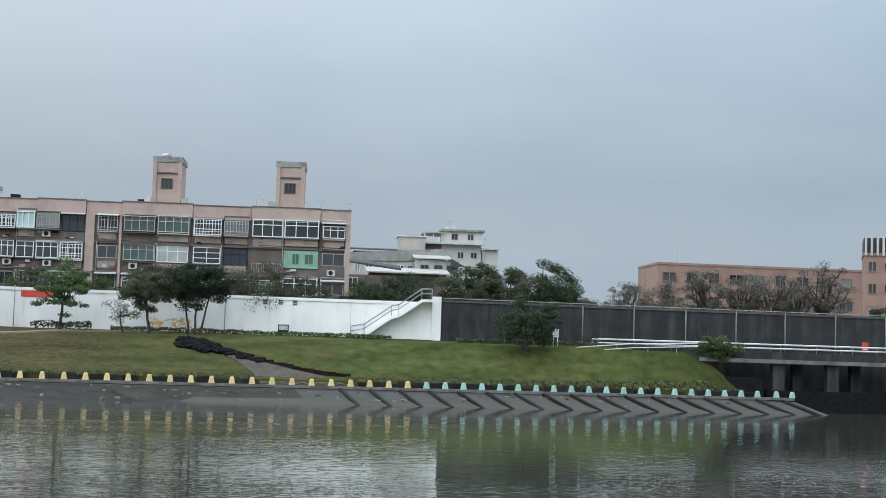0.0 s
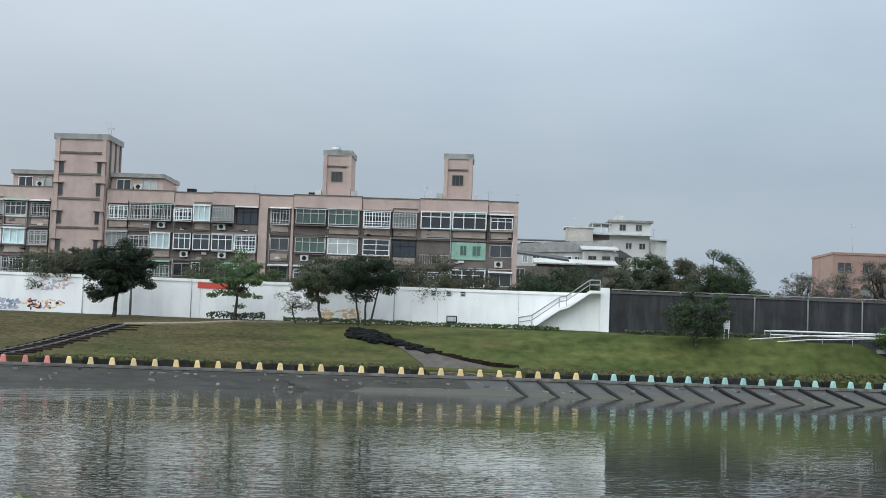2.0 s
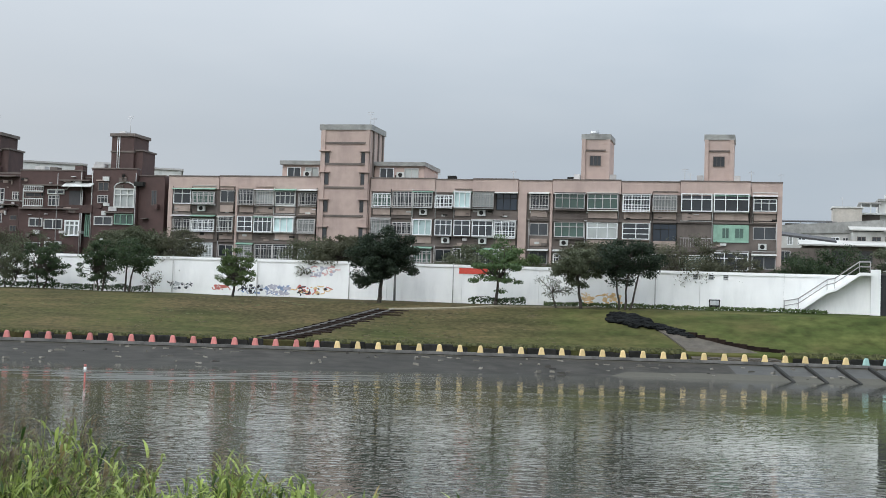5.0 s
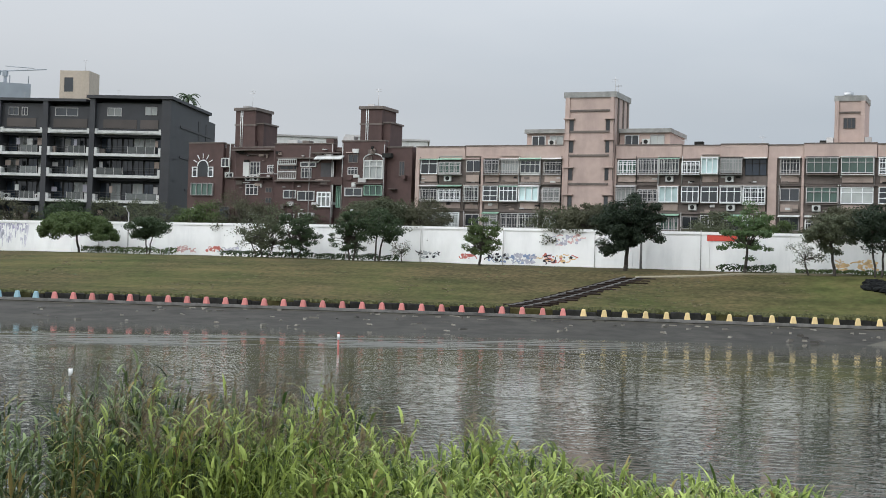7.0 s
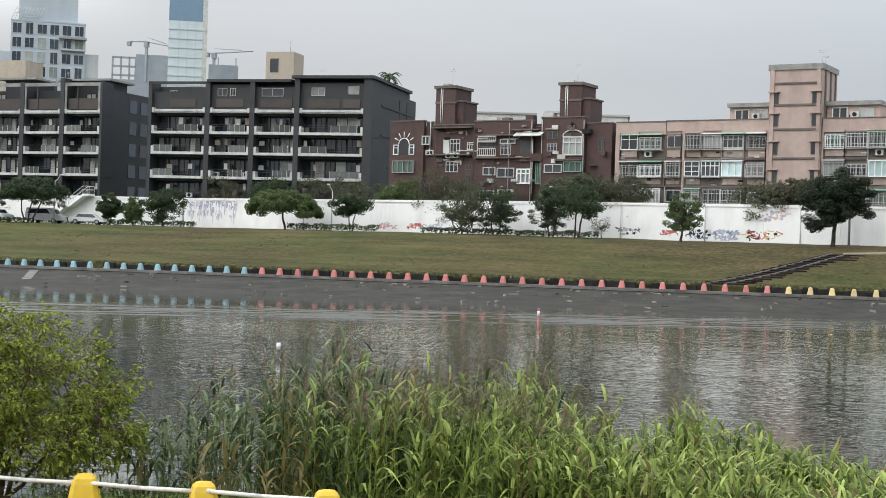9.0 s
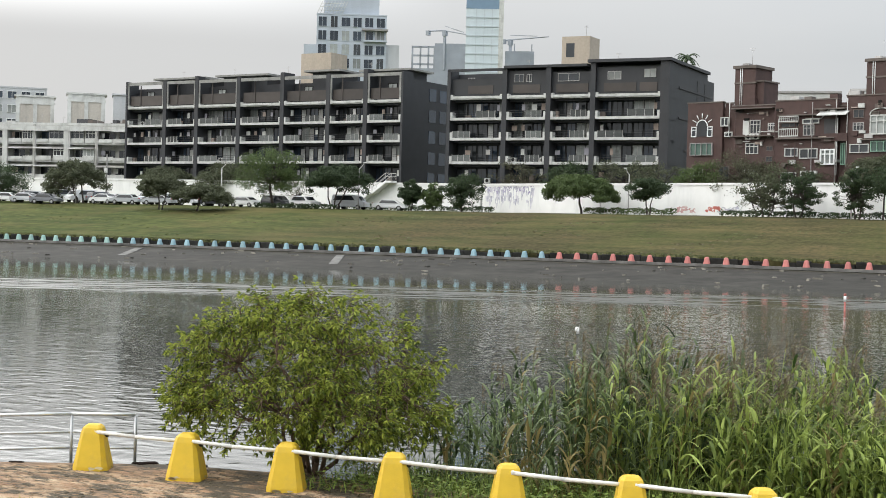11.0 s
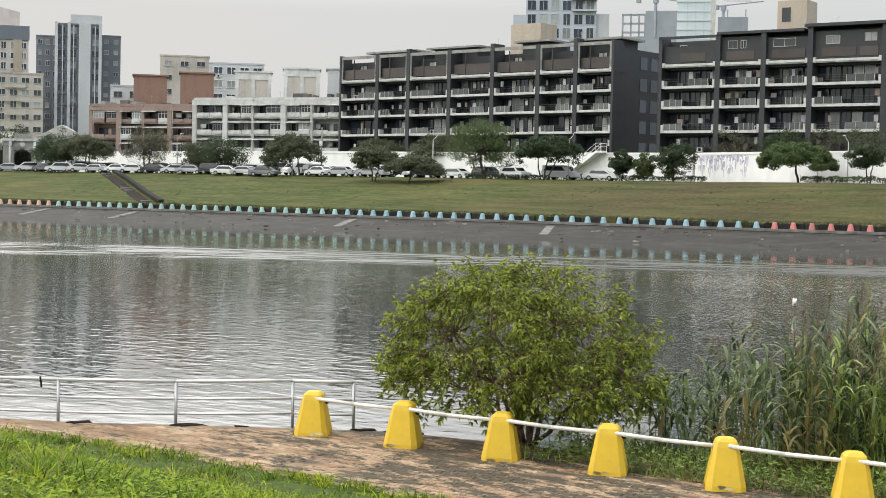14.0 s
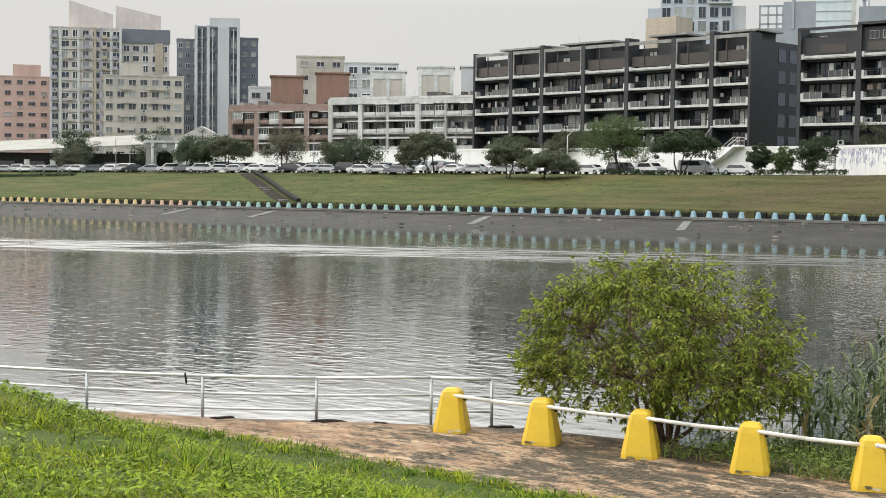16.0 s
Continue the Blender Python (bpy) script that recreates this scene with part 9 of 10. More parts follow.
def near_bollards():
    me = bollard_mesh("body", M_YELLOW, 0.25, 0.135, 0.65)
    bm = bmesh.new()
    tube(bm, (0, 0, 0.49), (0.19, 0, 0.49), 0.02, n=6)
    bmesh.ops.create_uvsphere(bm, u_segments=8, v_segments=6, radius=0.032, matrix=Matrix.Translation((0.195, 0, 0.49)))
    hook = mesh_of("hook", bm, M_BLACKRUBBER)
    rnd = random.Random(3)
    chips = []
    for k in range(5):
        # a flake of bare concrete where the paint has come away from a lower edge
        bm = bmesh.new()
        n, w, h = 9, rnd.uniform(0.03, 0.07), rnd.uniform(0.015, 0.035)
        ring = [bm.verts.new((w * math.cos(6.283 * q / n) * rnd.uniform(0.5, 1.1), 0, h * math.sin(6.283 * q / n) * rnd.uniform(0.4, 1.1))) for q in range(n)]
        bm.faces.new(ring)
        bmesh.ops.solidify(bm, geom=bm.faces[:], thickness=0.004)
        chips.append(mesh_of("chip", bm, M_CHIP))
    tops = []
    for i in range(10):
        x, y = -14.64 + 1.59 * i, 16.03 + 0.155 * i
        m = Matrix.Translation((x, y, PATH_Z)) @ Matrix.Rotation(radians(28 + rnd.uniform(-5, 5)), 4, "Z") @ Matrix.Rotation(radians(rnd.uniform(-1.5, 1.5)), 4, "X")
        b = thing("bollard", "bright yellow painted concrete bollard with chipped base", "bollard", m, group="yellow bollards along the near path")
        part("body", me, None, b)
        part("hook", hook, None, b, "black iron hook")
        for k in range(5):
            z = rnd.uniform(0.02, 0.06)
            inset = 0.246 - 0.190 * (z - 0.06) + 0.004
            tilt = math.atan(0.190)
            place = Matrix.Rotation(1.5708 * (k % 4), 4, "Z") @ Matrix.Translation((rnd.uniform(-0.15, 0.15), -inset, z)) @ Matrix.Rotation(-tilt, 4, "X")
            c = part("paint_chip", rnd.choice(chips), None, b)
            c.matrix_local = place
        tops.append(Vector((x, y, PATH_Z + 0.55)))
    for a, c in zip(tops, tops[1:]):
        s = thing("barrier_pipe", "white painted pipe slung between yellow bollards", "pipe", group="white pipes between the bollards")
        bm = bmesh.new()
        d = (c - a).normalized() * 0.10
        p = a + d + Vector((0, -0.09, 0))
        q = c - d * 0.9 + Vector((0, -0.09, -0.01))
        mid = (p + q) / 2 - Vector((0, 0, 0.012))
        tube(bm, p, mid, 0.027, n=8)
        tube(bm, mid, q, 0.027, n=8)
        bmesh.ops.create_uvsphere(bm, u_segments=8, v_segments=6, radius=0.036, matrix=Matrix.Translation(p))
        part("pipe", bm, M_PIPE, s)


M_CHIP = mat("bare_stained_concrete", (0.52, 0.44, 0.26), 0.9, var=0.3, scale=8, spread=0.4)
M_PIPE = mat("chipped_white_pipe", (0.74, 0.73, 0.69), 0.5, var=0.05, stain=0.5, stain_scale=4.0, stain_color=(0.38, 0.30, 0.22), scale=10)
near_bollards()

RAIL_POSTS = [(-14.62, 16.90), (-15.40, 16.38), (-16.78, 15.26), (-18.22, 14.18), (-20.25, 13.42), (-22.3, 12.66), (-24.4, 11.9), (-26.5, 11.1)]


def railing():
    r = thing("railing", "low grey steel pipe railing at the water's edge", "railing")
    sink = (0.0, 0.0, 0.04, 0.05, 0.11, 0.14, 0.14, 0.14)
    for (x, y), d in zip(RAIL_POSTS, sink):
        bm = bmesh.new()
        tube(bm, (x, y, PATH_Z - 0.25), (x, y, PATH_Z + 0.68 - d), 0.024, n=8)
        part("post", bm, M_STEEL, r)
    for z, rad in ((0.69, 0.026), (0.42, 0.019), (0.19, 0.019)):
        for i in range(len(RAIL_POSTS) - 1):
            bm = bmesh.new()
            tube(bm, (*RAIL_POSTS[i], PATH_Z + z - sink[i]), (*RAIL_POSTS[i + 1], PATH_Z + z - sink[i + 1]), rad, n=8)
            part("rail", bm, M_STEEL_PALE, r)
    x, y = -18.5, 14.08
    bm = bmesh.new()
    for i in range(5):
        tube(bm, (x + 0.006 * i, y - 0.02, PATH_Z + 0.67 - 0.03 * i), (x + 0.006 * i + 0.012, y - 0.03, PATH_Z + 0.63 - 0.03 * i), 0.016, n=5)
    part("tied_rag", bm, M_STONE_DARK, r, "dark rag knotted on the top rail")


M_STEEL_PALE = mat("galvanised_pipe", (0.62, 0.63, 0.63), 0.35, metal=0.5, var=0.1, scale=6)
railing()


def edge_stones():
    rnd = random.Random(21)
    meshes = []
    for k in range(4):
        bm = bmesh.new()
        bmesh.ops.create_icosphere(bm, subdivisions=2, radius=0.2)
        for v in bm.verts:
            v.co *= 1 + 0.7 * noise.noise(v.co * 9 + Vector((k * 7, 0, 0)))
            v.co.z *= 0.35
        meshes.append(mesh_of("edge_stone", bm, M_SLAB))
    spots = [(x, near_edge(x) - 0.12 + rnd.uniform(-0.05, 0.05)) for x in (-14.95, -15.9, -16.55, -17.9, -14.35, -13.95, -13.7)]
    for x, y in spots:
        s = rnd.uniform(0.45, 0.75)
        solo("edge_stone", rnd.choice(meshes), None, "flat dark stone lying at the path's edge", "stone",
             Matrix.Translation((x, y, PATH_Z - 0.01)) @ Matrix.Rotation(0.62 + rnd.uniform(-0.4, 0.4), 4, "Z") @ Matrix.Diagonal((s * 1.6, s * 0.8, s * 0.8, 1)), group="stones at the water's edge")


edge_stones()


def brick_path():
    """Old brick paving along the near water: courses with the path, sunk, tilted and missing here and there."""
    rnd = random.Random(33)
    L, W, H = 0.208, 0.098, 0.05
    ang = math.atan(0.0975)
    c, s = math.cos(ang), math.sin(ang)
    t = thing("brick_path", "worn red and sandy brick paving with mossy joints", "path", kind="structure")
    bev = 0.008

    def brick(x, y, z, turn, V, F):
        ct, st = math.cos(ang + turn), math.sin(ang + turn)
        tx, ty = rnd.uniform(-0.02, 0.02), rnd.uniform(-0.02, 0.02)
        n = len(V)
        for e, zz in ((0.0, -H), (0.0, -bev), (bev, 0.0)):
            for a, b in ((-1, -1), (1, -1), (1, 1), (-1, 1)):
                u, v = a * (L / 2 - e), b * (W / 2 - e)
                V.append((x + u * ct - v * st, y + u * st + v * ct, z + zz + u * tx + v * ty))
        for k in (0, 4):
            for i in range(4):
                j = (i + 1) % 4
                F.append((n + k + i, n + k + j, n + k + 4 + j, n + k + 4 + i))
        F.append((n + 8, n + 9, n + 10, n + 11))
    V, F = [], []
    unit_v, unit_f = [], []
    brick(0, 0, 0, -ang, unit_v, unit_f)
    one = pydata("brick", unit_v, unit_f, M_PAVER)
    count = 0
    for row in range(-12, 52):
        for col in range(-62, 62):
            u = col * 0.216 + (0.108 if row % 2 else 0.0) + rnd.uniform(-0.004, 0.004)
            v = row * 0.106 + rnd.uniform(-0.003, 0.003)
            x, y = -11.0 + u * c - v * s, 13.6 + u * s + v * c
            if y < lawn_edge(x) - 0.25 or y > near_edge(x) - 0.42 or x < -24.5:
                continue
            if noise.noise((x * 1.1, y * 1.1, 4.0)) > 0.42:
                continue
            z = PATH_Z + 0.008 + 0.012 * noise.noise((x * 0.7, y * 0.7, 1.0)) + rnd.uniform(-0.004, 0.004)
            if count < 300 and -13.4 < x < -9.8 and y < 15.6:
                ob = part("brick", one, None, t)
                ob.matrix_basis = Matrix.Translation((x, y, z)) @ Matrix.Rotation(ang + rnd.uniform(-0.03, 0.03), 4, "Z")
                count += 1
            else:
                brick(x, y, z, rnd.uniform(-0.03, 0.03), V, F)
    tagged(part("outer_paving", pydata("outer_paving", V, F, M_PAVER), None, t), "", "", "", "stuff")


brick_path()


def bush():
    """Spreading riverside bush: a few leaning stems, forked limbs, and thin sprays of pointed leaves with gaps between them."""
    rnd = random.Random(71)
    t = thing("bush", "spreading bright-green bush with many stems at the water's edge", "bush", Matrix.Translation((-12.0, 17.65, 0.15)))
    wood = bmesh.new()
    V, F = [], []

    def leaf(p, d, n):
        L, W = rnd.uniform(0.060, 0.115), rnd.uniform(0.028, 0.046)
        s = d.cross(n)
        s = s.normalized() * W * 0.5 if s.length > 1e-3 else Vector((W * 0.5, 0, 0))
        b = len(V)
        m = p + d * L * 0.45
        V.extend((tuple(p), tuple(m + s + n * 0.008), tuple(p + d * L - Vector((0, 0, 0.018))), tuple(m - s + n * 0.008)))
        F.append((b, b + 1, b + 2, b + 3))

    def spray(p, d, length):
        """A leafy shoot that arches over, with leaves on alternate sides and a tuft at its tip."""
        n = max(4, int(length / 0.055))
        q = p
        for i in range(n):
            d = (d + Vector((0, 0, -0.11)) + rand_dir(rnd) * 0.16).normalized()
            nq = q + d * length / n
            if i < n - 1:
                tube(wood, q, nq, 0.005, 0.004, n=3)
            q = nq
            side = d.cross(Vector((0, 0, 1)))
            side = side.normalized() if side.length > 0.05 else Vector((1, 0, 0))
            for w in ((1, -1) if i % 2 else (-1,)):
                leaf(q, (d * 0.6 + side * w + rand_dir(rnd) * 0.45 + Vector((0, 0, -0.2))).normalized(), (Vector((0, 0, 1)) + rand_dir(rnd) * 0.55).normalized())
        for _ in range(4):
            leaf(q, (d + rand_dir(rnd) * 0.8).normalized(), (Vector((0, 0, 1)) + rand_dir(rnd) * 0.6).normalized())
    # stems from one stool, each forking twice
    nodes = []
    for i in range(11):
        a = 2.4 * i + rnd.uniform(-0.25, 0.25)
        out = 0.10 + 0.62 * (i / 11) ** 0.8
        foot = Vector((math.cos(a) * 0.12, math.sin(a) * 0.10, 0))
        fork = foot + Vector((math.cos(a) * out * 1.1, math.sin(a) * out * 0.8, rnd.uniform(0.75, 1.15)))
        limb(wood, foot, fork, rnd.uniform(0.030, 0.050), 0.024, rnd, 0.10, 5, 7)
        nodes.append(fork)
        for _ in range(3):
            b = a + rnd.uniform(-1.2, 1.2)
            end = fork + Vector((math.cos(b) * rnd.uniform(0.35, 0.95), math.sin(b) * rnd.uniform(0.25, 0.7), rnd.uniform(0.05, 0.95)))
            limb(wood, fork, end, 0.020, 0.011, rnd, 0.14, 4, 5)
            nodes.append(end)
    centre = Vector((-0.12, 0, 1.25))
    made = 0
    while made < 320:
        d = rand_dir(rnd)
        k = rnd.random() ** 0.36
        p = centre + Vector((d.x * 2.12 * k, d.y * 1.65 * k, (d.z * 1.50 if d.z > 0 else d.z * 0.80) * k))
        # broad flattish top, hollow and thin underneath
        r = math.hypot((p.x + 0.12) / 2.12, p.y / 1.65)
        if p.z < (0.45 if p.x < 0.2 else 0.20) + 0.75 * max(0.0, 0.85 - r) or p.y < -1.2 or noise.noise(p * 1.9 + Vector((9.0, 3.0, 0))) < -0.16:
            continue
        if p.z < 1.0 and rnd.random() < (0.60 if p.x < 0.2 else 0.25):
            continue
        if p.z - 1.25 > 1.50 * (1 - r ** 3.0) ** 0.5 + 0.1 * noise.noise(p * 2.0) if r < 1 else True:
            continue
        made += 1
        near = min(nodes, key=lambda v: (v - p).length)
        limb(wood, near, p, 0.009, 0.005, rnd, 0.16, 3, 4)
        flat = Vector((p.x - centre.x, p.y, 0))
        flat = flat.normalized() if flat.length > 0.05 else rand_dir(rnd)
        for _ in range(8):
            h = (flat * 0.75 + rand_dir(rnd) * 0.9 + Vector((0, 0, 0.30 if p.z > 1.6 else 0.05))).normalized()
            spray(p, h, rnd.uniform(0.16, 0.36))
    part("branchwork", wood, M_BUSHWOOD, t)
    part("foliage", pydata("foliage", V, F, M_LEAF_BUSH), None, t)


bush()


def reed_height(x):
    return (2.12 - 1.2 * step(-7.5, 0.5, x) - 0.45 * step(-9.0, -10.5, x)) * (1.0 + 0.07 * math.sin(2.1 * x + 1.0) + 0.06 * math.sin(5.3 * x))


def reeds():
    rnd = random.Random(40)
    gv, gf, dv, df, pv, pf, bv, bf = [], [], [], [], [], [], [], []

    def stem(x, y, h, dry):
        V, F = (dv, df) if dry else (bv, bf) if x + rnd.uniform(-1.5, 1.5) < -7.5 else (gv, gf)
        z0 = -0.25 if y > near_edge(x) + 0.3 else 0.1
        lean = Vector((rnd.gauss(0.05, 0.09), rnd.gauss(0, 0.08), 0))
        p0 = Vector((x, y, z0))
        # stalk as a slim three-sided blade pair
        b = len(V)
        top = p0 + lean * h + Vector((0, 0, h - z0 * 0.5))
        for a in range(3):
            o = Vector((math.cos(2.1 * a), math.sin(2.1 * a), 0)) * 0.009
            V.append(tuple(p0 + o))
            V.append(tuple(top + o * 0.4))
        for a in range(3):
            c = (a + 1) % 3
            F.append((b + 2 * a, b + 2 * c, b + 2 * c + 1, b + 2 * a + 1))
        n = rnd.randint(7, 9)
        for i in range(n):
            k = 0.22 + 0.78 * (i + rnd.random() * 0.6) / n
            p = p0.lerp(top, min(1, k))
            blade(V, F, p, rnd.uniform(0, 6.283), rnd.uniform(0.42, 0.80) * (1.05 - 0.3 * k), rnd.uniform(0.045, 0.080), radians(rnd.uniform(48, 82)), rnd.uniform(0.35, 1.35), 6)
        if h > 1.55 and rnd.random() < 0.36:
            for _ in range(30):
                blade(pv, pf, top + Vector((0, 0, rnd.uniform(-0.06, 0.26))), rnd.uniform(-0.9, 0.9), rnd.uniform(0.10, 0.24), 0.02, radians(rnd.uniform(20, 80)), rnd.uniform(0.4, 1.0), 2)
    for _ in range(3100):
        x = rnd.uniform(-10.6, 2.2)
        e = near_edge(x)
        y = e + 0.4 + 4.6 * rnd.random() ** 1.2
        if x < -8.8 and rnd.random() < 0.72:
            continue
        if noise.noise((x * 0.9, y * 0.9, 2.0)) < -0.36:
            continue
        h = reed_height(x) * (0.76 + 0.20 * noise.noise((x * 1.1, y * 0.6, 8.0)) + 0.26 * rnd.random() ** 1.5) * (0.9 + 0.05 * (y - e))
        stem(x, y, h, rnd.random() < 0.06)
    # loose tall grass in the shallows between bush and reeds
    for _ in range(5200):
        x = rnd.uniform(-11.3, -5.0)
        y = near_edge(x) + rnd.uniform(-0.1, 1.5)
        if noise.noise((x * 1.3, y * 1.3, 5.0)) < -0.15:
            continue
        dry = rnd.random() < 0.05
        h = rnd.uniform(0.35, 0.8) + 0.45 * step(-9.8, -8.0, x) * rnd.random()
        blade(dv if dry else gv, df if dry else gf, Vector((x, y, 0.0)), rnd.uniform(0, 6.283), h, rnd.uniform(0.010, 0.020), radians(rnd.uniform(62, 88)), rnd.uniform(0.1, 0.6), 4)
    for _ in range(14):
        x = rnd.uniform(-9.2, -7.6)
        stem(x, near_edge(x) + rnd.uniform(0.1, 0.9), rnd.uniform(0.7, 1.2), True)
    t = thing("reed_bed", "dense tall green reed bed with brown plumes at the water", "reeds", kind="stuff")
    part("reed_stand", pydata("reed_stand", gv, gf, M_REED), None, t)
    part("shaded_stand", pydata("shaded_stand", bv, bf, M_REED_BLUE), None, t, "blue-green reeds with shade painted into their colour")
    part("dry_reeds", pydata("dry_reeds", dv, df, M_REED_DRY), None, t, "yellowed dry reeds")
    part("plumes", pydata("plumes", pv, pf, M_PLUME), None, t, "brown feathery reed plumes")


reeds()


def weeds():
    """Low weeds between the bollards and the reeds, and tufts round the bush."""
    rnd = random.Random(50)
    v, f, dv, df = [], [], [], []
    for _ in range(9000):
        x = rnd.uniform(-11.6, 2.0)
        e = near_edge(x)
        y = e - 1.15 + 2.2 * rnd.random()
        if x < -9.5 and rnd.random() < 0.5:
            continue
        p = Vector((x, y, PATH_Z - 0.03 if y < e else 0.08))
        d = rnd.random() < 0.13
        h = rnd.uniform(0.14, 0.40) + 0.35 * step(e - 0.4, e + 0.7, y)
        blade(dv if d else v, df if d else f, p, rnd.uniform(0, 6.283), h, rnd.uniform(0.014, 0.032), radians(rnd.uniform(45, 85)), rnd.uniform(0.2, 0.8), 3)
    for _ in range(5200):
        x = rnd.uniform(-11.2, 2.0)
        y = near_edge(x) - 1.25 + 1.7 * rnd.random()
        p = Vector((x, y, PATH_Z + rnd.uniform(0.02, 0.26)))
        blade(v, f, p, rnd.uniform(0, 6.283), rnd.uniform(0.05, 0.10), rnd.uniform(0.04, 0.07), radians(rnd.uniform(-10, 35)), 0.3, 3)
    t = thing("weeds", "low mixed weeds between bollards and reeds", "weeds", kind="stuff")
    part("green_weeds", pydata("green_weeds", v, f, M_WEED), None, t)
    part("dry_weeds", pydata("dry_weeds", dv, df, M_REED_DRY), None, t)


weeds()


def lawn():
    rnd = random.Random(60)
    v, f, ov, of, cv, cf, gv, gf = [], [], [], [], [], [], [], []

    def lush(x, y):
        """Dark, lush growth in drifts, thickest on the brow and along the path."""
        return noise.noise((x * 0.55, y * 0.85, 9.0)) + 0.6 * noise.noise((x * 1.7, y * 2.1, 5.0)) + rnd.uniform(-0.25, 0.25) + 0.18 * step(lawn_edge(x) - 2.2, lawn_edge(x) - 0.4, y) > 0.08

    def spot(far):
        if far:
            x = rnd.uniform(-26.0, -7.0)
            return x, lawn_edge(x) + 0.15 - 5.0 * rnd.random()
        a, d = radians(rnd.uniform(26, 64)), 5.2 + 10.0 * rnd.random() ** 1.3
        return -d * math.sin(a), d * math.cos(a)
    for i in range(105000):
        far = i % 5 == 0
        x, y = spot(far)
        if y > lawn_edge(x) + 0.15:
            continue
        tuft = noise.noise((x * 0.9, y * 0.9, 0.0)) + 0.5 * noise.noise((x * 2.7, y * 2.7, 3.0))
        h = (0.055 + 0.07 * rnd.random()) * (1.05 + 1.9 * tuft) * (1.05 if far else 1.0)
        if h < 0.03:
            continue
        p = Vector((x, y, near_z(x, y) - 0.01))
        old = rnd.random() < 0.08 + 0.3 * step(0.1, 0.4, noise.noise((x * 0.5, y * 0.5, 7.0)))
        deep = lush(x, y)
        blade(ov if old else gv if deep else v, of if old else gf if deep else f, p, rnd.uniform(0, 6.283), h * rnd.uniform(0.8, 1.6), rnd.uniform(0.007, 0.013) * (1.8 if far else 1.0), radians(rnd.uniform(30, 80)), rnd.uniform(0.3, 1.0), 3)
    for _ in range(30000):
        x, y = spot(False)
        if y > lawn_edge(x) or noise.noise((x * 0.8, y * 0.8, 4.0)) < -0.08:
            continue
        p = Vector((x, y, near_z(x, y) + rnd.uniform(0.02, 0.085)))
        blade(cv, cf, p, rnd.uniform(0, 6.283), rnd.uniform(0.025, 0.055), rnd.uniform(0.022, 0.042), radians(rnd.uniform(-5, 45)), 0.2, 3)
    # the rest of the slope, all round the place where one stands
    for _ in range(26000):
        a, d = rnd.uniform(0, 6.283), 0.4 + 11.0 * rnd.random() ** 0.6
        x, y = d * math.cos(a), d * math.sin(a)
        if y > lawn_edge(x):
            continue
        blade(v, f, Vector((x, y, near_z(x, y) - 0.01)), rnd.uniform(0, 6.283), rnd.uniform(0.07, 0.16), rnd.uniform(0.01, 0.018), radians(rnd.uniform(30, 80)), rnd.uniform(0.3, 1.0), 3)
    # coarse tussocks, thickest along the path
    for i in range(420):
        if i % 2:
            x = rnd.uniform(-26.0, -7.0)
            y = lawn_edge(x) + 0.1 - 0.9 * rnd.random()
        else:
            x, y = spot(False)
            if y > lawn_edge(x):
                continue
        r, hh = rnd.uniform(0.06, 0.2), rnd.uniform(0.08, 0.19)
        tv, tf = (gv, gf) if lush(x, y) else (v, f)
        for _ in range(34):
            a, d = rnd.uniform(0, 6.283), r * rnd.random() ** 0.5
            px, py = x + d * math.cos(a), y + d * math.sin(a)
            blade(tv, tf, Vector((px, py, near_z(px, py) - 0.01)), a + rnd.uniform(-0.6, 0.6), hh * rnd.uniform(0.7, 1.3), rnd.uniform(0.009, 0.018), radians(rnd.uniform(45, 82)), rnd.uniform(0.3, 1.1), 4)
    # broad-leaved weeds in flat rosettes
    for _ in range(260):
        x, y = spot(False)
        if y > lawn_edge(x):
            continue
        z = near_z(x, y) + 0.05
        for k in range(9):
            blade(cv, cf, Vector((x, y, z)), 0.7 * k + rnd.uniform(-0.2, 0.2), rnd.uniform(0.07, 0.13), rnd.uniform(0.03, 0.05), radians(rnd.uniform(10, 45)), 0.5, 4)
    t = thing("lawn", "lush unmown grass and clover on the near slope", "grass", kind="stuff")
    part("grass_blades", pydata("grass_blades", v, f, M_TURF), None, t)
    part("lush_blades", pydata("lush_blades", gv, gf, M_TURF_DEEP), None, t, "dark lush drifts of grass")
    part("old_blades", pydata("old_blades", ov, of, M_TURF_OLD), None, t)
    part("clover", pydata("clover", cv, cf, M_CLOVER), None, t)
    bm = bmesh.new()
    for _ in range(26):
        x, y = spot(False)
        bmesh.ops.create_icosphere(bm, subdivisions=1, radius=0.008, matrix=Matrix.Translation((x, y, near_z(x, y) + 0.09)))
    part("flowers", bm, M_FLOWER, t, "tiny pale yellow flowers")


M_FLOWER = mat("pale_yellow_petal", (0.75, 0.70, 0.30), 0.8, var=0.05)
lawn()


# ---- river markers ----
def marker(x, y, h, label, red_top):
    s = thing("river_marker", label, "marker pole", Matrix.Translation((x, y, 0)))
    bm = bmesh.new()
    tube(bm, (0, 0, -2.4), (0, 0, h * 0.55), 0.05, n=8)
    part("lower_pole", bm, M_MARKRED if red_top else M_CONC_DARK, s)
    bm = bmesh.new()
    tube(bm, (0, 0, h * 0.55), (0, 0, h * (0.86 if red_top else 1.0)), 0.075, n=8)
    part("white_band", bm, M_WHITE, s)
    bm = bmesh.new()
    tube(bm, (0, 0, h * (0.86 if red_top else 1.0)), (0, 0, h * (1.0 if red_top else 1.06)), 0.075 if red_top else 0.03, n=8)
    part("top_band", bm, M_MARKRED if red_top else M_CONC_DARK, s)


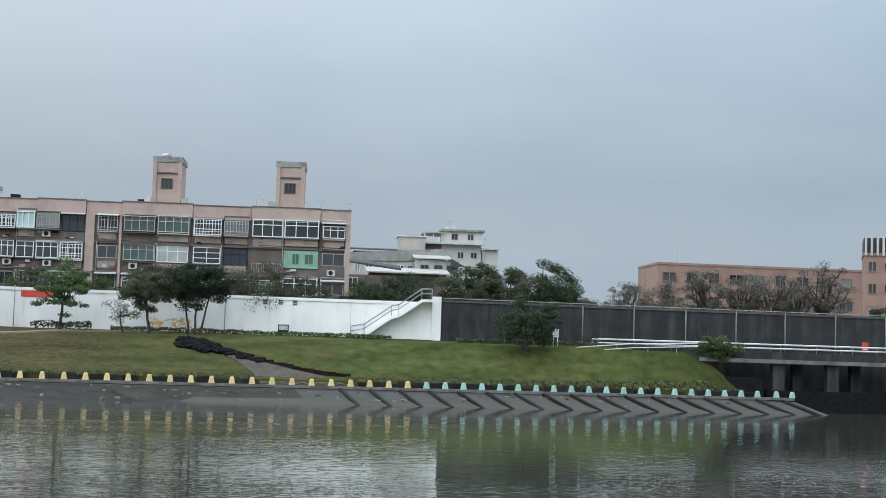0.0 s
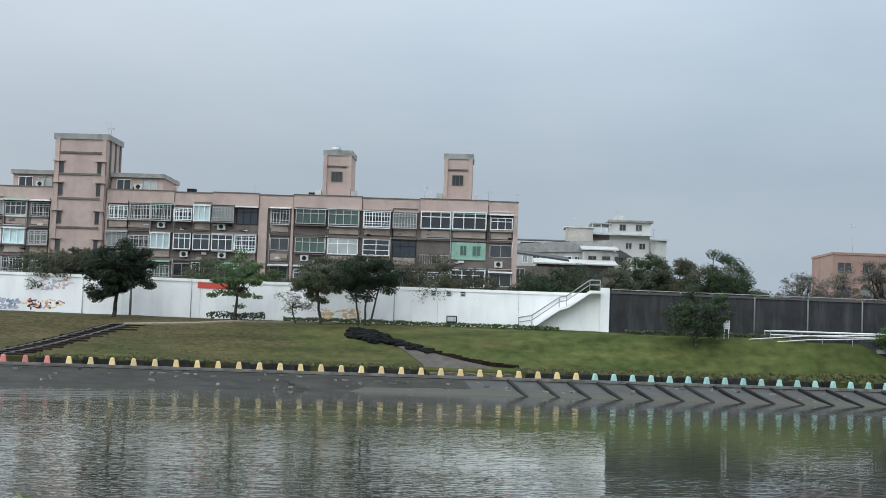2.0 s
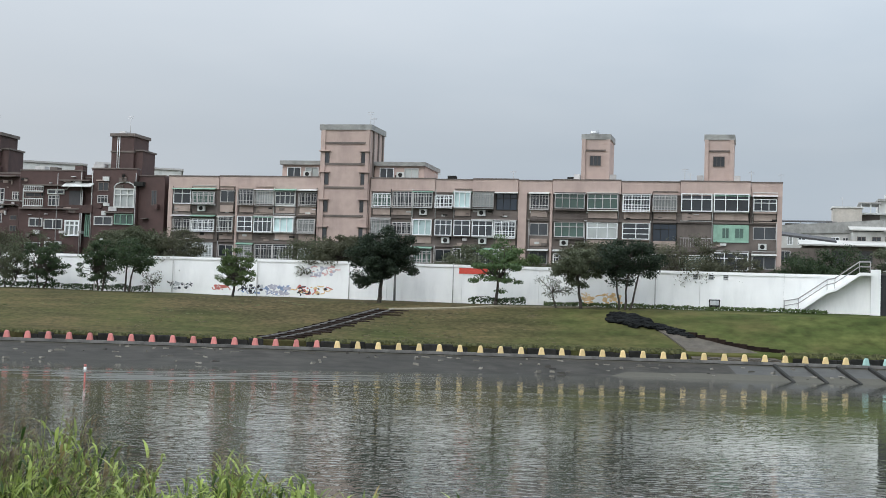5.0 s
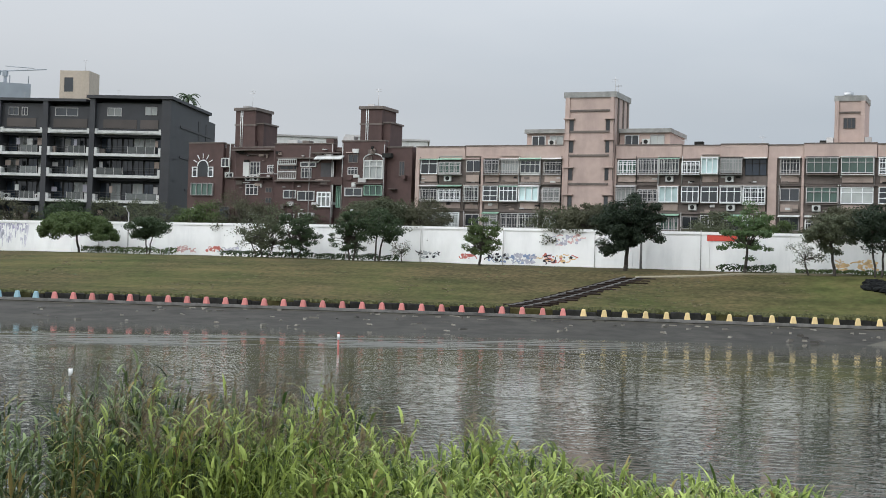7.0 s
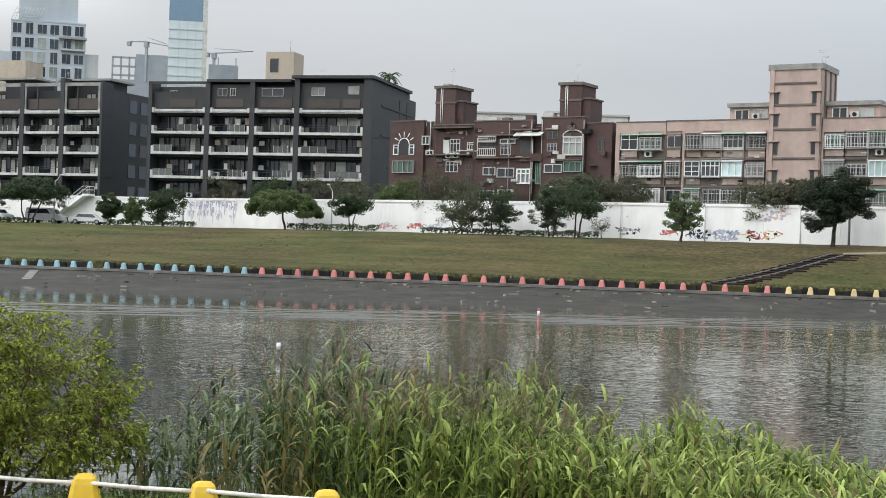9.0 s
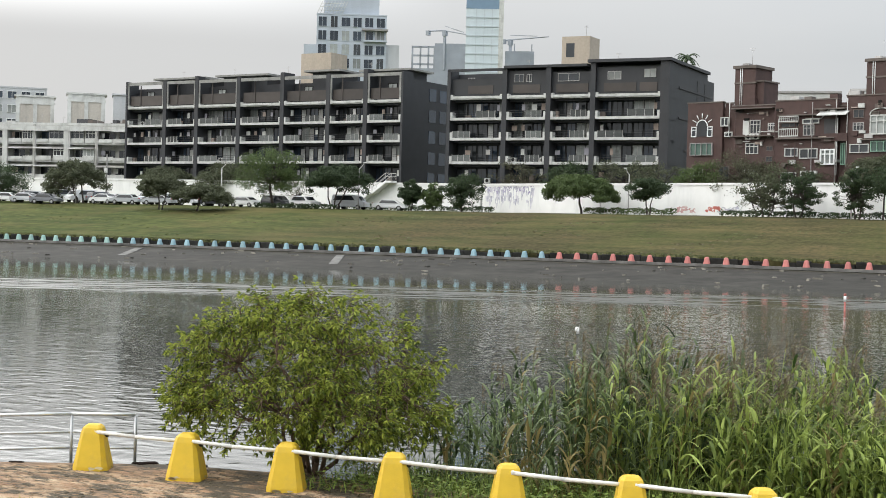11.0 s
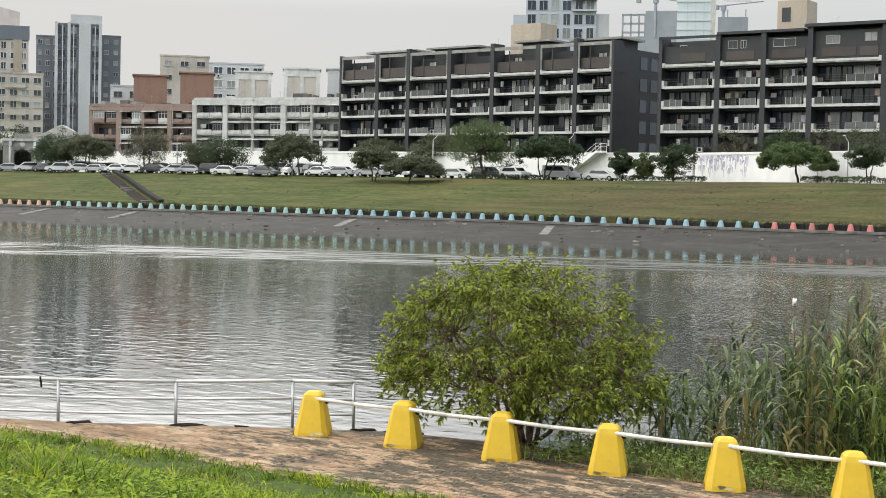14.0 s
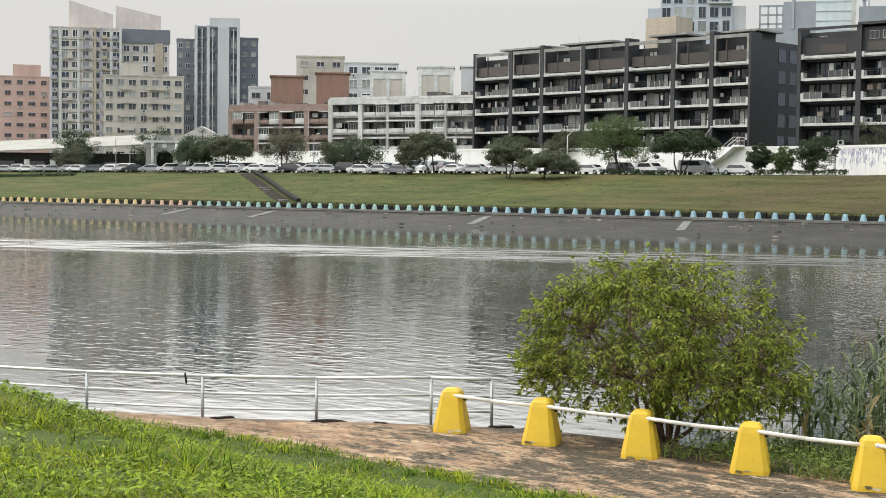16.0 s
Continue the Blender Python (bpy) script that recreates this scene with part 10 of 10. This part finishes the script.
M_MARKRED = mat("faded_marker_red", (0.42, 0.12, 0.10), 0.6, var=0.15)
marker(-19.0, 78.0, 0.95, "red and white banded marker pole in the river", True)
marker(-20.7, 46.8, 0.55, "white-topped marker pole in the river", False)
